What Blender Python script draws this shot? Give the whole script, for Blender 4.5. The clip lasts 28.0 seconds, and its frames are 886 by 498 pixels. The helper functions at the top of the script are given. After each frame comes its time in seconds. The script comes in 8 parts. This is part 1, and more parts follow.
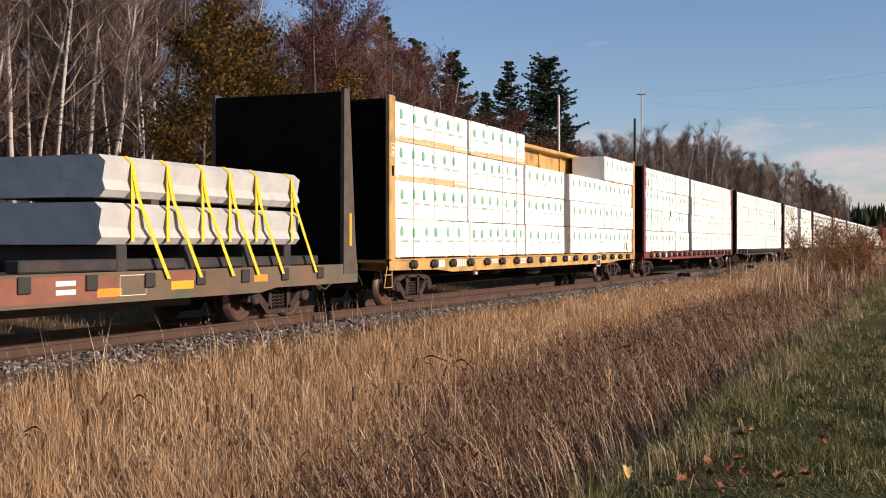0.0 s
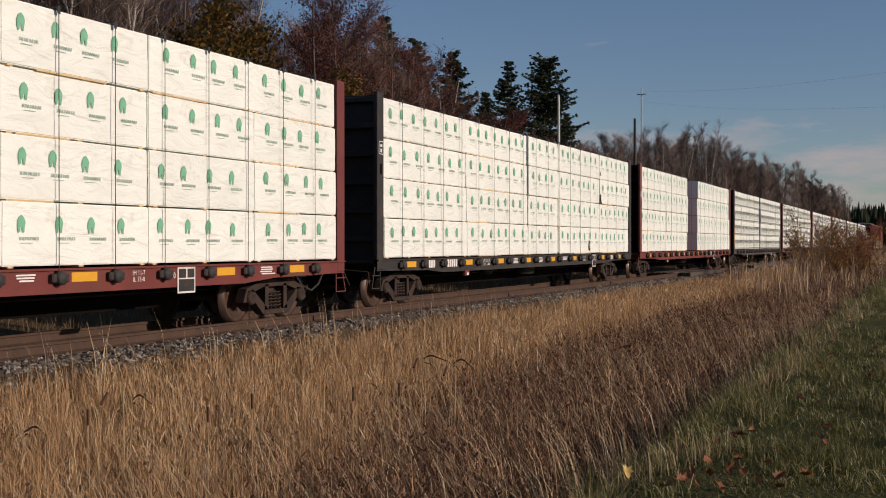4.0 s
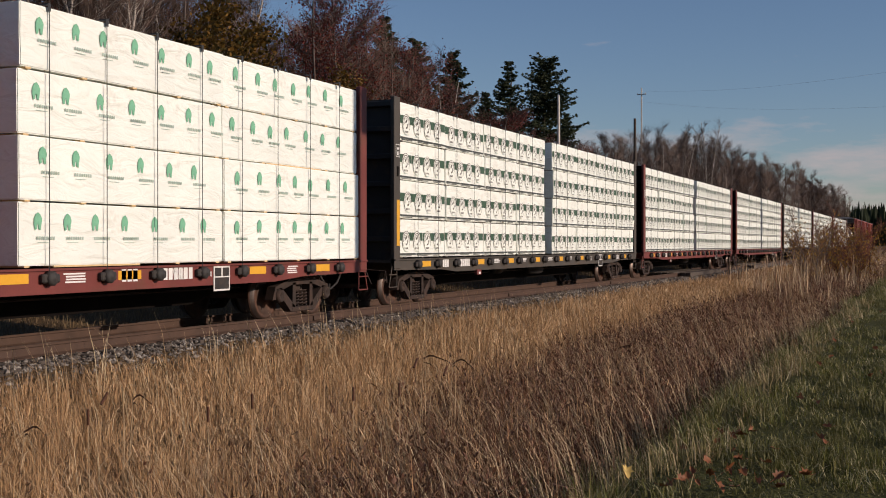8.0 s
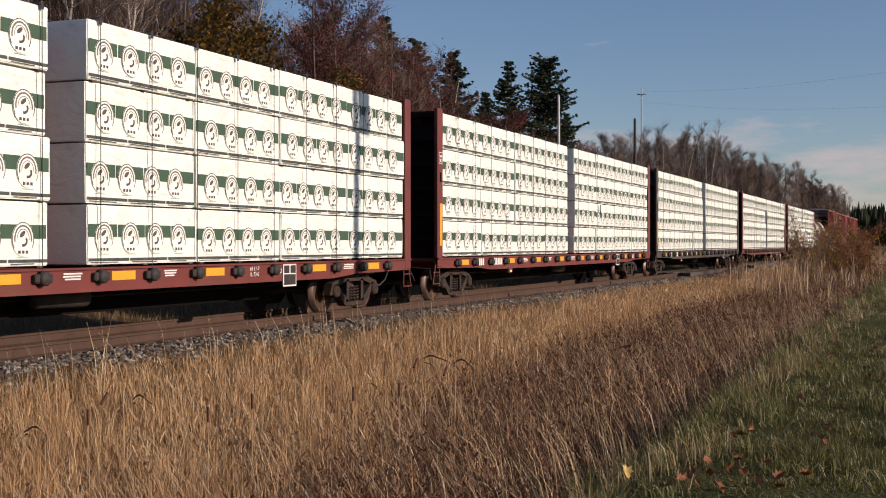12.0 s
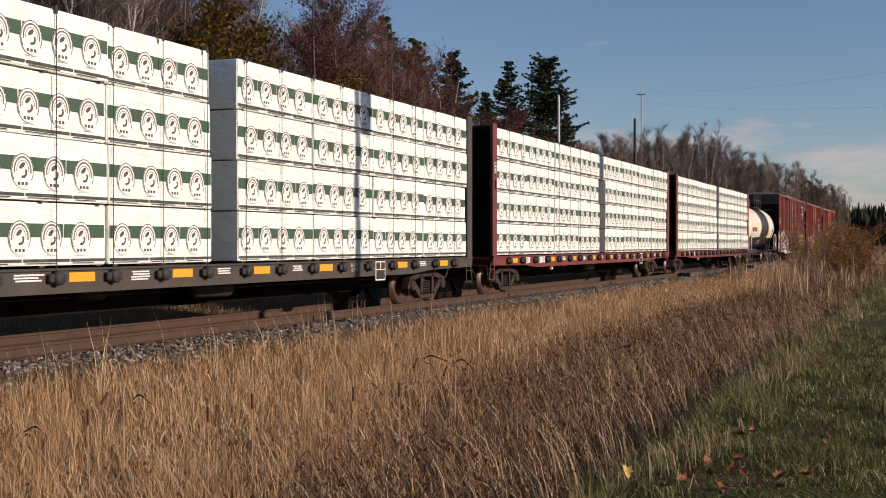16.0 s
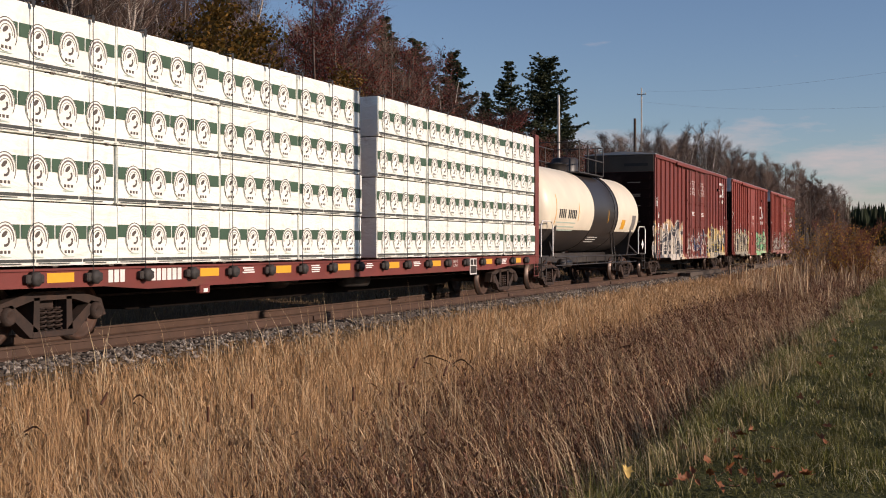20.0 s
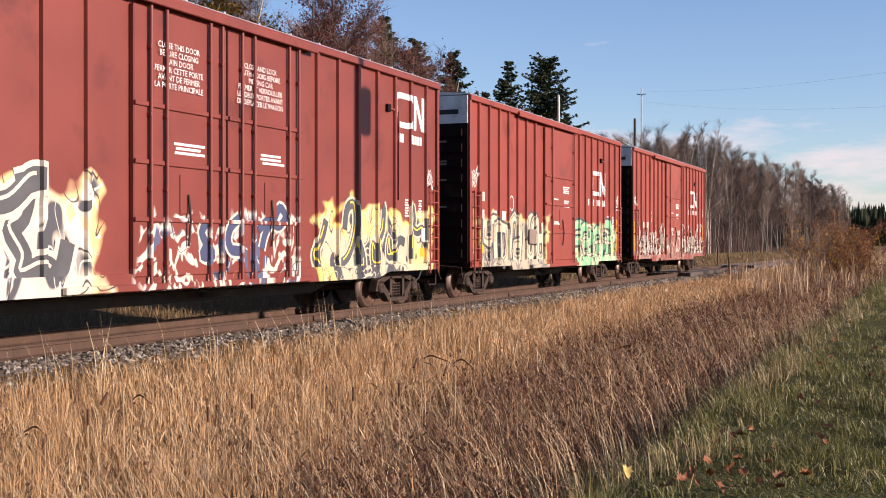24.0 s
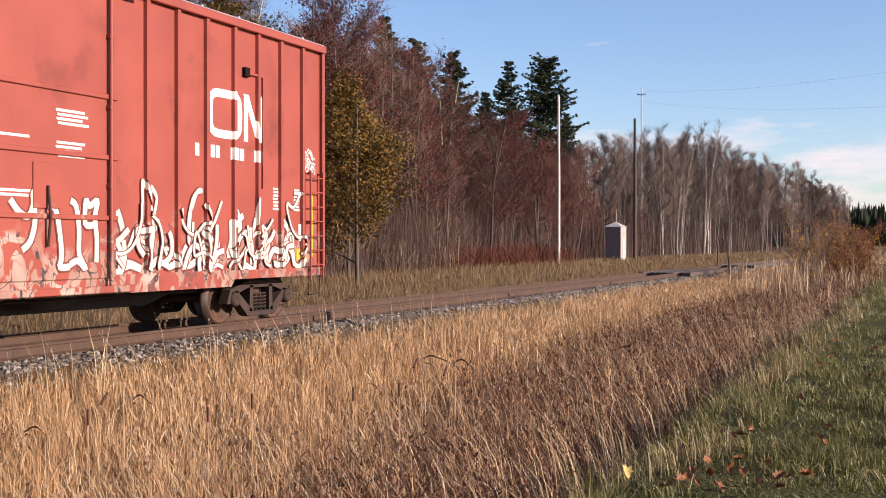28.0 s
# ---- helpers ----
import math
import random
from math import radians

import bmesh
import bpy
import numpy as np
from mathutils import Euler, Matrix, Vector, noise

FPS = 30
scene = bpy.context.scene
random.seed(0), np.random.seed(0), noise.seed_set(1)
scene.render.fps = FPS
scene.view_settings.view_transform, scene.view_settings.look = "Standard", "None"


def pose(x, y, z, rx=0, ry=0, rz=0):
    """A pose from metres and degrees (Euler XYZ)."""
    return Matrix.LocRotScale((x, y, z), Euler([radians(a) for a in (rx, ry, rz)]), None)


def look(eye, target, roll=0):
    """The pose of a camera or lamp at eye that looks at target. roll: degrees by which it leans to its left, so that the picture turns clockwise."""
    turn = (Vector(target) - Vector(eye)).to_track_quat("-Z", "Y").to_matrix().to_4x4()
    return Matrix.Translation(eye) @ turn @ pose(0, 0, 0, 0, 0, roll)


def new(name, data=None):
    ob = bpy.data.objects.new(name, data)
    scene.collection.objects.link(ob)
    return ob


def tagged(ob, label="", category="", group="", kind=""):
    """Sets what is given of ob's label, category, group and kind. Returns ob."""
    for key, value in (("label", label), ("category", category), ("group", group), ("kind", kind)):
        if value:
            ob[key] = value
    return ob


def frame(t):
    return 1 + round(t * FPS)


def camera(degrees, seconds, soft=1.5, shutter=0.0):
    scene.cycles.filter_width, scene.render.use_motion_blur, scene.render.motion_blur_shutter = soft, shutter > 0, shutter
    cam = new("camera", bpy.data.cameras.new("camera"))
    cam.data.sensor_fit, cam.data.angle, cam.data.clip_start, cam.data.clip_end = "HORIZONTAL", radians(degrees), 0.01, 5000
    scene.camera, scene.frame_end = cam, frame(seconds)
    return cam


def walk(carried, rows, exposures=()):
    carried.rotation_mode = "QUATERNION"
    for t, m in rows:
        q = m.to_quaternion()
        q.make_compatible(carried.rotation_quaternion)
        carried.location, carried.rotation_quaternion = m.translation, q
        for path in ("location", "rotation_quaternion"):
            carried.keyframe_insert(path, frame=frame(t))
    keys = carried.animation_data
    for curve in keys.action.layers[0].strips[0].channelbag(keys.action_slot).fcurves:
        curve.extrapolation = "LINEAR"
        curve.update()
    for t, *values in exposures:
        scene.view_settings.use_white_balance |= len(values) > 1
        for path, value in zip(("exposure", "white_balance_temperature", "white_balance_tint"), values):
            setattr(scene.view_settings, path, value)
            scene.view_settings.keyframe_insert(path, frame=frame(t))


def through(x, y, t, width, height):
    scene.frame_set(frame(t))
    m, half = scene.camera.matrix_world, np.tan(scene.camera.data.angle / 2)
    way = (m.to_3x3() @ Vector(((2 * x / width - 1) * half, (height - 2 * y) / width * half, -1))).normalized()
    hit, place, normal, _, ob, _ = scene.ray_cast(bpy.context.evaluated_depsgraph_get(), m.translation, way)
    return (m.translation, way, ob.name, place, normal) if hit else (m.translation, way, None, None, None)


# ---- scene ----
import collections
import functools

cam = camera(40.5, 28.0, soft=1.0)
EYE = (0.0, 0.0, 1.38)
PAN, TILT = 22.28, -0.22
stand = pose(*EYE, 90 + TILT, 0, PAN)
EXPOSURES = [(0.0, 0.26, 6900, 24), (1.0, -0.36, 6850, 25), (2.0, -0.45, 6800, 22), (3.0, -0.50, 6800, 20), (8.0, -0.38, 6750, 20), (11.0, -0.12, 6900, 22), (17.0, -0.12, 6900, 22), (21.5, 0.06, 6950, 23),
             (23.5, 0.62, 6800, 24), (26.0, 0.74, 6800, 24), (28.0, 0.84, 6800, 24)]
walk(cam, [(0.0, stand), (28.0, stand)], EXPOSURES)

# ---- world and sun ----
SUN_ELEV, SUN_TURN = radians(17.6), radians(2)   # SUN_TURN: from +X towards +Y
sun_dir = Vector((math.cos(SUN_ELEV) * math.cos(SUN_TURN), math.cos(SUN_ELEV) * math.sin(SUN_TURN), math.sin(SUN_ELEV)))
world = bpy.data.worlds.new("sky")
scene.world = world
world.use_nodes = True
wn, wl = world.node_tree.nodes, world.node_tree.links
bg = wn["Background"]
bg.inputs["Strength"].default_value = 0.108
sky = wn.new("ShaderNodeTexSky")
sky.sky_type, sky.sun_disc = "NISHITA", False
sky.sun_elevation, sky.sun_rotation = SUN_ELEV, math.pi / 2 - SUN_TURN
sky.air_density, sky.dust_density, sky.ozone_density, sky.altitude = 1.0, 0.3, 4.0, 300
# thin broken clouds low over the horizon
geo = wn.new("ShaderNodeTexCoord")
sep = wn.new("ShaderNodeSeparateXYZ")
wl.new(geo.outputs["Generated"], sep.inputs[0])
stretch = wn.new("ShaderNodeMapping")
stretch.inputs["Scale"].default_value = (1.0, 1.0, 4.5)
stretch.inputs["Location"].default_value = (0.35, 0.1, 0.2)
wl.new(geo.outputs["Generated"], stretch.inputs[0])
cl = wn.new("ShaderNodeTexNoise")
cl.inputs["Scale"].default_value, cl.inputs["Detail"].default_value, cl.inputs["Roughness"].default_value = 11.0, 8.0, 0.6
wl.new(stretch.outputs[0], cl.inputs[0])
low = wn.new("ShaderNodeMapRange")
for k, v in zip(("From Min", "From Max", "To Min", "To Max"), (0.070, 0.115, 0.60, 0.33)):
    low.inputs[k].default_value = v
wl.new(sep.outputs["Z"], low.inputs["Value"])
add = wn.new("ShaderNodeMath")
add.operation = "ADD"
wl.new(cl.outputs["Fac"], add.inputs[0])
wl.new(low.outputs[0], add.inputs[1])
cr = wn.new("ShaderNodeMapRange")
for k, v in zip(("From Min", "From Max", "To Min", "To Max"), (0.985, 1.27, 0.0, 0.75)):
    cr.inputs[k].default_value = v
wl.new(add.outputs[0], cr.inputs["Value"])
cm = wn.new("ShaderNodeMix")
cm.data_type = "RGBA"
wl.new(cr.outputs[0], cm.inputs["Factor"])
wl.new(sky.outputs[0], cm.inputs["A"])
cm.inputs["B"].default_value = (5.6, 5.0, 4.9, 1)
wl.new(cm.outputs["Result"], bg.inputs["Color"])

sun = new("sun", bpy.data.lights.new("sun", "SUN"))
sun.data.energy, sun.data.angle, sun.data.color = 4.75, radians(0.5), (1.0, 0.90, 0.76)
sun.matrix_world = look(sun_dir * 100, (0, 0, 0))


# ---- materials ----
def mat(name, color, rough=0.8, metal=0.0, scale=6.0, vary=0.25, bump=0.15, fine=60.0, dirt=None, dirt_amount=0.0, obj_random=0.0, spec=0.4):
    """Paint, steel, wood or stone: two scales of noise in the colour, fine relief, and dirt in patches."""
    m = bpy.data.materials.new(name)
    m.use_nodes = True
    n, l = m.node_tree.nodes, m.node_tree.links
    b = n["Principled BSDF"]
    b.inputs["Metallic"].default_value = metal
    b.inputs["Specular IOR Level"].default_value = spec
    tc = n.new("ShaderNodeTexCoord")
    big, small = n.new("ShaderNodeTexNoise"), n.new("ShaderNodeTexNoise")
    for t, s, d in ((big, scale, 4), (small, fine, 3)):
        t.inputs["Scale"].default_value, t.inputs["Detail"].default_value = s, d
        l.new(tc.outputs["Object"], t.inputs["Vector"])
    mixn = n.new("ShaderNodeMath")
    mixn.operation = "MULTIPLY_ADD"
    l.new(small.outputs["Fac"], mixn.inputs[0])
    mixn.inputs[1].default_value = 0.5
    l.new(big.outputs["Fac"], mixn.inputs[2])
    val = n.new("ShaderNodeMapRange")
    for k, v in zip(("From Min", "From Max", "To Min", "To Max"), (0.45, 1.05, 1 - vary, 1 + vary)):
        val.inputs[k].default_value = v
    l.new(mixn.outputs[0], val.inputs["Value"])
    hsv = n.new("ShaderNodeHueSaturation")
    hsv.inputs["Color"].default_value = (*color, 1)
    out = val.outputs[0]
    if obj_random:
        oi = n.new("ShaderNodeObjectInfo")
        r = n.new("ShaderNodeMapRange")
        r.inputs["To Min"].default_value, r.inputs["To Max"].default_value = 1 - obj_random, 1 + obj_random
        l.new(oi.outputs["Random"], r.inputs["Value"])
        mu = n.new("ShaderNodeMath")
        mu.operation = "MULTIPLY"
        l.new(out, mu.inputs[0])
        l.new(r.outputs[0], mu.inputs[1])
        out = mu.outputs[0]
    l.new(out, hsv.inputs["Value"])
    last = hsv.outputs[0]
    if dirt:
        dn = n.new("ShaderNodeTexNoise")
        dn.inputs["Scale"].default_value, dn.inputs["Detail"].default_value = scale * 0.6, 8
        dn.inputs["Roughness"].default_value = 0.65
        l.new(tc.outputs["Object"], dn.inputs["Vector"])
        dm = n.new("ShaderNodeMapRange")
        for k, v in zip(("From Min", "From Max", "To Min", "To Max"), (0.62 - dirt_amount * 0.3, 0.72, 0.0, 0.85)):
            dm.inputs[k].default_value = v
        l.new(dn.outputs["Fac"], dm.inputs["Value"])
        mx = n.new("ShaderNodeMix")
        mx.data_type = "RGBA"
        l.new(dm.outputs[0], mx.inputs["Factor"])
        l.new(last, mx.inputs["A"])
        mx.inputs["B"].default_value = (*dirt, 1)
        last = mx.outputs["Result"]
    l.new(last, b.inputs["Base Color"])
    rr = n.new("ShaderNodeMapRange")
    rr.inputs["To Min"].default_value, rr.inputs["To Max"].default_value = max(rough - 0.12, 0.02), min(rough + 0.12, 1)
    l.new(big.outputs["Fac"], rr.inputs["Value"])
    l.new(rr.outputs[0], b.inputs["Roughness"])
    if bump:
        bp = n.new("ShaderNodeBump")
        bp.inputs["Strength"].default_value, bp.inputs["Distance"].default_value = bump, 0.02
        l.new(mixn.outputs[0], bp.inputs["Height"])
        l.new(bp.outputs[0], b.inputs["Normal"])
    return m


RUST = (0.13, 0.055, 0.03)
M = {
    "red_car": mat("boxcar_red_paint", (0.26, 0.05, 0.032), 0.55, scale=1.2, vary=0.16, bump=0.05, dirt=(0.12, 0.035, 0.025), dirt_amount=0.25, obj_random=0.06),
    # maroon taken almost to black: the shade on car ends is in the colour
    "maroon": mat("shade_dark_maroon_paint", (0.013, 0.005, 0.005), 0.85, scale=1.5, vary=0.25, bump=0.06, dirt=(0.05, 0.03, 0.025), dirt_amount=0.3),
    "dull_red": mat("faded_brown_red_paint", (0.16, 0.035, 0.028), 0.6, scale=1.5, vary=0.25, bump=0.06, dirt=RUST, dirt_amount=0.3),
    "grey_car": mat("weathered_grey_paint", (0.062, 0.052, 0.042), 0.65, scale=1.5, vary=0.3, bump=0.08, dirt=(0.08, 0.05, 0.03), dirt_amount=0.4),
    "yellow_car": mat("faded_yellow_paint", (0.52, 0.315, 0.095), 0.6, scale=2.2, vary=0.25, bump=0.06, dirt=(0.17, 0.085, 0.035), dirt_amount=0.6),
    "green_car": mat("faded_dark_green_paint", (0.075, 0.085, 0.055), 0.65, scale=1.0, vary=0.3, bump=0.06, dirt=(0.24, 0.10, 0.05), dirt_amount=0.75),
    # on the centre sills this near-black holds the shade beneath the cars
    "soot": mat("near_black_plate", (0.008, 0.006, 0.005), 0.9, scale=2, vary=0.3, bump=0.08, dirt=(0.018, 0.012, 0.009), dirt_amount=0.3, spec=0.05),
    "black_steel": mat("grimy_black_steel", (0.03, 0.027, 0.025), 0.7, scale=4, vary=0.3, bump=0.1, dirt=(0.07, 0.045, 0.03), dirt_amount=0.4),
    "truck": mat("dusty_cast_steel", (0.032, 0.020, 0.015), 0.85, scale=5, vary=0.45, bump=0.15, dirt=(0.068, 0.036, 0.024), dirt_amount=0.5),
    "wheel": mat("rusty_wheel_steel", (0.058, 0.032, 0.022), 0.7, 0.2, scale=4, vary=0.3, bump=0.08, dirt=RUST, dirt_amount=0.5),
    "tread": mat("polished_wheel_tread", (0.17, 0.13, 0.11), 0.45, 0.9, scale=4, vary=0.1, bump=0.02),
    "white_paint": mat("white_lettering_paint", (0.72, 0.70, 0.66), 0.6, scale=5, vary=0.12, bump=0.02),
    "amber": mat("amber_reflector", (0.72, 0.36, 0.03), 0.4, scale=8, vary=0.08, bump=0.02),
    "wood": mat("raw_lumber", (0.62, 0.43, 0.22), 0.8, scale=5, vary=0.25, bump=0.1),
    "old_wood": mat("weathered_timber", (0.085, 0.065, 0.05), 0.9, scale=5, vary=0.35, bump=0.25),
    "strap": mat("dark_steel_cable", (0.03, 0.03, 0.03), 0.5, scale=8, vary=0.1, bump=0.0),
    "green_print": mat("green_wrap_print", (0.15, 0.38, 0.24), 0.6, scale=3, vary=0.3, bump=0.03),
    "dark_print": mat("dark_green_wrap_print", (0.045, 0.092, 0.056), 0.6, scale=3, vary=0.2, bump=0.03),
    "grey_print": mat("grey_wrap_print", (0.42, 0.52, 0.44), 0.6, scale=3, vary=0.1, bump=0.02),
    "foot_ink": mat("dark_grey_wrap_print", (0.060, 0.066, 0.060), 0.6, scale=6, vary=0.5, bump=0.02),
    "ink": mat("black_wrap_print", (0.085, 0.07, 0.06), 0.6, scale=3, vary=0.1, bump=0.02),
    "red_ink": mat("dark_red_wrap_print", (0.16, 0.13, 0.12), 0.6, scale=3, vary=0.1, bump=0.02),
    "concrete": mat("pale_concrete", (0.46, 0.46, 0.42), 0.9, scale=2.5, vary=0.16, bump=0.2, dirt=(0.30, 0.28, 0.26), dirt_amount=0.3),
    "yellow_strap": mat("yellow_webbing", (0.75, 0.52, 0.03), 0.7, scale=20, vary=0.1, bump=0.1),
    "tank_black": mat("black_tank_paint", (0.035, 0.03, 0.028), 0.45, scale=1.2, vary=0.3, bump=0.04, dirt=(0.09, 0.075, 0.06), dirt_amount=0.3),
    "black_text": mat("black_lettering_paint", (0.02, 0.02, 0.02), 0.6, scale=5, vary=0.1, bump=0.0),
    "orange": mat("orange_decal", (0.7, 0.26, 0.03), 0.5, scale=5, vary=0.1, bump=0.0),
    "silver": mat("galvanised_roof", (0.45, 0.45, 0.45), 0.5, 0.6, scale=2, vary=0.15, bump=0.05),
    "end_white": mat("white_end_band_paint", (0.62, 0.62, 0.62), 0.6, scale=2, vary=0.1, bump=0.03, dirt=(0.3, 0.25, 0.22), dirt_amount=0.2),
    "rail": mat("rusty_rail", (0.072, 0.040, 0.026), 0.8, 0.1, scale=3, vary=0.3, bump=0.15, dirt=(0.09, 0.05, 0.035), dirt_amount=0.4),
    "rail_top": mat("worn_rail_head", (0.15, 0.10, 0.075), 0.55, 0.4, scale=3, vary=0.2, bump=0.03),
    "ballast": mat("ballast_bed", (0.075, 0.058, 0.046), 0.95, scale=14, vary=0.6, bump=1.0, fine=45),
    "plastic_white": mat("pale_shed_siding", (0.36, 0.30, 0.25), 0.7, scale=3, vary=0.12, bump=0.08),
    "shed_roof": mat("grey_shed_roof", (0.40, 0.38, 0.36), 0.7, scale=4, vary=0.2, bump=0.15),
    "pole_wood": mat("weathered_pole_wood", (0.075, 0.056, 0.042), 0.9, scale=4, vary=0.3, bump=0.3),
    "pole_pale": mat("sun_bleached_pole_wood", (0.55, 0.50, 0.44), 0.9, scale=4, vary=0.25, bump=0.3),
}


def wrap_mat():
    """White plastic lumber wrap, crumpled and a little soiled."""
    m = mat("white_lumber_wrap", (0.82, 0.84, 0.76), 0.5, scale=1.8, vary=0.06, bump=0.0, dirt=(0.52, 0.46, 0.38), dirt_amount=0.12, obj_random=0.03)
    n, l = m.node_tree.nodes, m.node_tree.links
    tc = n.new("ShaderNodeTexCoord")
    mp = n.new("ShaderNodeMapping")
    mp.inputs["Scale"].default_value = (1, 0.5, 1.6)
    oi = n.new("ShaderNodeObjectInfo")
    sh = n.new("ShaderNodeVectorMath")
    sh.operation = "SCALE"
    sh.inputs[0].default_value = (31.0, 17.0, 11.0)
    l.new(oi.outputs["Random"], sh.inputs["Scale"])
    l.new(sh.outputs[0], mp.inputs["Location"])
    l.new(tc.outputs["Object"], mp.inputs[0])
    w = n.new("ShaderNodeTexNoise")
    w.inputs["Scale"].default_value, w.inputs["Detail"].default_value, w.inputs["Distortion"].default_value = 2.6, 6, 1.4
    l.new(mp.outputs[0], w.inputs[0])
    bp = n.new("ShaderNodeBump")
    bp.inputs["Strength"].default_value, bp.inputs["Distance"].default_value = 0.6, 0.08
    l.new(w.outputs["Fac"], bp.inputs["Height"])
    l.new(bp.outputs[0], n["Principled BSDF"].inputs["Normal"])
    return m


M["wrap"] = wrap_mat()
# little sheen, so the shade painted into the ends stays dark
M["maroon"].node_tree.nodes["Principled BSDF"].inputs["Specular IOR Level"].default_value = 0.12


# ---- mesh helpers ----
class Bag:
    """Vertices and faces of one mesh, with material slots."""

    def __init__(self):
        self.v, self.f, self.m, self.smooth = [], [], [], []

    def add(self, verts, faces, slot=0, smooth=False):
        k = len(self.v)
        self.v += [tuple(p) for p in verts]
        self.f += [tuple(k + i for i in f) for f in faces]
        self.m += [slot] * len(faces)
        self.smooth += [smooth] * len(faces)
        return self

    def box(self, x0, x1, y0, y1, z0, z1, slot=0, c=0.0):
        if not c:
            v = [(x, y, z) for z in (z0, z1) for y in (y0, y1) for x in (x0, x1)]
            return self.add(v, [(0, 2, 3, 1), (4, 5, 7, 6), (0, 1, 5, 4), (2, 6, 7, 3), (0, 4, 6, 2), (1, 3, 7, 5)], slot)
        v, ids = [], {}
        for i, (x, sx) in enumerate(((x0, c), (x1, -c))):
            for j, (y, sy) in enumerate(((y0, c), (y1, -c))):
                for k, (z, sz) in enumerate(((z0, c), (z1, -c))):
                    for a, p in (("x", (x, y + sy, z + sz)), ("y", (x + sx, y, z + sz)), ("z", (x + sx, y + sy, z))):
                        ids[a, i, j, k] = len(v)
                        v.append(p)
        g = lambda a, *s: tuple(ids[(a, *q)] for q in s)
        f = []
        for i in (0, 1):
            q = [(i, 0, 0), (i, 1, 0), (i, 1, 1), (i, 0, 1)]
            f.append(g("x", *(q if i else q[::-1])))
            q = [(0, i, 0), (0, i, 1), (1, i, 1), (1, i, 0)]
            f.append(g("y", *(q if i else q[::-1])))
            q = [(0, 0, i), (1, 0, i), (1, 1, i), (0, 1, i)]
            f.append(g("z", *(q if i else q[::-1])))
            for j in (0, 1):
                f.append((ids["x", i, j, 0], ids["x", i, j, 1], ids["y", i, j, 1], ids["y", i, j, 0]))
                f.append((ids["x", i, 0, j], ids["x", i, 1, j], ids["z", i, 1, j], ids["z", i, 0, j]))
                f.append((ids["y", 0, i, j], ids["y", 1, i, j], ids["z", 1, i, j], ids["z", 0, i, j]))
                for k in (0, 1):
                    f.append(g("x", (i, j, k)) + g("y", (i, j, k)) + g("z", (i, j, k)))
        return self.add(v, f, slot)

    def tube(self, pts, r, n=6, slot=0, r2=None, caps=True, smooth=True):
        """A round bar through pts; r2: the radius at its far end."""
        pts = [Vector(p) for p in pts]
        v = []
        for i, p in enumerate(pts):
            d = (pts[min(i + 1, len(pts) - 1)] - pts[max(i - 1, 0)]).normalized()
            a = d.orthogonal().normalized() if abs(d.z) > 0.99 else d.cross(Vector((0, 0, 1))).normalized()
            b = d.cross(a)
            rr = r if r2 is None else r + (r2 - r) * i / (len(pts) - 1)
            v += [p + (a * math.cos(2 * math.pi * k / n) + b * math.sin(2 * math.pi * k / n)) * rr for k in range(n)]
        f = [(i * n + k, i * n + (k + 1) % n, (i + 1) * n + (k + 1) % n, (i + 1) * n + k) for i in range(len(pts) - 1) for k in range(n)]
        self.add(v, f, slot, smooth)
        if caps:
            e = (len(pts) - 1) * n
            self.add([v[k] for k in range(n)], [tuple(range(n))[::-1]], slot)
            self.add([v[e + k] for k in range(n)], [tuple(range(n))], slot)
        return self

    def lathe(self, prof, n=24, axis="x", at=(0, 0, 0), slot=0, smooth=True):
        """Turn (along, radius) pairs round an axis."""
        v = []
        for a, r in prof:
            for k in range(n):
                c, s = r * math.cos(2 * math.pi * k / n), r * math.sin(2 * math.pi * k / n)
                p = {"x": (a, c, s), "y": (c, a, s), "z": (c, s, a)}[axis]
                v.append((p[0] + at[0], p[1] + at[1], p[2] + at[2]))
        f = [(i * n + k, i * n + (k + 1) % n, (i + 1) * n + (k + 1) % n, (i + 1) * n + k) for i in range(len(prof) - 1) for k in range(n)]
        return self.add(v, f, slot, smooth)

    def prism(self, outline, axis, a0, a1, slot=0):
        """An outline (two coordinates) pushed along an axis."""
        n = len(outline)
        put = {"x": lambda p, a: (a, p[0], p[1]), "y": lambda p, a: (p[0], a, p[1]), "z": lambda p, a: (p[0], p[1], a)}[axis]
        v = [put(p, a0) for p in outline] + [put(p, a1) for p in outline]
        f = [tuple(range(n))[::-1], tuple(range(n, 2 * n))] + [(k, (k + 1) % n, n + (k + 1) % n, n + k) for k in range(n)]
        return self.add(v, f, slot)

    def plate(self, x, outline, slot=0):
        """A painted mark on a side that faces +X: outline in (y, z)."""
        return self.add([(x, y, z) for y, z in outline], [tuple(range(len(outline)))], slot)

    def rect(self, x, y0, y1, z0, z1, slot=0):
        return self.plate(x, [(y0, z0), (y1, z0), (y1, z1), (y0, z1)], slot)

    def ribbon(self, x, pts, w, slot=0):
        """A painted stroke on a side that faces +X."""
        n = len(pts)
        v = []
        for i, (y, z) in enumerate(pts):
            (ya, za), (yb, zb) = pts[max(i - 1, 0)], pts[min(i + 1, n - 1)]
            d = math.hypot(yb - ya, zb - za) or 1
            ny, nz = -(zb - za) / d * w / 2, (yb - ya) / d * w / 2
            v += [(x, y + ny, z + nz), (x, y - ny, z - nz)]
        return self.add(v, [(2 * i, 2 * i + 1, 2 * i + 3, 2 * i + 2) for i in range(n - 1)], slot)

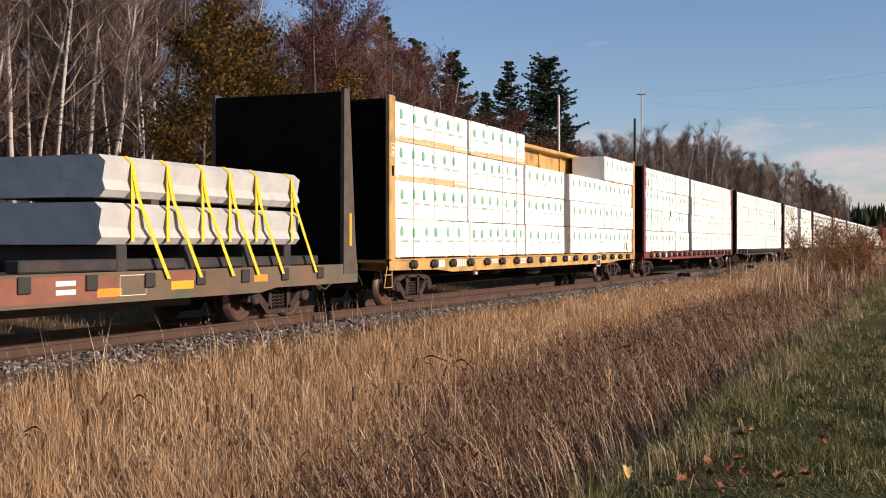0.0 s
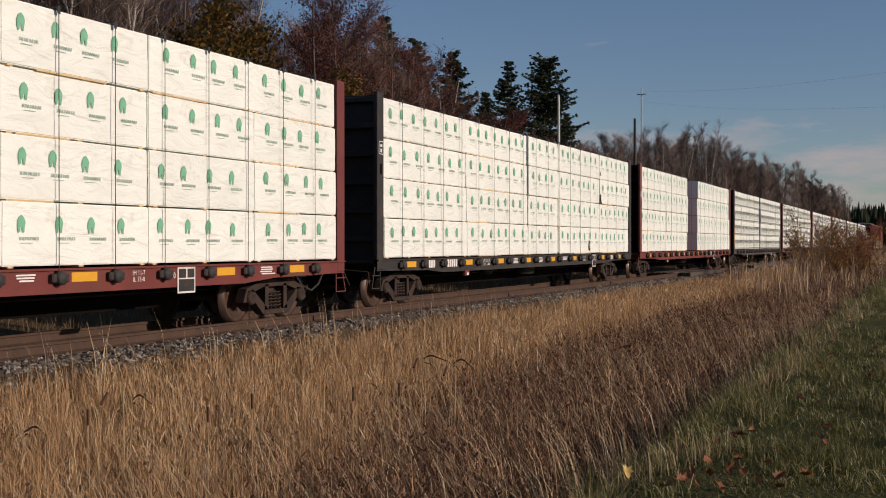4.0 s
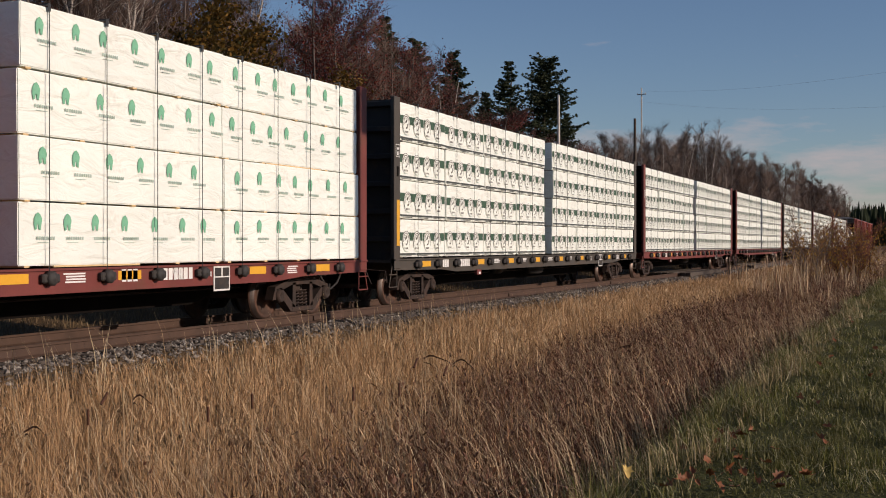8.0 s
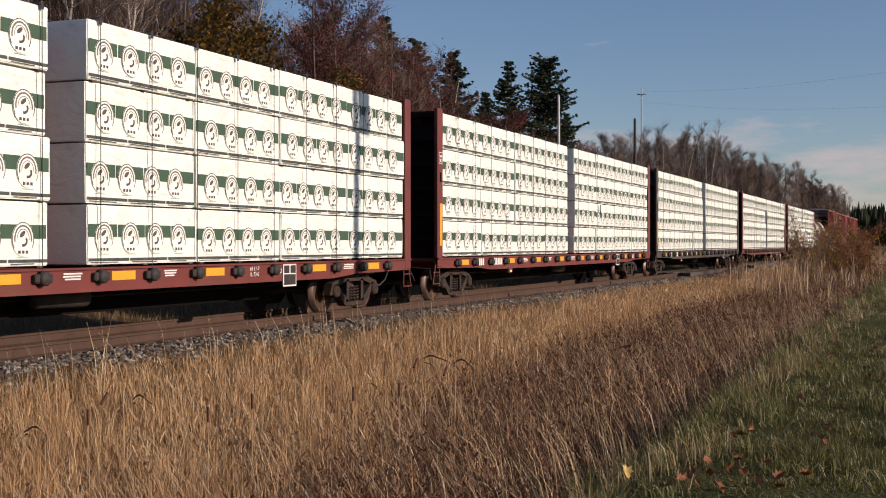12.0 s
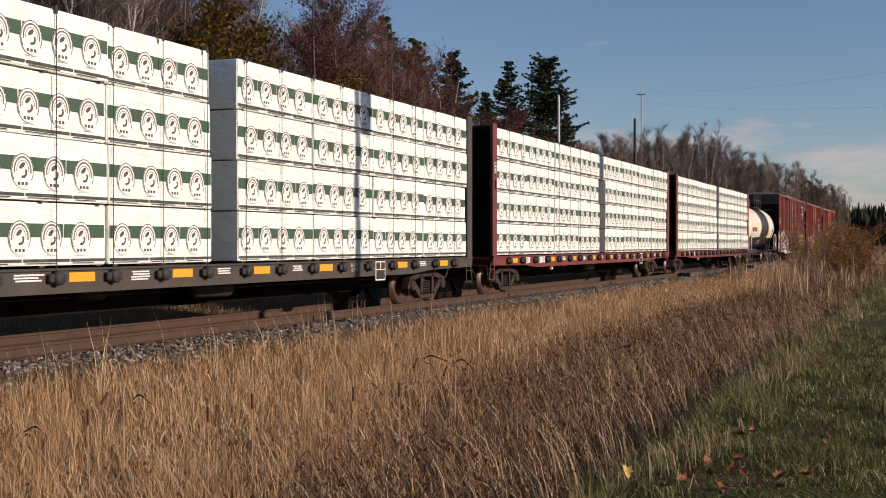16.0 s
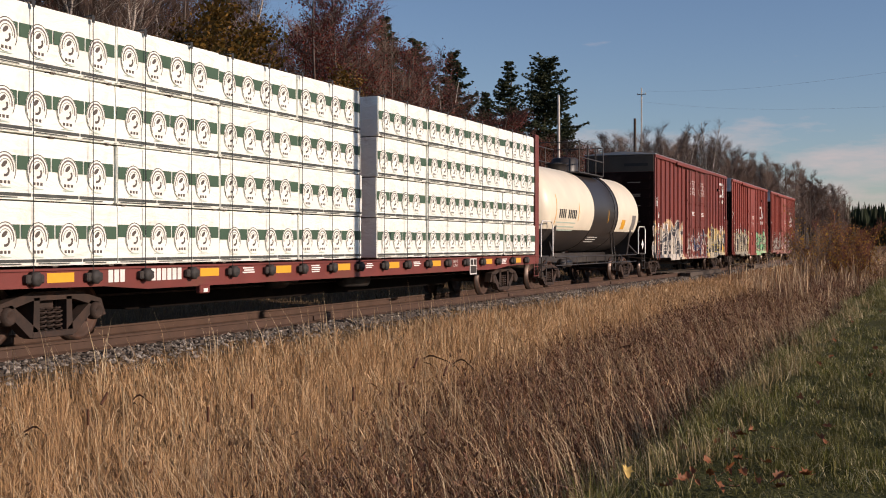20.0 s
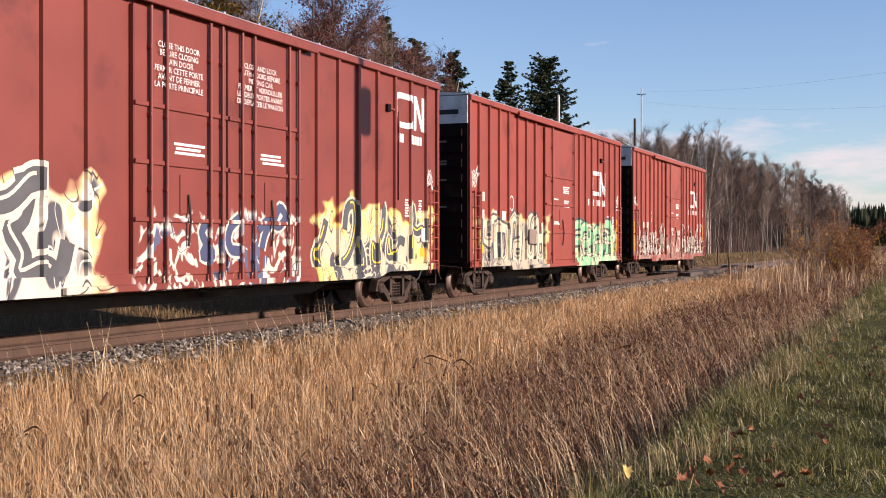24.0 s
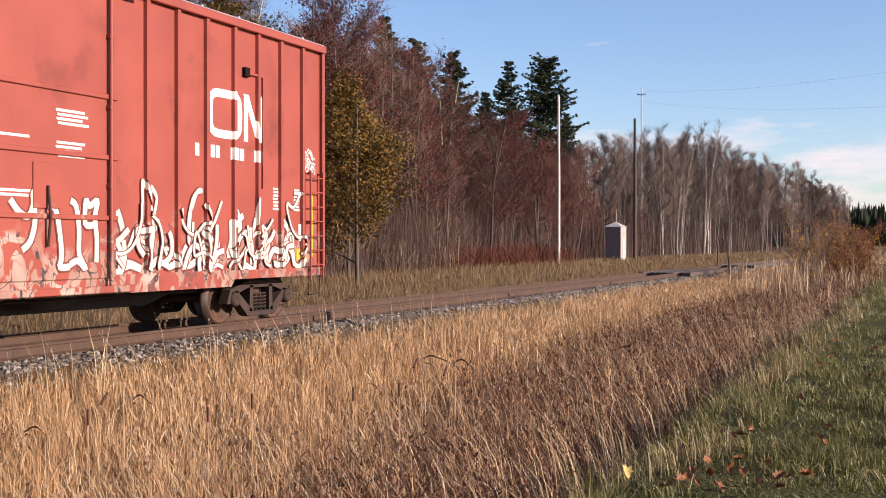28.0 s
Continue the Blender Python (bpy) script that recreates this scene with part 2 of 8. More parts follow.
    def mesh(self, name, mats):
        me = bpy.data.meshes.new(name)
        me.from_pydata(self.v, [], self.f)
        for k in mats:
            me.materials.append(M[k])
        me.polygons.foreach_set("material_index", self.m)
        me.polygons.foreach_set("use_smooth", self.smooth)
        bm = bmesh.new()
        bm.from_mesh(me)
        solid = [f for f in bm.faces if not all(e.is_boundary for e in f.edges)]
        bmesh.ops.recalc_face_normals(bm, faces=solid)
        bm.to_mesh(me)
        bm.free()
        me.update()
        return me


def part(name, bag, mats, parent=None, label="", at=None):
    """One mesh object under a thing or a part. bag: a Bag, or a mesh to share."""
    me = bag.mesh(name, mats if isinstance(mats, (list, tuple)) else [mats]) if isinstance(bag, Bag) else bag
    ob = new(name, me)
    ob.parent = parent
    if at:
        ob.location = at
    if label:
        ob["label"] = label
    return ob


def each_piece(name, bag, mats, parent):
    """Every separate piece of a Bag becomes a part of its own."""
    root = list(range(len(bag.v)))

    def find(i):
        while root[i] != i:
            i = root[i]
        return i

    for f in bag.f:
        for i in f[1:]:
            root[find(i)] = find(f[0])
    sets = collections.defaultdict(list)
    for f, sl in zip(bag.f, bag.m):
        sets[find(f[0])].append((f, sl))
    for faces in sets.values():
        used = sorted({i for f, _ in faces for i in f})
        at = {i: k for k, i in enumerate(used)}
        b = Bag()
        for f, sl in faces:
            b.f.append(tuple(at[i] for i in f))
            b.m.append(sl)
            b.smooth.append(False)
        b.v = [bag.v[i] for i in used]
        part(name, b, mats, parent)


def thing(name, label, category, group="", kind="", m=None):
    ob = new(name)
    ob.empty_display_size = 0.3
    tagged(ob, label, category, group, kind)
    if m:
        ob.matrix_basis = m
    return ob


def letters(name, body, size, x, y, z, material, parent, label="", squeeze=1.0):
    """Lettering on a side that faces +X, as a flat mesh; y is the middle, z the baseline."""
    cu = bpy.data.curves.new(name, "FONT")
    cu.body, cu.size, cu.align_x, cu.space_line = body, size, "CENTER", 0.95
    cu.resolution_u = 2
    ob = bpy.data.objects.new(name, cu)
    me = bpy.data.meshes.new_from_object(ob)
    bpy.data.objects.remove(ob)
    bpy.data.curves.remove(cu)
    me.transform(Matrix(((0, 0, 1, x), (squeeze, 0, 0, y), (0, 1, 0, z), (0, 0, 0, 1))))
    me.materials.clear()
    me.materials.append(M[material])
    return part(name, me, None, parent, label)


def bars(bag, x, y, z, chars, h, slot=0, gap=0.28):
    """Bars the size of single characters, for marks that are not spelled out."""
    w = h * 0.58
    for k, ch in enumerate(chars):
        if ch != " ":
            bag.rect(x, y + k * w * (1 + gap), y + k * w * (1 + gap) + w, z, z + h, slot)
    return bag


def lines(bag, x, y0, y1, z, n, h, slot=0, rnd=None):
    """Rows of small print too small to read."""
    for k in range(n):
        a, b = y0, y1
        if rnd:
            a, b = y0 + rnd.random() * 0.15 * (y1 - y0), y1 - rnd.random() * 0.25 * (y1 - y0)
        bag.rect(x, a, b, z - k * h * 1.7, z - k * h * 1.7 + h, slot)
    return bag


# ---- the line of the track and how the train runs on it ----
TRACK = -12.29          # middle of the track, which runs along Y
def run(t):
    """How far the train has come towards -Y at t seconds, slowing a little."""
    u = t - 14
    return 11.11679 * u - 0.04264 * u * u + 0.00037 * u ** 3


MOVING, WHEELS = [], []  # (thing, x, y, z) and (wheelset, radius, side offset, y of its thing)


def rides(ob, y, x=0.0, z=0.0):
    MOVING.append((ob, TRACK + x, y, z))
    return ob


# ---- ground and track ----
PROFILE = [(400, -0.2), (60, -0.22), (8, -0.24), (-1.5, -0.26), (-1.95, -0.31), (-2.65, -0.72), (-3.6, -0.78), (-6.0, -0.80), (-8.6, -0.72), (-10.0, -0.52),
           (-10.9, -0.24), (-13.7, -0.24), (-14.7, -0.55), (-17.5, -0.64), (-21, -0.36), (-24, -0.16), (-28, 0.0), (-45, 0.4), (-90, 1.5), (-600, 4.0)]


def ground_z(x):
    for (xa, za), (xb, zb) in zip(PROFILE, PROFILE[1:]):
        if x >= xb:
            k = (x - xa) / (xb - xa)
            return za + (zb - za) * k
    return PROFILE[-1][1]


def ground_mat():
    m = bpy.data.materials.new("soil_and_turf")
    m.use_nodes = True
    n, l = m.node_tree.nodes, m.node_tree.links
    b = n["Principled BSDF"]
    b.inputs["Roughness"].default_value = 1.0
    b.inputs["Specular IOR Level"].default_value = 0.1
    tc = n.new("ShaderNodeTexCoord")
    sp = n.new("ShaderNodeSeparateXYZ")
    l.new(tc.outputs["Object"], sp.inputs[0])
    no, fi = n.new("ShaderNodeTexNoise"), n.new("ShaderNodeTexNoise")
    no.inputs["Scale"].default_value, no.inputs["Detail"].default_value = 0.9, 6
    fi.inputs["Scale"].default_value, fi.inputs["Detail"].default_value = 22, 5
    for t in (no, fi):
        l.new(tc.outputs["Object"], t.inputs[0])
    edge = n.new("ShaderNodeMath")
    edge.operation = "MULTIPLY_ADD"
    l.new(no.outputs["Fac"], edge.inputs[0])
    edge.inputs[1].default_value = 1.2
    l.new(sp.outputs["X"], edge.inputs[2])
    ramp = n.new("ShaderNodeMapRange")
    for k, v in zip(("From Min", "From Max"), (-2.0, -1.1)):
        ramp.inputs[k].default_value = v
    l.new(edge.outputs[0], ramp.inputs["Value"])
    def two(a, c):
        mx = n.new("ShaderNodeMix")
        mx.data_type = "RGBA"
        l.new(fi.outputs["Fac"], mx.inputs["Factor"])
        mx.inputs["A"].default_value, mx.inputs["B"].default_value = (*a, 1), (*c, 1)
        return mx.outputs["Result"]
    mx = n.new("ShaderNodeMix")
    mx.data_type = "RGBA"
    l.new(ramp.outputs[0], mx.inputs["Factor"])
    l.new(two((0.05, 0.032, 0.018), (0.19, 0.12, 0.06)), mx.inputs["A"])
    l.new(two((0.032, 0.034, 0.011), (0.10, 0.098, 0.032)), mx.inputs["B"])
    l.new(mx.outputs["Result"], b.inputs["Base Color"])
    bp = n.new("ShaderNodeBump")
    bp.inputs["Strength"].default_value, bp.inputs["Distance"].default_value = 0.8, 0.08
    l.new(fi.outputs["Fac"], bp.inputs["Height"])
    l.new(bp.outputs[0], b.inputs["Normal"])
    return m


M["soil"] = ground_mat()


def make_ground():
    xs = []
    for (xa, _), (xb, _) in zip(PROFILE, PROFILE[1:]):
        k = max(1, int((xa - xb) / 0.7)) if 10 > xa > -30 else 3
        xs += [xa + (xb - xa) * i / k for i in range(k)]
    xs.append(PROFILE[-1][0])
    ys = [-80, -30, -10] + [i * 0.9 for i in range(0, 80)] + [75 + i * 6 for i in range(0, 25)] + [240, 300, 400, 600, 1000, 2500]
    v, f = [], []
    for y in ys:
        for x in xs:
            z = ground_z(x)
            if not -14.9 < x < -9.9 and -60 < x < 20:
                z += 0.10 * noise.noise((x * 0.5, y * 0.35, 3.1)) + 0.04 * noise.noise((x * 2.1, y * 1.7, 7.7))
            v.append((x, y, z))
    w = len(xs)
    f = [(j * w + i, (j + 1) * w + i, (j + 1) * w + i + 1, j * w + i + 1) for j in range(len(ys) - 1) for i in range(w - 1)]
    b = Bag().add(v, f, 0, True)
    tagged(part("ground", b, "soil"), "rough ground with soil, a shallow ditch and turf", "ground", kind="structure")


make_ground()


def make_track():
    # ballast bed, a low bank with sloping shoulders
    b = Bag()
    out = [(-10.25, -0.60), (-10.95, -0.21), (-13.65, -0.21), (-14.4, -0.60)]
    ys = [-60 + 2.0 * i for i in range(231)]
    v = [(x + 0.12 * noise.noise((x, y * 0.8, 1.0)), y, z + (0.03 * noise.noise((x * 3, y * 2.1, 5)))) for y in ys for x, z in out]
    b.add(v, [(4 * j + i, 4 * j + i + 1, 4 * j + 5 + i, 4 * j + 4 + i) for j in range(len(ys) - 1) for i in range(3)], 0)
    tagged(part("ballast_bed", b, "ballast"), "grey crushed-stone railway ballast bed", "ballast", kind="structure")
    # two rails
    prof = [(-0.07, -0.185), (0.07, -0.185), (0.07, -0.170), (0.012, -0.145), (0.010, -0.045), (0.036, -0.035), (0.036, -0.004), (0.028, 0.0),
            (-0.028, 0.0), (-0.036, -0.004), (-0.036, -0.035), (-0.010, -0.045), (-0.012, -0.145), (-0.07, -0.170)]
    track = thing("railway_track", "rusty steel rails on worn timber ties in ballast", "track", kind="structure")
    for x in (TRACK - 0.753, TRACK + 0.753):
        b = Bag().prism([(x + a, c) for a, c in prof], "y", -60, 400)
        b.box(x - 0.026, x + 0.026, -60, 400, 0.0005, 0.0025, 1)
        part("rail", b, ["rail", "rail_top"], track)
    tie = Bag().box(-1.3, 1.3, -0.115, 0.115, -0.36, -0.175, 0, 0.015)
    for s in (-0.753, 0.753):
        tie.box(s - 0.17, s + 0.17, -0.09, 0.09, -0.175, -0.165, 1)
    me = tie.mesh("tie", ["old_wood", "rail"])
    rnd = random.Random(4)
    for k in range(190):
        ob = part("tie", me, None, track, at=(TRACK + rnd.uniform(-0.03, 0.03), 2 + k * 0.54 + rnd.uniform(-0.03, 0.03), 0))
        ob.rotation_euler.z = rnd.uniform(-0.015, 0.015)
    far = Bag()
    for k in range(430):
        y = 104.6 + k * 0.54
        far.box(TRACK - 1.3, TRACK + 1.3, y - 0.115, y + 0.115, -0.36, -0.175)
    tagged(part("far_ties", far, "old_wood", track), kind="stuff")
    # angle bars at the rail joints
    for y in (21.7, 33.6, 45.5):
        part("joint_bar", Bag().box(TRACK + 0.77, TRACK + 0.80, y - 0.45, y + 0.45, -0.14, -0.05, 0, 0.008), "rail", track)
    # loose stones on the shoulder and between the ties
    stone_vs = [(1, 0, 0.1), (0.3, 0.9, -0.1), (-0.8, 0.6, 0.1), (-0.9, -0.5, 0), (0.2, -1, 0.1), (0.1, 0.1, 0.8), (-0.1, 0, -0.8)]
    stone_fs = [(0, 1, 5), (1, 2, 5), (2, 3, 5), (3, 4, 5), (4, 0, 5), (1, 0, 6), (2, 1, 6), (3, 2, 6), (4, 3, 6), (0, 4, 6)]
    base = np.array(stone_vs)
    rng = np.random.default_rng(5)
    n = 30000
    px = rng.uniform(-14.3, -10.1, n)
    px = np.where(rng.random(n) < 0.66, rng.uniform(-11.7, -9.95, n), px)
    py = 6 + 120 * rng.random(n) ** 1.9
    keep = ~((np.abs(np.abs(px - TRACK) - 0.753) < 0.11))
    px, py = px[keep], py[keep]
    n = len(px)
    pz = np.interp(-px, [9.9, 10.25, 10.95, 13.65, 14.4], [-0.55, -0.50, -0.21, -0.21, -0.60]) + rng.uniform(-0.01, 0.025, n)
    size = rng.uniform(0.018, 0.042, n) * (1 + py / 90)
    ang = rng.uniform(0, 6.28, n)
    sc = rng.uniform(0.6, 1.3, (n, 3)) * size[:, None]
    c, s_ = np.cos(ang), np.sin(ang)
    q = base[None] * sc[:, None, :]
    vx = q[..., 0] * c[:, None] - q[..., 1] * s_[:, None] + px[:, None]
    vy = q[..., 0] * s_[:, None] + q[..., 1] * c[:, None] + py[:, None]
    vz = q[..., 2] + pz[:, None]
    v = np.stack([vx, vy, vz], -1).reshape(-1, 3)
    f = (np.array(stone_fs)[None] + (np.arange(n) * 7)[:, None, None]).reshape(-1, 3)
    tagged(tri_mesh("ballast_stones", v, f, "stone_island"), "loose grey ballast stones along the rail", "stones", kind="stuff")


def tri_mesh(name, v, f, material, smooth=False, parent=None):
    """A mesh object from arrays of vertices and triangles."""
    me = bpy.data.meshes.new(name)
    me.vertices.add(len(v))
    me.vertices.foreach_set("co", np.ascontiguousarray(v, dtype=np.float32).ravel())
    nf, k = f.shape
    me.loops.add(nf * k)
    me.loops.foreach_set("vertex_index", np.ascontiguousarray(f, dtype=np.int32).ravel())
    me.polygons.add(nf)
    me.polygons.foreach_set("loop_start", np.arange(0, nf * k, k, dtype=np.int32))
    me.polygons.foreach_set("use_smooth", np.full(nf, smooth))
    me.update(calc_edges=True)
    me.materials.append(M[material])
    ob = new(name, me)
    ob.parent = parent
    return ob


def island_mat(name, colors, rough=0.9, through=0.0, patch=None, patch_scale=0.25):
    """Many small pieces in one mesh: each takes its own shade between colours, in larger patches too."""
    m = bpy.data.materials.new(name)
    m.use_nodes = True
    n, l = m.node_tree.nodes, m.node_tree.links
    b = n["Principled BSDF"]
    b.inputs["Roughness"].default_value = rough
    b.inputs["Specular IOR Level"].default_value = 0.25
    g = n.new("ShaderNodeNewGeometry")
    r = n.new("ShaderNodeValToRGB")
    r.color_ramp.elements[0].color = (*colors[0], 1)
    r.color_ramp.elements[1].color = (*colors[-1], 1)
    for i, c in enumerate(colors[1:-1]):
        e = r.color_ramp.elements.new((i + 1) / (len(colors) - 1))
        e.color = (*c, 1)
    l.new(g.outputs["Random Per Island"], r.inputs[0])
    last = r.outputs[0]
    if patch:
        tc = n.new("ShaderNodeTexCoord")
        no = n.new("ShaderNodeTexNoise")
        no.inputs["Scale"].default_value, no.inputs["Detail"].default_value = patch_scale, 4
        l.new(tc.outputs["Object"], no.inputs[0])
        mr = n.new("ShaderNodeMapRange")
        for k, v in zip(("From Min", "From Max", "To Min", "To Max"), (0.42, 0.62, 0.0, 0.8)):
            mr.inputs[k].default_value = v
        l.new(no.outputs["Fac"], mr.inputs["Value"])
        mx = n.new("ShaderNodeMix")
        mx.data_type = "RGBA"
        l.new(mr.outputs[0], mx.inputs["Factor"])
        l.new(last, mx.inputs["A"])
        mx.inputs["B"].default_value = (*patch, 1)
        last = mx.outputs["Result"]
    l.new(last, b.inputs["Base Color"])
    if through:
        tr = n.new("ShaderNodeBsdfTranslucent")
        l.new(last, tr.inputs["Color"])
        ms = n.new("ShaderNodeMixShader")
        ms.inputs[0].default_value = through
        l.new(b.outputs[0], ms.inputs[1])
        l.new(tr.outputs[0], ms.inputs[2])
        l.new(ms.outputs[0], n["Material Output"].inputs["Surface"])
    return m


M["stone_island"] = island_mat("mixed_ballast_stone", [(0.040, 0.034, 0.028), (0.20, 0.175, 0.15), (0.12, 0.088, 0.064), (0.38, 0.34, 0.29), (0.07, 0.056, 0.045), (0.15, 0.115, 0.09)])
make_track()


# ---- running gear and couplers ----
WHEEL_R = 0.43


def truck_parts(parent, y, mats=("truck", "wheel", "tread"), origin=0.0):
    """A three-piece freight truck under a car, centred at y; its two wheelsets turn."""
    t = part("truck", Bag().box(-0.95, 0.95, y - 0.2, y + 0.2, 0.38, 0.66, 0, 0.03), mats[0], parent)
    for s in (1, -1):
        x0, x1 = (0.93, 1.10) if s > 0 else (-1.10, -0.93)
        b = Bag()
        # side frame: arched top chord, sloping arms to the low spring seat
        b.prism([(y - 1.13, 0.36), (y - 1.02, 0.60), (y - 0.45, 0.74), (y + 0.45, 0.74), (y + 1.02, 0.60), (y + 1.13, 0.36), (y + 0.98, 0.36), (y + 0.92, 0.50),
                 (y + 0.42, 0.62), (y - 0.42, 0.62), (y - 0.92, 0.50), (y - 0.98, 0.36)], "x", x0, x1)
        for e in (1, -1):
            b.prism([(y + e * 0.98, 0.55), (y + e * 0.80, 0.58), (y + e * 0.30, 0.22), (y + e * 0.30, 0.11), (y + e * 0.46, 0.13)], "x", x0, x1)
            b.prism([(y + e * 0.27, 0.66), (y + e * 0.38, 0.66), (y + e * 0.40, 0.20), (y + e * 0.27, 0.20)], "x", x0, x1)
        b.box(x0 - 0.01, x1 + 0.01, y - 0.42, y + 0.42, 0.11, 0.20, 0, 0.015)
        part("side_frame", b, mats[0], t)
        sp = Bag()
        for k in (-0.16, 0.0, 0.16):
            pts = [((x0 + x1) / 2 + 0.07 * math.cos(a), y + k + 0.07 * math.sin(a), 0.21 + 0.30 * a / (2 * math.pi * 5)) for a in [i * math.pi / 4 for i in range(41)]]
            sp.tube(pts, 0.016, 5)
        part("spring_nest", sp, mats[0], t)
        for e in (1, -1):
            cap = Bag().lathe([(0, 0.0), (0.06, 0.07), (0.06, 0.11), (0.0, 0.13), (-0.08, 0.13)] if s > 0 else [(0, 0.0), (-0.06, 0.07), (-0.06, 0.11), (0.0, 0.13), (0.08, 0.13)],
                              12, "x", (x1 if s > 0 else x0, y + e * 0.89, WHEEL_R))
            part("bearing_cap", cap, mats[0], t)
    prof = [(0.66, 0.06), (0.66, 0.12), (0.70, 0.14), (0.715, 0.34), (0.69, 0.36), (0.685, 0.455), (0.72, 0.455), (0.73, 0.435), (0.82, 0.425), (0.82, 0.36), (0.775, 0.34),
            (0.745, 0.16), (0.80, 0.12), (0.80, 0.07)]
    for e in (1, -1):
        b = Bag().lathe([(-0.95, 0.0), (-0.95, 0.065), (0.95, 0.065), (0.95, 0.0)], 10, "x")
        for s in (1, -1):
            k = len(b.f)
            b.lathe([(s * a, r) for a, r in prof], 28, "x")
            # the polished tread
            for i in range(k, len(b.f)):
                ring = (i - k) // 28
                b.m[i] = 1 if ring in (7,) else 0
        # chalk marks and lightening holes make the turning show
        for a in range(3):
            c, s_ = math.cos(a * 2.1), math.sin(a * 2.1)
            b.box(0.760, 0.768, 0.25 * c - 0.02, 0.25 * c + 0.03, 0.25 * s_ - 0.02, 0.25 * s_ + 0.02, 1)
        ob = part("wheelset", b, mats[1:], t, at=(0, y + e * 0.89, WHEEL_R))
        WHEELS.append((ob, y + e * 0.89, origin))
    return t


def coupler(parent, y, s):
    """Draft gear, knuckle, air hose and uncoupling lever at one end; s: +1 or -1 along y."""
    a, b_ = sorted((y, y + s * 0.62))
    b = Bag().box(-0.09, 0.09, a, b_, 0.72, 0.92, 0, 0.02)
    a, b_ = sorted((y + s * 0.56, y + s * 0.86))
    b.box(-0.15, 0.13, a, b_, 0.70, 0.98, 0, 0.05)
    part("coupler", b, "truck", parent)
    hose = [(0.25, y + s * 0.15, 0.78), (0.27, y + s * 0.4, 0.55), (0.24, y + s * 0.65, 0.42), (0.15, y + s * 0.85, 0.52)]
    part("air_hose", Bag().tube(hose, 0.025, 6), "black_steel", parent)
    part("uncoupling_lever", Bag().tube([(0.15, y + s * 0.45, 0.95), (0.3, y + s * 0.22, 0.88), (1.35, y + s * 0.22, 0.80), (1.42, y + s * 0.30, 0.55)], 0.014, 5), "truck", parent)


# ---- centre-beam flat cars ----
STRAPS = [-10.15 + 1.19 * k for k in range(18)]


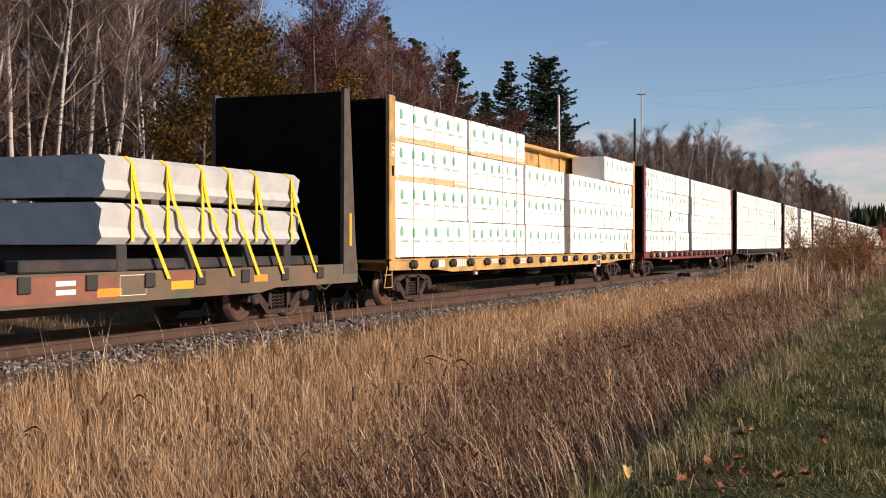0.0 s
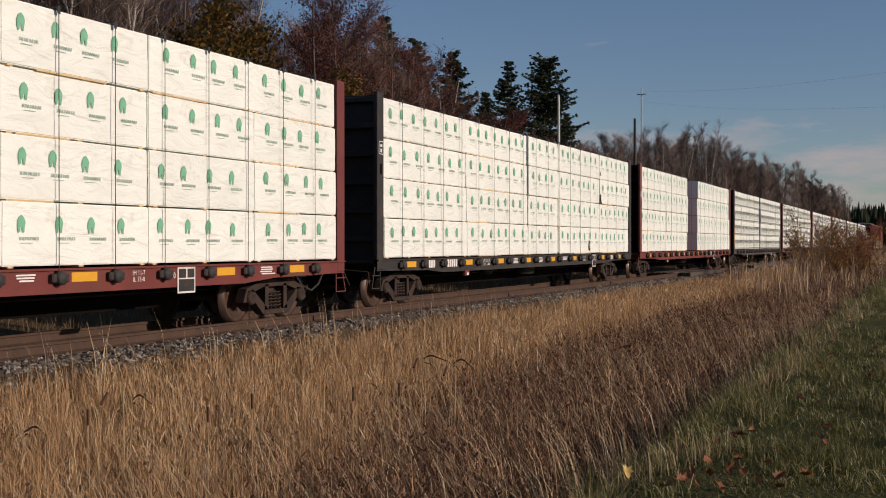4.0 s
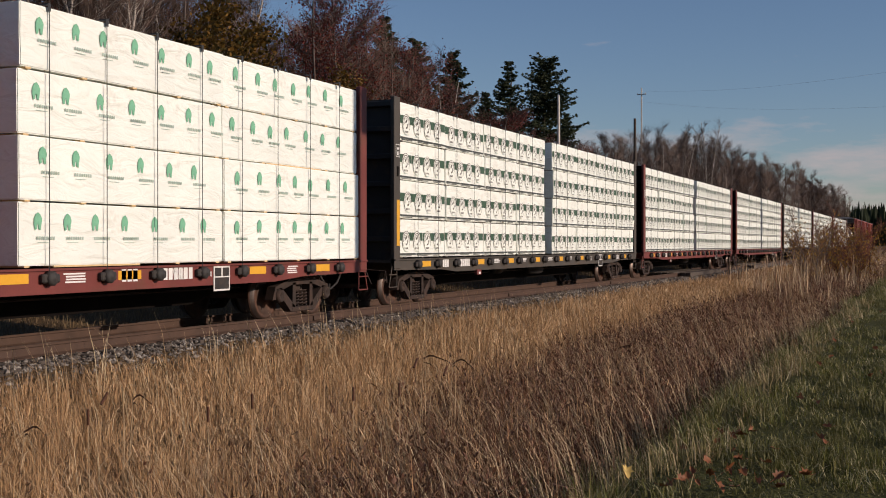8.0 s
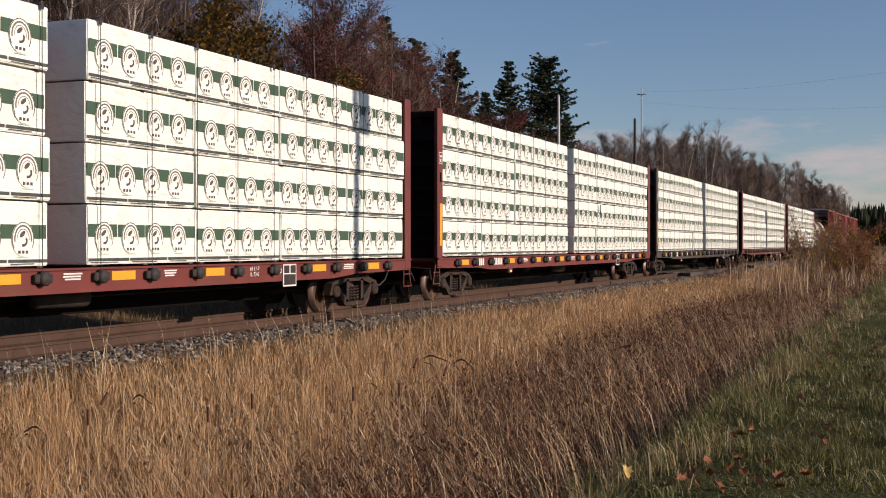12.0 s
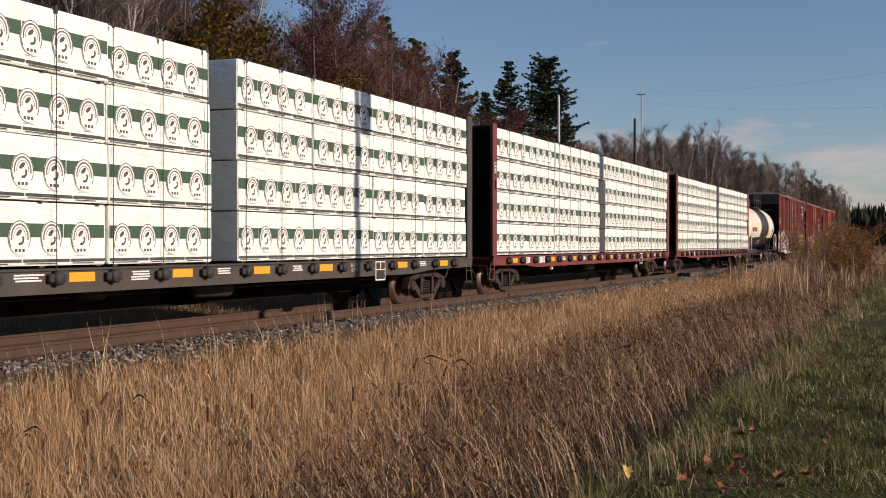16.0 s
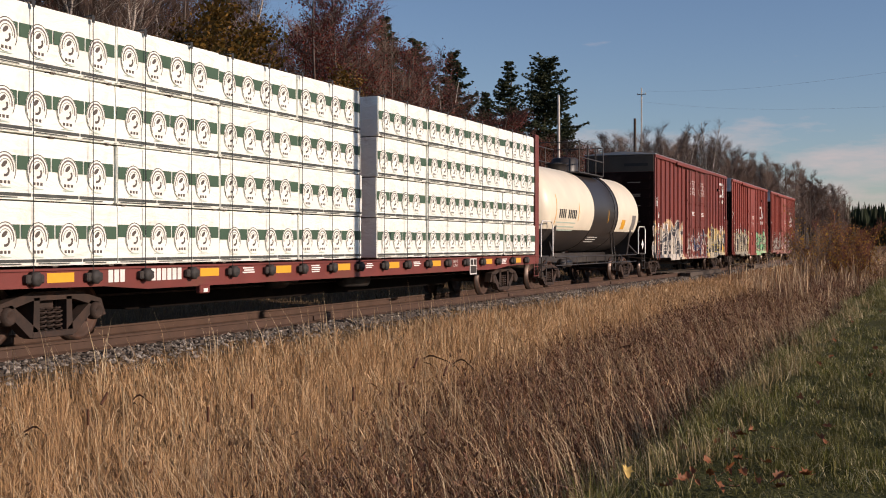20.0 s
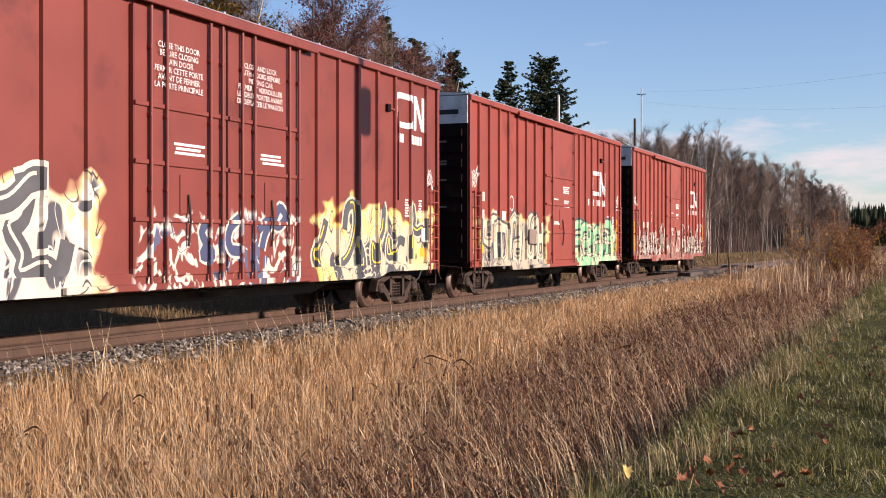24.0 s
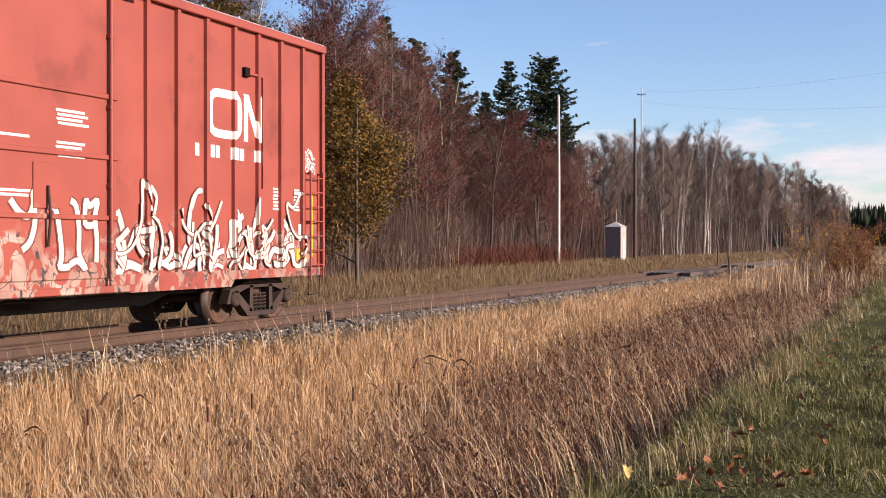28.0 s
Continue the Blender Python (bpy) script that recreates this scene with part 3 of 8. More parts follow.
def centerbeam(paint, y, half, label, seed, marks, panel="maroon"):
    """A centre-beam flat car: deck, side sills with winches, central truss, two bulkheads."""
    rnd = random.Random(seed)
    car = thing("centerbeam_flatcar", label, "freight car", "lumber cars of the train")
    b = Bag()
    b.box(-1.43, 1.43, -half - 0.3, half + 0.3, 0.98, 1.045)
    for k in range(19):
        yy = -half + 0.6 + k * (2 * half - 1.2) / 18
        b.box(-1.40, 1.40, yy - 0.04, yy + 0.04, 0.80, 0.98)
    part("deck", b, paint, car)
    # sill not in the car's paint: under-car shade is put into its colour
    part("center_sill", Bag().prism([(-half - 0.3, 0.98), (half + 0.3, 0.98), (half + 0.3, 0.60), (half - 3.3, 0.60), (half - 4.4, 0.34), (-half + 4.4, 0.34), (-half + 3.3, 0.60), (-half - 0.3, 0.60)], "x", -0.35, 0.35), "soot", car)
    for s in (1, -1):
        b = Bag()
        w = 1 if s > 0 else -1
        x0, x1 = sorted((w * 1.405, w * 1.455))
        b.prism([(-half - 0.3, 1.055), (half + 0.3, 1.055), (half + 0.3, 0.82), (half - 2.4, 0.79), (half - 3.4, 0.72), (-half + 3.4, 0.72), (-half + 2.4, 0.79), (-half - 0.3, 0.82)],
                "x", x0, x1)
        xa, xb = sorted((w * 1.33, w * 1.49))
        b.box(xa, xb, -half - 0.3, half + 0.3, 1.03, 1.06)
        part("side_sill", b, paint, car)
    # central truss: top chord, posts and panels
    b = Bag().box(-0.34, 0.34, -half, half, 4.46, 4.58, 0, 0.02)
    part("top_chord", b, paint, car)
    for k in range(10):
        yy = -half + 0.3 + k * (2 * half - 0.6) / 9
        part("truss_post", Bag().box(-0.085, 0.085, yy - 0.09, yy + 0.09, 1.045, 4.46, 0, 0.01), paint, car)
        if k < 9:
            y2 = yy + (2 * half - 0.6) / 9
            part("web_panel", Bag().box(-0.03, 0.03, yy + 0.09, y2 - 0.09, 1.045, 4.46), paint, car)
    # bulkheads; the default panel colour has the shade of their end faces painted in
    for s in (-1, 1):
        y0, y1 = sorted((s * (half + 0.02), s * (half + 0.10)))
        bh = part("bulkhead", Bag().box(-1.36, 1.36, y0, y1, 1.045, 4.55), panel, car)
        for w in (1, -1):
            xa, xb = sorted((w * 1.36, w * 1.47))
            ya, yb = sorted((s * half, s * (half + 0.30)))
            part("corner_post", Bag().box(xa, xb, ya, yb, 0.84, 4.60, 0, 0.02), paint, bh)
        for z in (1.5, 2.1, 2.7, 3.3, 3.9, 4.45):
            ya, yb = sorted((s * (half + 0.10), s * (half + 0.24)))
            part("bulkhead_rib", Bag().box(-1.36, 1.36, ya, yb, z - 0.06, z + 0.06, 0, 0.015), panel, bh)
        # end ladder and steps on the near side
        lad = Bag()
        for z in (0.45, 0.72):
            lad.tube([(1.40, s * (half + 0.05), z), (1.40, s * (half + 0.45), z)], 0.014, 5)
        lad.tube([(1.40, s * (half + 0.05), 0.45), (1.40, s * (half + 0.05), 0.85)], 0.014, 5)
        lad.tube([(1.40, s * (half + 0.45), 0.45), (1.40, s * (half + 0.30), 0.9)], 0.014, 5)
        part("sill_step", lad, paint, car)
        coupler(car, s * (half + 0.3), s)
        truck_parts(car, s * (half - 1.75), origin=y)
    # yellow strip on the front corner post
    if "strip" in marks:
        part("reflective_strip", Bag().box(1.471, 1.475, -half - 0.2, -half - 0.05, 1.35, 2.35), "amber", car)
    part("warning_decal", Bag().rect(1.473, -half - 0.25, -half - 0.05, 3.28, 3.56).rect(1.476, -half - 0.235, -half - 0.065, 3.295, 3.545, 1).rect(1.479, -half - 0.20, -half - 0.10, 3.44, 3.49, 0).rect(1.479, -half - 0.19, -half - 0.12, 3.32, 3.40, 0), ["white_paint", paint], car)
    part("post_slot", Bag().box(1.471, 1.474, -half - 0.20, -half - 0.10, 2.86, 3.08), "soot", car)
    # winches with cables up over the load
    winch = Bag().lathe([(1.455, 0.0), (1.455, 0.10), (1.56, 0.10), (1.58, 0.07), (1.60, 0.0)], 10, "x", (0, 0, 0.93))
    winch.box(1.455, 1.54, -0.17, 0.17, 0.87, 0.99, 0, 0.02)
    wm = winch.mesh("winch", ["black_steel"])
    cable = Bag().box(1.492, 1.498, -0.006, 0.006, 1.0, 4.525).box(0.30, 1.497, -0.006, 0.006, 4.545, 4.551)
    cm_ = cable.mesh("tie_down_cable", ["strap"])
    guard = Bag().box(1.38, 1.50, -0.034, 0.034, 4.537, 4.553, 0, 0.004).box(1.490, 1.502, -0.030, 0.030, 4.45, 4.553, 0, 0.003).mesh("corner_guard", ["strap"])
    skip = marks.get("no_cable", ())
    for k, yy in enumerate(STRAPS):
        part("winch", wm, None, car, at=(0, yy, 0))
        if k not in skip:
            part("tie_down_cable", cm_, None, car, at=(0, yy, 0))
            part("corner_guard", guard, None, car, at=(0, yy, 0))
    # reflectors, lettering and data panels between the winches
    mid = lambda k: STRAPS[k] + 0.595
    for k in marks.get("amber", (0, 3, 5, 7, 9, 11, 14, 16)):
        part("reflector", Bag().rect(1.458, mid(k) - 0.30, mid(k) + 0.24, 0.87, 1.0), "amber", car)
    each_piece("reporting_mark", bars(Bag(), 1.458, mid(marks.get("mark", 1)) - 0.22, 0.84, "XXX", 0.18), "white_paint", car)
    each_piece("reporting_mark", bars(Bag(), 1.458, mid(marks.get("mark", 1) + 1) - 0.40, 0.84, "XXXXXX", 0.18), "white_paint", car)
    for k in (4, 6, 8, 10, 15):
        if k == 4 and marks.get("weights"):
            continue
        yy = mid(k) - rnd.uniform(0.15, 0.3)
        part("small_print", lines(Bag(), 1.458, yy, yy + rnd.uniform(0.35, 0.6), 0.97, rnd.choice((3, 4)), 0.022, 0, rnd), "white_paint", car)
    q = marks.get("plate", 5.92)
    plate = part("data_plate", Bag().box(1.462, 1.470, q - 0.24, q + 0.24, 0.62, 1.03, 0, 0.003), "white_paint", car)
    for a0, a1, z0, z1 in ((-0.21, -0.02, 0.86, 1.0), (0.02, 0.21, 0.86, 1.0), (-0.21, 0.21, 0.65, 0.84)):
        part("data_field", Bag().rect(1.473, q + a0, q + a1, z0, z1), "black_steel", plate)
    letters("dimension_lettering", "IH 11-7\nIL 73-0", 0.10, 1.458, mid(12), 0.93, "white_paint", car)
    letters("dimension_lettering", "IL 73-0", 0.13, 1.458, mid(13) - 0.45, 0.86, "white_paint", car)
    if marks.get("weights"):
        letters("weight_lettering", "LD LMT  224100\nLT  WT   61900", 0.10, 1.458, mid(4), 0.93, "white_paint", car)
    # air tank and brake rigging slung under the deck
    part("air_reservoir", Bag().lathe([(-0.6, 0.0), (-0.55, 0.14), (0.5, 0.16), (0.6, 0.0)], 12, "y", (0.75, 0.6, 0.62)), "black_steel", car)
    part("brake_cylinder", Bag().lathe([(-0.3, 0.0), (-0.3, 0.13), (0.25, 0.13), (0.35, 0.03), (0.8, 0.03), (0.8, 0.0)], 10, "y", (0.6, -2.4, 0.66)), "black_steel", car)
    part("brake_rod", Bag().tube([(0.5, -8, 0.6), (0.5, 8, 0.6)], 0.018, 5), "truck", car)
    bracket = Bag().box(1.40, 1.50, -0.14, 0.14, 0.60, 0.74, 0, 0.02).box(1.49, 1.505, -0.06, 0.06, 0.62, 0.68, 1)
    part("jacking_pad", bracket, ["dull_red", "white_paint"], car, at=(0, -6.2, 0))
    rides(car, y)
    return car


# ---- wrapped lumber ----
def wrap_mesh(length, height, seed):
    """The wrapped body of one bundle: soft corners, slightly bulging, uneven sides."""
    rnd = random.Random(seed)
    nx, ny, nz = 3, max(6, int(length / 0.3)), 4
    depth = 1.20
    bm = bmesh.new()
    bmesh.ops.create_cube(bm, size=1.0)
    bmesh.ops.scale(bm, vec=(depth, length, height), verts=bm.verts)
    bmesh.ops.bevel(bm, geom=bm.edges[:], offset=0.014, segments=2, affect="EDGES")
    for axis, n, size in ((1, ny, length), (2, nz, height)):
        for k in range(1, n):
            c = [0, 0, 0]
            c[axis] = -size / 2 + size * k / n
            no = [0, 0, 0]
            no[axis] = 1
            bmesh.ops.bisect_plane(bm, geom=bm.verts[:] + bm.edges[:] + bm.faces[:], plane_co=c, plane_no=no)
    off = Vector((seed * 3.7, seed * 1.3, 0))
    for v in bm.verts:
        d = noise.noise(Vector((v.co.x, v.co.y * 1.1, v.co.z * 2.6)) + off) * 0.007 + noise.noise(Vector((0, v.co.y * 4, v.co.z * 5)) + off) * 0.004
        if v.co.x > 0.5:
            v.co.x += min(d, 0.008) - 0.006
        if abs(v.co.y) > length / 2 - 0.03:
            v.co.y += math.copysign(abs(d), v.co.y) * 0.2
    bm.normal_update()
    for f in bm.faces:
        f.smooth = True
    for e in bm.edges:
        if len(e.link_faces) == 2 and e.calc_face_angle() > 0.2:
            e.smooth = False
    me = bpy.data.meshes.new("wrap")
    bm.to_mesh(me)
    bm.free()
    me.materials.append(M["wrap"])
    return me


def tree_print(b, y, z, h):
    """A small green leaf-like tree mark."""
    w = h * 0.72
    o = [(-0.30, 0.0), (-0.10, 0.05), (-0.06, 0.32), (0.06, 0.32), (0.12, 0.05), (0.34, 0.0), (0.42, 0.35), (0.50, 0.60), (0.34, 0.84), (0.05, 1.0), (-0.20, 0.90), (-0.40, 0.66), (-0.42, 0.35)]
    b.plate(0.6045, [(y + a * w, z + c * h) for a, c in o], 0)


def leaf_mark(seed):
    """A green tree mark with a grey word bar under it."""
    rnd = random.Random(seed)
    b = Bag()
    tree_print(b, 0, 0.03 + rnd.uniform(-0.02, 0.02), 0.235)
    for k in range(8):
        b.rect(0.6045, k * 0.046 - 0.02, k * 0.046 + 0.008, -0.078, -0.034, 1)
    b.rect(0.6045, 0.0, 0.22, -0.118, -0.110, 1)
    return b.mesh("printed_mark", ["green_print", "grey_print"])


def arc(b, y, z, ry, rz, a0, a1, w, slot, n=9):
    pts = [(y + ry * math.cos(a0 + (a1 - a0) * k / n), z + rz * math.sin(a0 + (a1 - a0) * k / n)) for k in range(n + 1)]
    b.ribbon(0.608, pts, w, slot)


def round_mark():
    """A white disc with dark arches, a bent figure and a word bar."""
    b = Bag()
    n = 18
    b.plate(0.6065, [(0.205 * math.cos(2 * math.pi * k / n), -0.05 + 0.225 * math.sin(2 * math.pi * k / n)) for k in range(n)], 3)
    arc(b, 0, -0.05, 0.195, 0.215, -0.6, math.pi + 0.6, 0.013, 0, 14)
    arc(b, 0, -0.05, 0.152, 0.172, -0.2, math.pi + 0.2, 0.024, 2, 12)
    arc(b, 0, -0.05, 0.112, 0.128, -0.1, math.pi + 0.1, 0.009, 0, 10)
    tilt = [(0.062 * math.cos(t), 0.030 * math.sin(t)) for t in [2 * math.pi * k / 12 for k in range(12)]]
    b.plate(0.608, [(0.8 * p + 0.6 * q - 0.012, 0.6 * p - 0.8 * q + 0.012) for p, q in tilt], 0)
    arc(b, 0.0, -0.075, 0.066, 0.058, -1.9, 0.7, 0.034, 0, 9)
    for k in (-1, 0, 1):
        b.rect(0.608, k * 0.068 - 0.023, k * 0.068 + 0.023, -0.238, -0.198, 0)
    b.rect(0.608, -0.11, 0.11, -0.290, -0.281, 1)
    return b.mesh("printed_mark", ["ink", "grey_print", "red_ink", "wrap"])


def band_mesh(length):
    b = Bag()
    n = max(1, int(length / 0.66))
    for k in range(n):
        y0, y1 = -length / 2 + 0.015 + k * (length - 0.03) / n, -length / 2 + 0.015 + (k + 1) * (length - 0.03) / n
        b.rect(0.6046, y0, y1 - 0.028, -0.045, 0.135, 0)
    return b.mesh("printed_band", ["dark_print"])


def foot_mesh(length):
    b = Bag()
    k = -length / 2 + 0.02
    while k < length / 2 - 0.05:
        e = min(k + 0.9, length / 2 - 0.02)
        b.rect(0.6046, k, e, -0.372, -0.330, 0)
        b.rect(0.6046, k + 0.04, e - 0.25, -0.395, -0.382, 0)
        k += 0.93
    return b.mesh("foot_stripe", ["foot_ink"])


MARKS = {"leaf": [leaf_mark(s) for s in range(3)], "band": [round_mark()]}


PITCH, TALL = 0.857, 0.832
BATTEN = {k: Bag().box(-0.58, 0.598, -0.05, 0.05, -0.0245, -0.001, 0).mesh("batten", [m]) for k, m in (("leaf", "wood"), ("band", "old_wood"))}
BUNDLES = {}


def bundle_meshes(style, length):
    key = style, round(length, 2)
    if key not in BUNDLES:
        L = key[1]
        BUNDLES[key] = ([wrap_mesh(L, TALL, s + 1) for s in range(3)], band_mesh(L) if style == "band" else None, foot_mesh(L) if style == "band" else None)
    return BUNDLES[key]


def bundle(style, y0, y1, tier, car_y, rnd, bare=False):
    L = round((y1 - y0 - 0.008) * 50) / 50
    wraps, band, foot = bundle_meshes(style, L)
    if style == "leaf":
        ob = thing("lumber_bundle", "white-wrapped lumber bundle with green tree marks, on battens", "lumber bundle", "lumber bundles on the train")
    else:
        ob = thing("lumber_bundle", "white-wrapped lumber bundle with a dark green printed band", "lumber bundle", "lumber bundles on the train")
    part("wrap", rnd.choice(wraps), None, ob)
    up = rnd.uniform(-0.02, 0.02)
    if band:
        part("printed_band", band, None, ob, at=(0, 0, up))
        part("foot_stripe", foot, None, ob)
    if bare:
        part("exposed_boards", Bag().box(-0.55, 0.609, -L / 2 + 0.03, L / 2 - 0.04, -TALL / 2 - 0.022, -TALL / 2 + 0.050).box(-0.5, 0.611, -L / 2 + 0.3, L / 2 - 0.9, -TALL / 2 + 0.054, -TALL / 2 + 0.092).box(-0.5, 0.610, -L / 2 + 1.6, L / 2 - 0.1, -TALL / 2 + 0.096, -TALL / 2 + 0.118), "wood", ob, "bare boards under torn wrap")
    y = -L / 2 + 0.27 + rnd.random() * 0.18
    while y < L / 2 - 0.24:
        part("printed_mark", rnd.choice(MARKS[style]), None, ob, at=(0.0005 * tier, y, up))
        y += 0.60 if style == "band" else rnd.choice((0.58, 0.66, 0.72))
    if style == "leaf" and rnd.random() < 0.55:
        a = rnd.uniform(-L / 2, 0)
        part("edge_board", Bag().box(0.42, 0.605, a, a + L / 2 * rnd.uniform(0.5, 1.0), -TALL / 2 - 0.0245, -TALL / 2 - 0.001), "wood", ob, "pale loose board")
    n = max(2, round(L / 1.3))
    for k in range(n + 1):
        part("batten", BATTEN[style], None, ob, at=(0, -L / 2 + 0.15 + k * (L - 0.3) / n, -TALL / 2))
    rides(ob, car_y + (y0 + y1) / 2 + rnd.uniform(-0.012, 0.012), 0.85 + rnd.uniform(-0.040, 0.026), 1.10 + tier * PITCH + TALL / 2)
    return ob


def load(style, cuts_front, cuts_rear, car_y, seed):
    rnd = random.Random(seed)
    for tier in range(4):
        for cuts in (cuts_front, cuts_rear):
            for k, (a, c) in enumerate(zip(cuts, cuts[1:])):
                bundle(style, a, c, tier, car_y, rnd)


B_Y, C_Y, D_Y, E_Y, F_Y, G_Y, H_Y, I_Y, J_Y, K_Y = -130.24, -105.88, -81.64, -57.39, -33.30, -9.24, 15.06, 39.08, 63.36, 87.77
HALF = 11.06
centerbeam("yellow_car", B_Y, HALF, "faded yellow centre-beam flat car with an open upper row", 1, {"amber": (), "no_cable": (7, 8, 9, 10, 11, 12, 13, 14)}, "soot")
centerbeam("dull_red", C_Y, HALF, "brown-red centre-beam flat car stacked with wrapped lumber", 2, {})
centerbeam("black_steel", D_Y, HALF, "dark centre-beam flat car stacked with wrapped lumber", 3, {"weights": 1}, "black_steel")
centerbeam("dull_red", E_Y, HALF, "brown-red centre-beam flat car with a gap in its load", 4, {"mark": 11})
centerbeam("grey_car", F_Y, HALF, "weathered grey centre-beam flat car with banded lumber", 5, {"strip": 1}, "black_steel")
centerbeam("dull_red", G_Y, HALF, "brown-red centre-beam flat car with banded lumber", 6, {})
centerbeam("dull_red", H_Y, HALF, "brown-red centre-beam flat car with banded lumber", 7, {"strip": 1})
centerbeam("grey_car", I_Y, HALF, "weathered grey centre-beam flat car with banded lumber", 8, {"strip": 1}, "black_steel")
centerbeam("dull_red", J_Y, HALF, "brown-red centre-beam flat car with banded lumber", 9, {})
centerbeam("dull_red", K_Y, HALF, "brown-red centre-beam flat car with banded lumber", 10, {})

rnd = random.Random(77)
for tier in range(4):
    rows = [(-11.05, -6.6), (-6.55, -2.15), (-2.1, 1.75), (2.45, 6.7), (6.75, 11.05)]
    if tier == 3:
        rows = [rows[0], rows[1], rows[4]]
    for k, (a, c) in enumerate(rows):
        bundle("leaf", a, c, tier, B_Y, rnd, (tier, k) in ((3, 0), (3, 1), (2, 0)))
def torn_flap(car_y, y, z, h, seed):
    """A dark torn corner of wrap hanging from a bundle's edge."""
    r = random.Random(seed)
    o = [(-0.05, 0.5), (0.06, 0.42), (0.02, 0.1), (0.10, -0.25), (0.16, -0.5), (-0.06, -0.42), (-0.10, -0.1)]
    pts = [(a * (0.25 + 1.6 * h) * r.uniform(0.8, 1.3), c * h * r.uniform(0.9, 1.1)) for a, c in o]
    b = Bag().prism(pts, "x", 0.0, 0.012)
    ob = tagged(part("torn_wrap", b, "strap"), "dark torn scrap of plastic wrap on a lumber stack", "plastic scrap", "torn scraps on the lumber")
    rides(ob, car_y + y, 1.478, z)


for k, (cy, yy, z, h) in enumerate(((D_Y, 6.76, 2.95, 0.36), (D_Y, 5.25, 1.33, 0.36), (B_Y, 9.95, 1.30, 0.30), (C_Y, -10.7, 3.9, 0.3), (D_Y, 6.7, 3.85, 0.16), (C_Y, -6.2, 2.75, 0.3), (H_Y, 3.4, 2.6, 0.3))):
    torn_flap(cy, yy, z, h, k)
load("leaf", [-11.03, -7.95, -4.9, -1.88], [-1.06, 1.93, 4.97, 7.98, 11.03], C_Y, 21)
load("leaf", [-11.03, -6.15, -1.3], [-1.14, 1.8, 6.7, 11.0], D_Y, 22)
load("leaf", [-11.0, -6.2, -1.33], [1.23, 6.0, 10.98], E_Y, 23)
for car_y, seed in ((F_Y, 24), (G_Y, 25), (H_Y, 26), (I_Y, 27), (J_Y, 28), (K_Y, 29)):
    load("band", [-11.03, -8.38, -5.71, -3.08, -0.45], [0.33, 2.98, 5.61, 8.30, 11.0], car_y, seed)


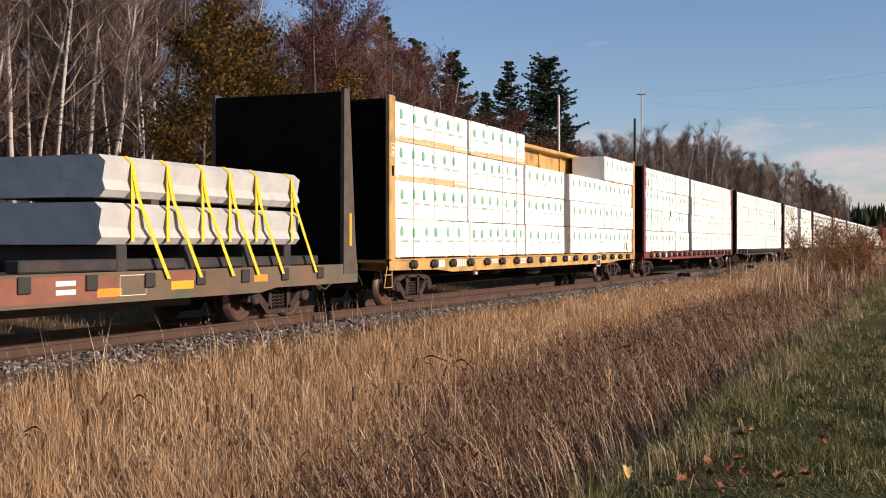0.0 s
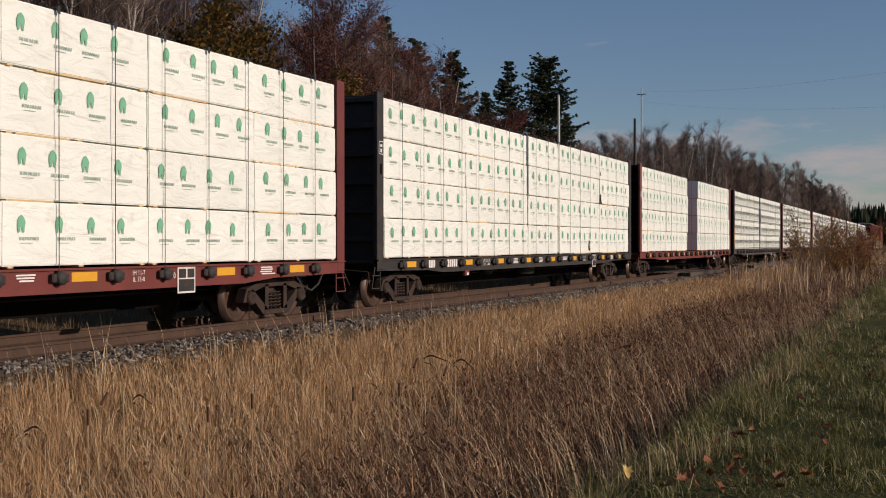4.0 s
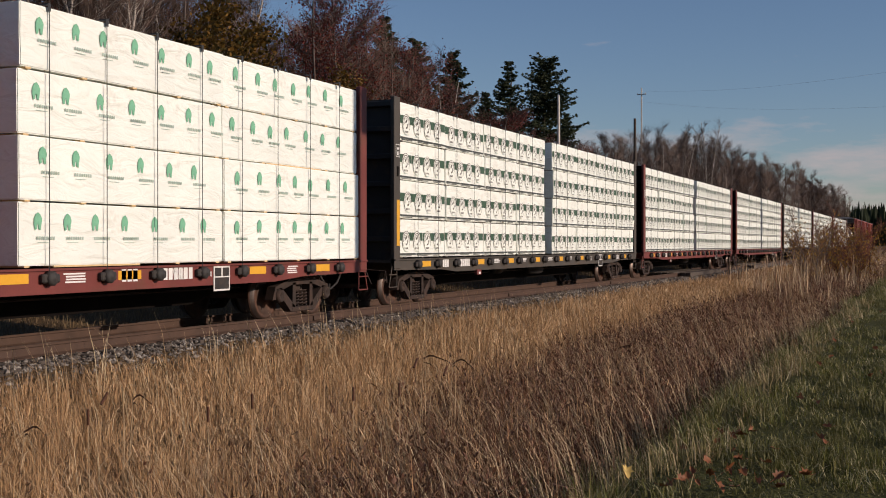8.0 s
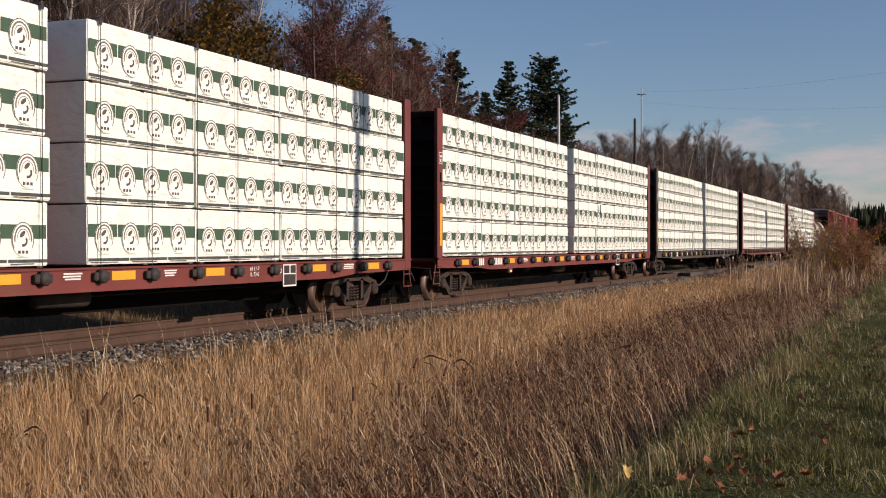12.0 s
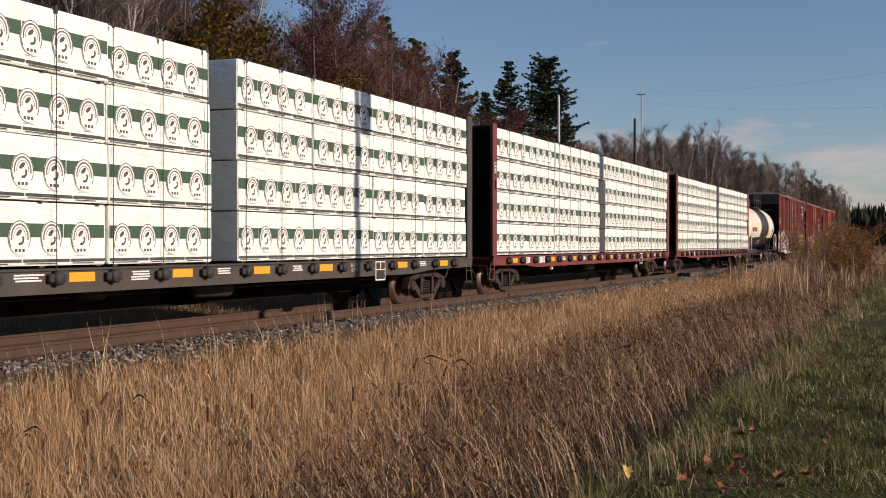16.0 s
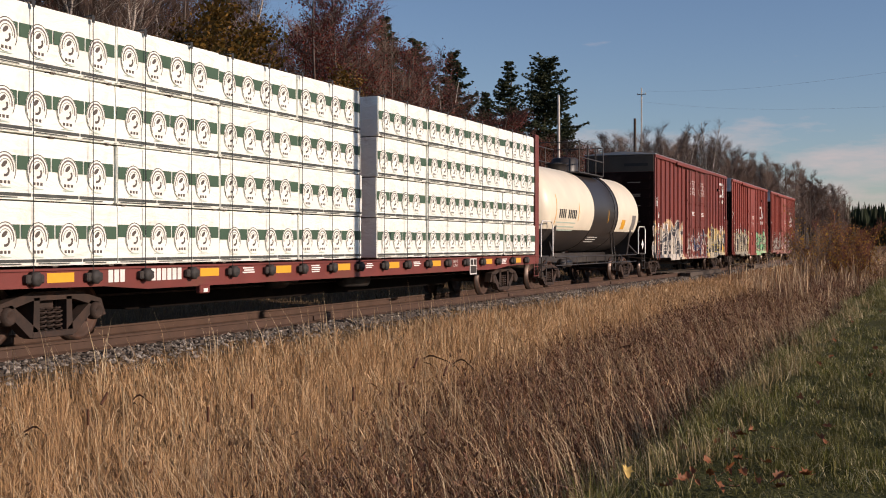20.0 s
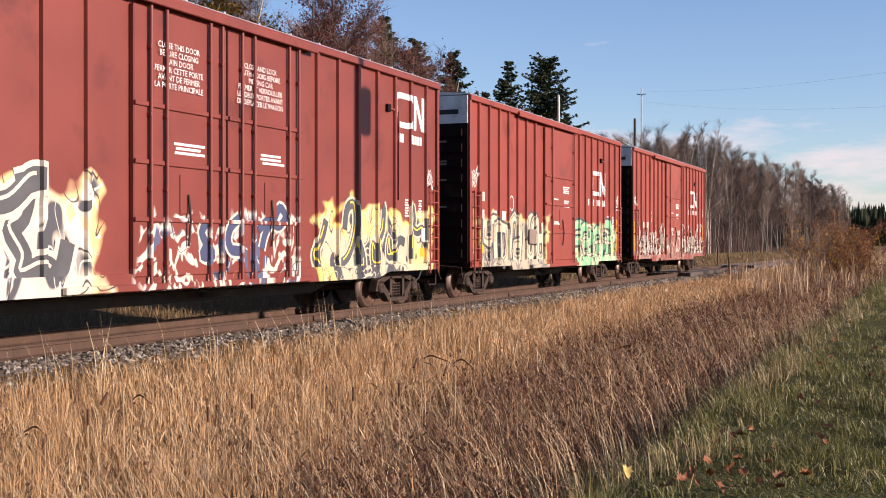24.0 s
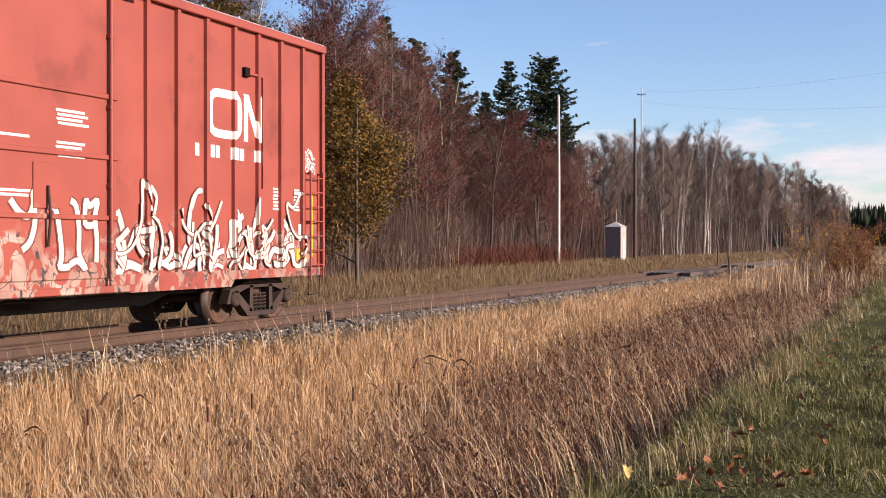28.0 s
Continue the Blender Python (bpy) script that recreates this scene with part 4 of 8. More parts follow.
# ---- bulkhead flat car with concrete blocks ----
M["rust_patch"] = mat("rust_red_patch_paint", (0.22, 0.085, 0.05), 0.7, scale=2, vary=0.25, bump=0.08, dirt=(0.09, 0.05, 0.035), dirt_amount=0.4)
def bulkhead_flat():
    y = -154.0
    car = thing("bulkhead_flatcar", "faded green and brown bulkhead flat car with patched sills", "freight car")
    part("deck", Bag().box(-1.45, 1.45, -10.9, 10.75, 0.90, 0.97).box(-0.35, 0.35, -10.9, 10.75, 0.5, 0.90).box(-0.34, 0.34, -6.6, 6.6, 0.34, 0.5), "old_wood", car)
    for s in (1, -1):
        x0, x1 = sorted((s * 1.45, s * 1.52))
        b = Bag().prism([(-10.9, 0.99), (10.75, 0.99), (10.75, 0.62), (7.5, 0.62), (7.0, 0.55), (-7.0, 0.55), (-7.5, 0.62), (-10.9, 0.62)], "x", x0, x1)
        part("side_sill", b, "green_car", car)
    for s in (1, -1):
        a, c = sorted((s * 10.15, s * 10.32))
        bh = part("bulkhead", Bag().box(-1.45, 1.45, a, c, 0.97, 4.40, 0, 0.02), "soot", car, "near-black plate bulkhead")
        for w in (1, -1):
            xa, xb = sorted((w * 1.45, w * 1.53))
            o = [(s * 10.10, 0.80), (s * 10.72, 0.80), (s * 10.62, 1.5), (s * 10.36, 4.46), (s * 10.14, 4.46)]
            part("bulkhead_post", Bag().prism(o, "x", xa, xb), "old_wood", bh)
        for z in (1.4, 2.2, 3.0, 3.8, 4.35):
            ya, yb = sorted((s * 10.32, s * 10.44))
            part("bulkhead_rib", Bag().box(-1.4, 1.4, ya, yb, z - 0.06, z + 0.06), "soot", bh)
        part("reflective_strip", Bag().rect(1.534, s * 10.35, s * 10.45, 1.35, 2.0), "amber", car)
        coupler(car, s * 10.85, s)
        truck_parts(car, s * 8.35, origin=y)
    pocket = Bag().box(1.52, 1.56, -0.12, 0.12, 0.74, 0.96, 0, 0.015).mesh("stake_pocket", ["black_steel"])
    for k in range(15):
        part("stake_pocket", pocket, None, car, at=(0, -9.5 + k * 1.33, 0))
    part("reflector", Bag().rect(1.524, 4.35, 4.95, 0.69, 0.82), "amber", car)
    part("reflector", Bag().rect(1.524, 6.75, 7.2, 0.74, 0.86), "orange", car)
    part("reflector", Bag().rect(1.524, 2.6, 3.15, 0.64, 0.76), "orange", car)
    part("brown_patch", Bag().rect(1.523, 0.2, 2.6, 0.60, 0.95), "rust_patch", car)
    part("brown_patch", Bag().rect(1.5235, 4.3, 5.0, 0.82, 0.97), "rust_patch", car)
    part("brown_patch", Bag().rect(1.5235, 2.62, 3.05, 0.6, 0.93), "rust_patch", car)
    part("lettering_bars", lines(Bag(), 1.526, 1.75, 2.15, 0.82, 2, 0.07), "white_paint", car)
    d = Bag()
    for o in ((3.1, 3.72, 0.64, 0.65), (3.1, 3.72, 0.93, 0.94), (3.1, 3.11, 0.64, 0.94), (3.71, 3.72, 0.64, 0.94)):
        d.rect(1.526, *o)
    part("data_frame", d, "white_paint", car)
    rides(car, y)
    # timbers, blocks, straps
    for k, yy in enumerate((3.3, 5.0, 6.7, 8.1)):
        t = tagged(part("timber", Bag().box(-1.4, 1.42, yy - 0.12, yy + 0.12, 0.0, 0.40, 0, 0.02), "black_steel"), "dark weathered timber bolster under concrete blocks", "timber", "timbers under the blocks")
        rides(t, y, 0, 0.975)
        t.name = "timber"
    for x in (-0.9, 1.28):
        t = tagged(part("timber", Bag().box(x - 0.12, x + 0.12, 1.2, 9.3, 0.0, 0.17, 0, 0.02), "black_steel"), "long dark timber runner on the deck", "timber", "timbers under the blocks")
        rides(t, y, 0, 1.0)
    sec = [(-1.22, 0.10), (-1.12, 0.0), (1.12, 0.0), (1.22, 0.10), (1.17, 0.24), (1.22, 0.50), (1.10, 0.60), (-1.10, 0.60), (-1.22, 0.50), (-1.17, 0.24)]
    for z, a in ((1.38, 2.78), (2.06, 2.86)):
        ob = tagged(part("concrete_block", Bag().prism(sec, "y", a, 8.46), "concrete"), "long pale precast concrete block with chamfered edges", "concrete block", "concrete blocks on the flat car")
        rides(ob, y, 0.24, z)
    for yy in (4.2, 7.4):
        sl = tagged(part("spacer", Bag().box(-1.1, 1.1, yy - 0.1, yy + 0.1, 0.0, 0.075), "old_wood"), "dark wooden spacer between stacked concrete blocks", "spacer", "spacers")
        rides(sl, y, 0.24, 1.983)
    for yy in (3.46, 4.33, 5.27, 6.07, 6.91, 8.14):
        b = Bag()
        b.box(-1.1, 1.36, yy - 0.045, yy + 0.045, 2.662, 2.667)
        pts = [(1.35, 2.667, 0.0), (1.468, 2.565, 0.01), (1.49, 2.3, 0.05), (1.50, 2.05, 0.12), (1.53, 1.5, 0.42), (1.565, 0.86, 0.78)]
        v, f = [], []
        for x, z, dy in pts:
            v += [(x, yy + dy - 0.045, z), (x, yy + dy + 0.045, z), (x - 0.006, yy + dy + 0.045, z), (x - 0.006, yy + dy - 0.045, z)]
        for i in range(len(pts) - 1):
            for k in range(4):
                f.append((4 * i + k, 4 * i + (k + 1) % 4, 4 * i + 4 + (k + 1) % 4, 4 * i + 4 + k))
        b.add(v, f)
        # the slack tail hanging on the block's face
        b.box(1.472, 1.477, yy - 0.03, yy + 0.05, 1.42, 2.56)
        st = tagged(part("load_strap", b, "yellow_strap"), "yellow webbing strap drawn over concrete blocks", "strap", "straps on the flat car")
        rides(st, y)


bulkhead_flat()


# ---- tank car ----
def zone_mat(name, upper, lower, split, bands, rough):
    """Two paints that meet at a height, with bands of the lower one round the shell."""
    m = bpy.data.materials.new(name)
    m.use_nodes = True
    n, l = m.node_tree.nodes, m.node_tree.links
    b = n["Principled BSDF"]
    b.inputs["Roughness"].default_value = rough
    tc, sp = n.new("ShaderNodeTexCoord"), n.new("ShaderNodeSeparateXYZ")
    l.new(tc.outputs["Object"], sp.inputs[0])
    def op(kind, a, c):
        q = n.new("ShaderNodeMath")
        q.operation = kind
        for i, v in enumerate((a, c)):
            if isinstance(v, (int, float)):
                q.inputs[i].default_value = v
            else:
                l.new(v, q.inputs[i])
        return q.outputs[0]
    no = n.new("ShaderNodeTexNoise")
    no.inputs["Scale"].default_value, no.inputs["Detail"].default_value = 1.3, 7
    l.new(tc.outputs["Object"], no.inputs[0])
    mask = op("LESS_THAN", sp.outputs["Z"], split)
    for y0, y1 in bands:
        mask = op("MAXIMUM", mask, op("MULTIPLY", op("GREATER_THAN", sp.outputs["Y"], y0), op("LESS_THAN", sp.outputs["Y"], y1)))
    def shade(c, d):
        mx = n.new("ShaderNodeMix")
        mx.data_type = "RGBA"
        l.new(no.outputs["Fac"], mx.inputs["Factor"])
        mx.inputs["A"].default_value, mx.inputs["B"].default_value = (*c, 1), (*d, 1)
        return mx.outputs["Result"]
    mx = n.new("ShaderNodeMix")
    mx.data_type = "RGBA"
    l.new(mask, mx.inputs["Factor"])
    l.new(shade(upper, [c * 0.72 for c in upper]), mx.inputs["A"])
    l.new(shade(lower, [c * 1.8 + 0.006 for c in lower]), mx.inputs["B"])
    l.new(mx.outputs["Result"], b.inputs["Base Color"])
    return m


M["grey_text"] = mat("grey_stencil_paint", (0.16, 0.15, 0.14), 0.6, scale=9, vary=0.5, bump=0.0)
M["tank_shell"] = zone_mat("cream_and_black_tank_paint", (0.86, 0.77, 0.60), (0.022, 0.018, 0.016), 1.86, [(-0.80, 2.45)], 0.42)


def tank_car():
    y = 106.4
    car = thing("tank_car", "cream tank car with a black belly and middle band", "freight car")
    R, zc, hl = 1.42, 2.55, 5.72
    prof = []
    for k in range(9):
        a = math.pi / 2 * k / 8
        prof.append((-hl - 0.78 * math.cos(a), R * math.sin(a) if k else 0.001))
    prof += [(-hl + 0.001, R)] + [(-hl + 2 * hl * k / 8, R) for k in range(1, 8)] + [(hl - 0.001, R)]
    for k in range(9):
        a = math.pi / 2 * (1 - k / 8)
        prof.append((hl + 0.78 * math.cos(a), R * math.sin(a) if k < 8 else 0.001))
    part("shell", Bag().lathe(prof, 56, "y", (0, 0, zc)), "tank_shell", car)
    for yy in (2.48, -0.83):
        part("hoop", Bag().lathe([(yy - 0.03, R), (yy - 0.03, R + 0.012), (yy + 0.03, R + 0.012), (yy + 0.03, R)], 56, "y", (0, 0, zc)), "tank_black", car)
    part("center_sill", Bag().box(-0.3, 0.3, -7.0, 7.0, 0.72, 1.08, 0, 0.02), "tank_black", car)
    for s in (1, -1):
        for yy in (s * 5.0,):
            b = Bag().prism([(-1.15, 1.0), (1.15, 1.0), (1.30, 2.0), (0.9, 1.5), (-0.9, 1.5), (-1.30, 2.0)], "y", yy - 0.1, yy + 0.1)
            part("saddle", b, "tank_black", car)
        b = Bag().box(-1.42, 1.42, *sorted((s * 6.1, s * 7.0)), 0.98, 1.04, 0, 0.01)
        part("end_platform", b, "tank_black", car)
        for w in (1, -1):
            b = Bag()
            b.tube([(w * 1.43, s * 5.75, 1.0), (w * 1.43, s * 5.75, 1.95), (w * 1.43, s * 5.9, 2.08), (w * 1.43, s * 6.8, 2.08), (w * 1.43, s * 6.95, 1.95), (w * 1.43, s * 6.95, 1.0)], 0.022, 6)
            part("handrail", b, "white_paint" if w > 0 else "tank_black", car)
            b = Bag()
            for z in (0.42, 0.72):
                b.tube([(w * 1.42, s * 6.4, z), (w * 1.42, s * 6.85, z)], 0.016, 5)
            for yy in (6.4, 6.85):
                b.tube([(w * 1.42, s * yy, 0.42), (w * 1.42, s * yy, 1.0)], 0.016, 5)
            part("sill_step", b, "tank_black", car)
            part("diagonal_brace", Bag().tube([(w * 1.40, s * 5.65, 1.0), (w * 1.0, s * 4.9, 1.6)], 0.03, 6), "tank_black", car)
        coupler(car, s * 6.9, s)
        truck_parts(car, s * 5.05, origin=y)
    # running rail along the belly
    b = Bag()
    for z in (0.98, 0.72):
        b.tube([(1.42, -5.4, z), (1.42, 5.4, z)], 0.02, 5)
    for k in range(8):
        b.tube([(1.42, -4.2 + k * 1.2, 0.72), (1.42, -4.2 + k * 1.2, 0.98)], 0.014, 5)
    part("side_rail", b, "tank_black", car)
    # manway, valve cover and railed platform on top
    part("manway", Bag().lathe([(3.85, 0.34), (4.16, 0.34), (4.16, 0.40), (4.22, 0.40), (4.26, 0.0)], 18, "z", (0, -0.62, 0)), "tank_black", car)
    part("valve_cover", Bag().lathe([(3.85, 0.48), (4.42, 0.48), (4.47, 0.40), (4.48, 0.0)], 20, "z", (0, 0.35, 0)), "tank_black", car)
    part("walkway", Bag().box(-0.95, 0.95, -1.1, 2.1, 3.86, 3.90), "tank_black", car)
    posts = [(x, yy) for x in (-0.95, 0.95) for yy in (-1.1, 0.0, 1.05, 2.1)]
    for x, yy in posts:
        part("railing_post", Bag().tube([(x, yy, 3.88), (x, yy, 4.92)], 0.022, 5), "tank_black", car)
    for x in (-0.95, 0.95):
        for z in (4.4, 4.92):
            part("railing_bar", Bag().tube([(x, -1.1, z), (x, 2.1, z)], 0.02, 5), "tank_black", car)
    for yy in (-1.1, 2.1):
        part("railing_bar", Bag().tube([(-0.95, yy, 4.92), (0.95, yy, 4.92)], 0.02, 5), "tank_black", car)
    # side ladder following the shell
    b = Bag()
    for yy in (1.70, 2.10):
        pts = [(1.46 * math.cos(a) + 0.05, yy, zc + 1.46 * math.sin(a)) for a in [radians(-40 + 10 * k) for k in range(12)]]
        b.tube([(1.42, yy, 0.45), (1.40, yy, 1.0)] + pts[1:], 0.02, 5)
    for k in range(11):
        a = radians(-40 + 10 * k)
        b.tube([(1.46 * math.cos(a) + 0.05, 1.70, zc + 1.46 * math.sin(a)), (1.46 * math.cos(a) + 0.05, 2.10, zc + 1.46 * math.sin(a))], 0.015, 5)
    for z in (0.48, 0.75):
        b.tube([(1.42, 1.70, z), (1.42, 2.10, z)], 0.015, 5)
    part("ladder", b, "tank_black", car)

    def on_shell(bag, y0, y1, z0, z1, slot=0):
        n = 4
        zs = [z0 + (z1 - z0) * k / n for k in range(n + 1)]
        v = []
        for z in zs:
            x = math.sqrt(max(R * R - (z - zc) ** 2, 0)) + 0.006
            v += [(x, y0, z), (x, y1, z)]
        return bag.add(v, [(2 * k, 2 * k + 1, 2 * k + 3, 2 * k + 2) for k in range(n)], slot)

    each_piece("reporting_mark", functools.reduce(lambda q, k: on_shell(q, -4.95 + k * 0.20, -4.95 + k * 0.20 + 0.12, 2.22, 2.50), [0, 1, 2, 3, 5, 6, 7, 8, 9], Bag()), "black_text", car)
    for z in (2.08, 1.95, 1.84):
        part("small_print", on_shell(Bag(), -5.1, -3.0, z - 0.02, z + 0.015), "grey_print", car)
    for yy, z0, z1, mt in ((-5.3, 2.0, 2.95, "amber"), (-2.75, 2.15, 2.75, "amber"), (1.15, 2.15, 2.6, "amber")):
        part("reflector", on_shell(Bag(), yy - 0.028, yy + 0.028, z0, z1), mt, car)
    part("decal", on_shell(Bag(), 3.2, 3.75, 1.95, 2.3), "amber", car)
    part("data_panel", on_shell(Bag(), 4.75, 5.35, 1.95, 2.5), "grey_text", car)
    part("placard", Bag().plate(1.46, [(6.35, 1.18), (6.55, 1.38), (6.35, 1.58), (6.15, 1.38)]), "white_paint", car, "white diamond placard")
    for k in range(3):
        part("small_print", on_shell(Bag(), -0.6, 0.7, 1.62 - k * 0.08, 1.645 - k * 0.08), "white_paint", car)
    part("bottom_outlet", Bag().lathe([(0.55, 0.18), (1.15, 0.18)], 12, "z", (0, -0.2, 0)), "tank_black", car)
    part("air_reservoir", Bag().lathe([(-0.5, 0.0), (-0.45, 0.15), (0.45, 0.15), (0.5, 0.0)], 12, "y", (0.7, -2.0, 0.75)), "tank_black", car)
    rides(car, y)


tank_car()


# ---- box cars ----
def wrapped(bag, X, ribs, lift=0.003):
    """Lay flat paint, given at x as its lift, over a ribbed side: it follows every rib."""
    me = bpy.data.meshes.new("paint")
    me.from_pydata(bag.v, [], bag.f)
    me.polygons.foreach_set("material_index", bag.m)
    bm = bmesh.new()
    bm.from_mesh(me)
    bpy.data.meshes.remove(me)
    ys = [v.co.y for v in bm.verts]
    lo, hi = min(ys), max(ys)
    for r in ribs:
        for e in (-0.055, -0.045, 0.045, 0.055):
            if lo < r + e < hi:
                bmesh.ops.bisect_plane(bm, geom=bm.verts[:] + bm.edges[:] + bm.faces[:], plane_co=(0, r + e, 0), plane_no=(0, 1, 0))
    for v in bm.verts:
        d = min((abs(v.co.y - r) for r in ribs), default=1)
        v.co.x += X + lift + 0.06 * min(max((0.055 - d) / 0.010, 0), 1)
    bm.verts.index_update()
    out = Bag()
    out.v = [tuple(v.co) for v in bm.verts]
    out.f = [tuple(v.index for v in f.verts) for f in bm.faces]
    out.m = [f.material_index for f in bm.faces]
    out.smooth = [False] * len(out.f)
    bm.free()
    return out


def swoop(r):
    """A loose curl of paint in a unit box: no letter, only a bent stroke."""
    y, z, a = r.uniform(0.0, 0.4), r.choice((0.02, 0.98)), 0.0
    out = [(y, z)]
    turn = r.choice((-1, 1))
    ang = math.pi / 2 * (1 if z < 0.5 else -1) + r.uniform(-0.5, 0.5)
    for k in range(r.randint(5, 8)):
        ang += turn * r.uniform(0.25, 1.0)
        if r.random() < 0.3:
            turn = -turn
        y, z = y + 0.34 * math.cos(ang), z + 0.40 * math.sin(ang)
        if not -0.15 < y < 1.15 or not -0.05 < z < 1.08:
            ang += math.pi * 0.8
            y, z = min(max(y, -0.15), 1.15), min(max(z, -0.05), 1.08)
        out.append((y, z))
    return out


def crank(r):
    """A squared-off bent stroke in a unit box."""
    y, z = r.choice((0.0, 0.5, 1.0)), r.choice((0.03, 0.97))
    out = [(y, z)]
    for k in range(r.randint(4, 6)):
        if k % 2:
            y = r.choice([c for c in (0.0, 0.5, 1.0) if c != y])
        else:
            z = r.choice([c for c in (0.03, 0.5, 0.97) if c != z])
        out.append((y + r.uniform(-0.06, 0.06), z + r.uniform(-0.05, 0.05)))
    return out


def smooth_line(pts, n=4):
    out = []
    for i in range(len(pts) - 1):
        p0, p1, p2, p3 = pts[max(i - 1, 0)], pts[i], pts[i + 1], pts[min(i + 2, len(pts) - 1)]
        for k in range(n):
            t = k / n
            out.append(tuple(0.5 * (2 * b + (c - a) * t + (2 * a - 5 * b + 4 * c - d) * t * t + (3 * b - a - 3 * c + d) * t ** 3) for a, b, c, d in zip(p0, p1, p2, p3)))
    return out + [pts[-1]]


def sprayed_piece(car, X, ribs, layer, y0, y1, z0, z1, n, mats, weight, seed):
    """Overlapping bent strokes in a row: an outline under a fill, each its own part."""
    r = random.Random(seed)
    w = (y1 - y0) / n
    for k in range(n):
        st = crank(r) if seed >= 100 else swoop(r)
        ya, za = y0 + k * w - 0.12 * w, z0 + r.uniform(-0.03, 0.10)
        ww, hh = w * r.uniform(1.0, 1.25), (z1 - z0) * r.uniform(0.80, 1.08)
        sl = r.uniform(-0.12, 0.22)
        pts = smooth_line([(ya + (a + sl * (c - 0.5)) * ww, za + c * hh) for a, c in st], 2 if seed >= 100 else 4)
        b = Bag()
        b.ribbon(0.0, pts, weight * 1.55, 0)
        b.ribbon(0.0016, pts, weight, 1)
        hl = [(a - weight * 0.12, c + weight * 0.18) for a, c in (pts[1:-2] if seed >= 100 else pts[2:-6])]
        if len(mats) > 2 and len(hl) > 3:
            b.ribbon(0.0032, hl, weight * 0.18, 2)
        # each curl climbs a hair along its length, so that it lies over itself where it crosses
        b.v = [(x + 0.0014 * (i % span) / span, yy, zz) for i, (x, yy, zz) in enumerate(b.v) for span in (max(len(pts) * 2, 1),)]
        part("sprayed_stroke", wrapped(b, X, ribs, 0.004 + 0.0052 * (k % 2) + 0.0107 * layer), mats, car)


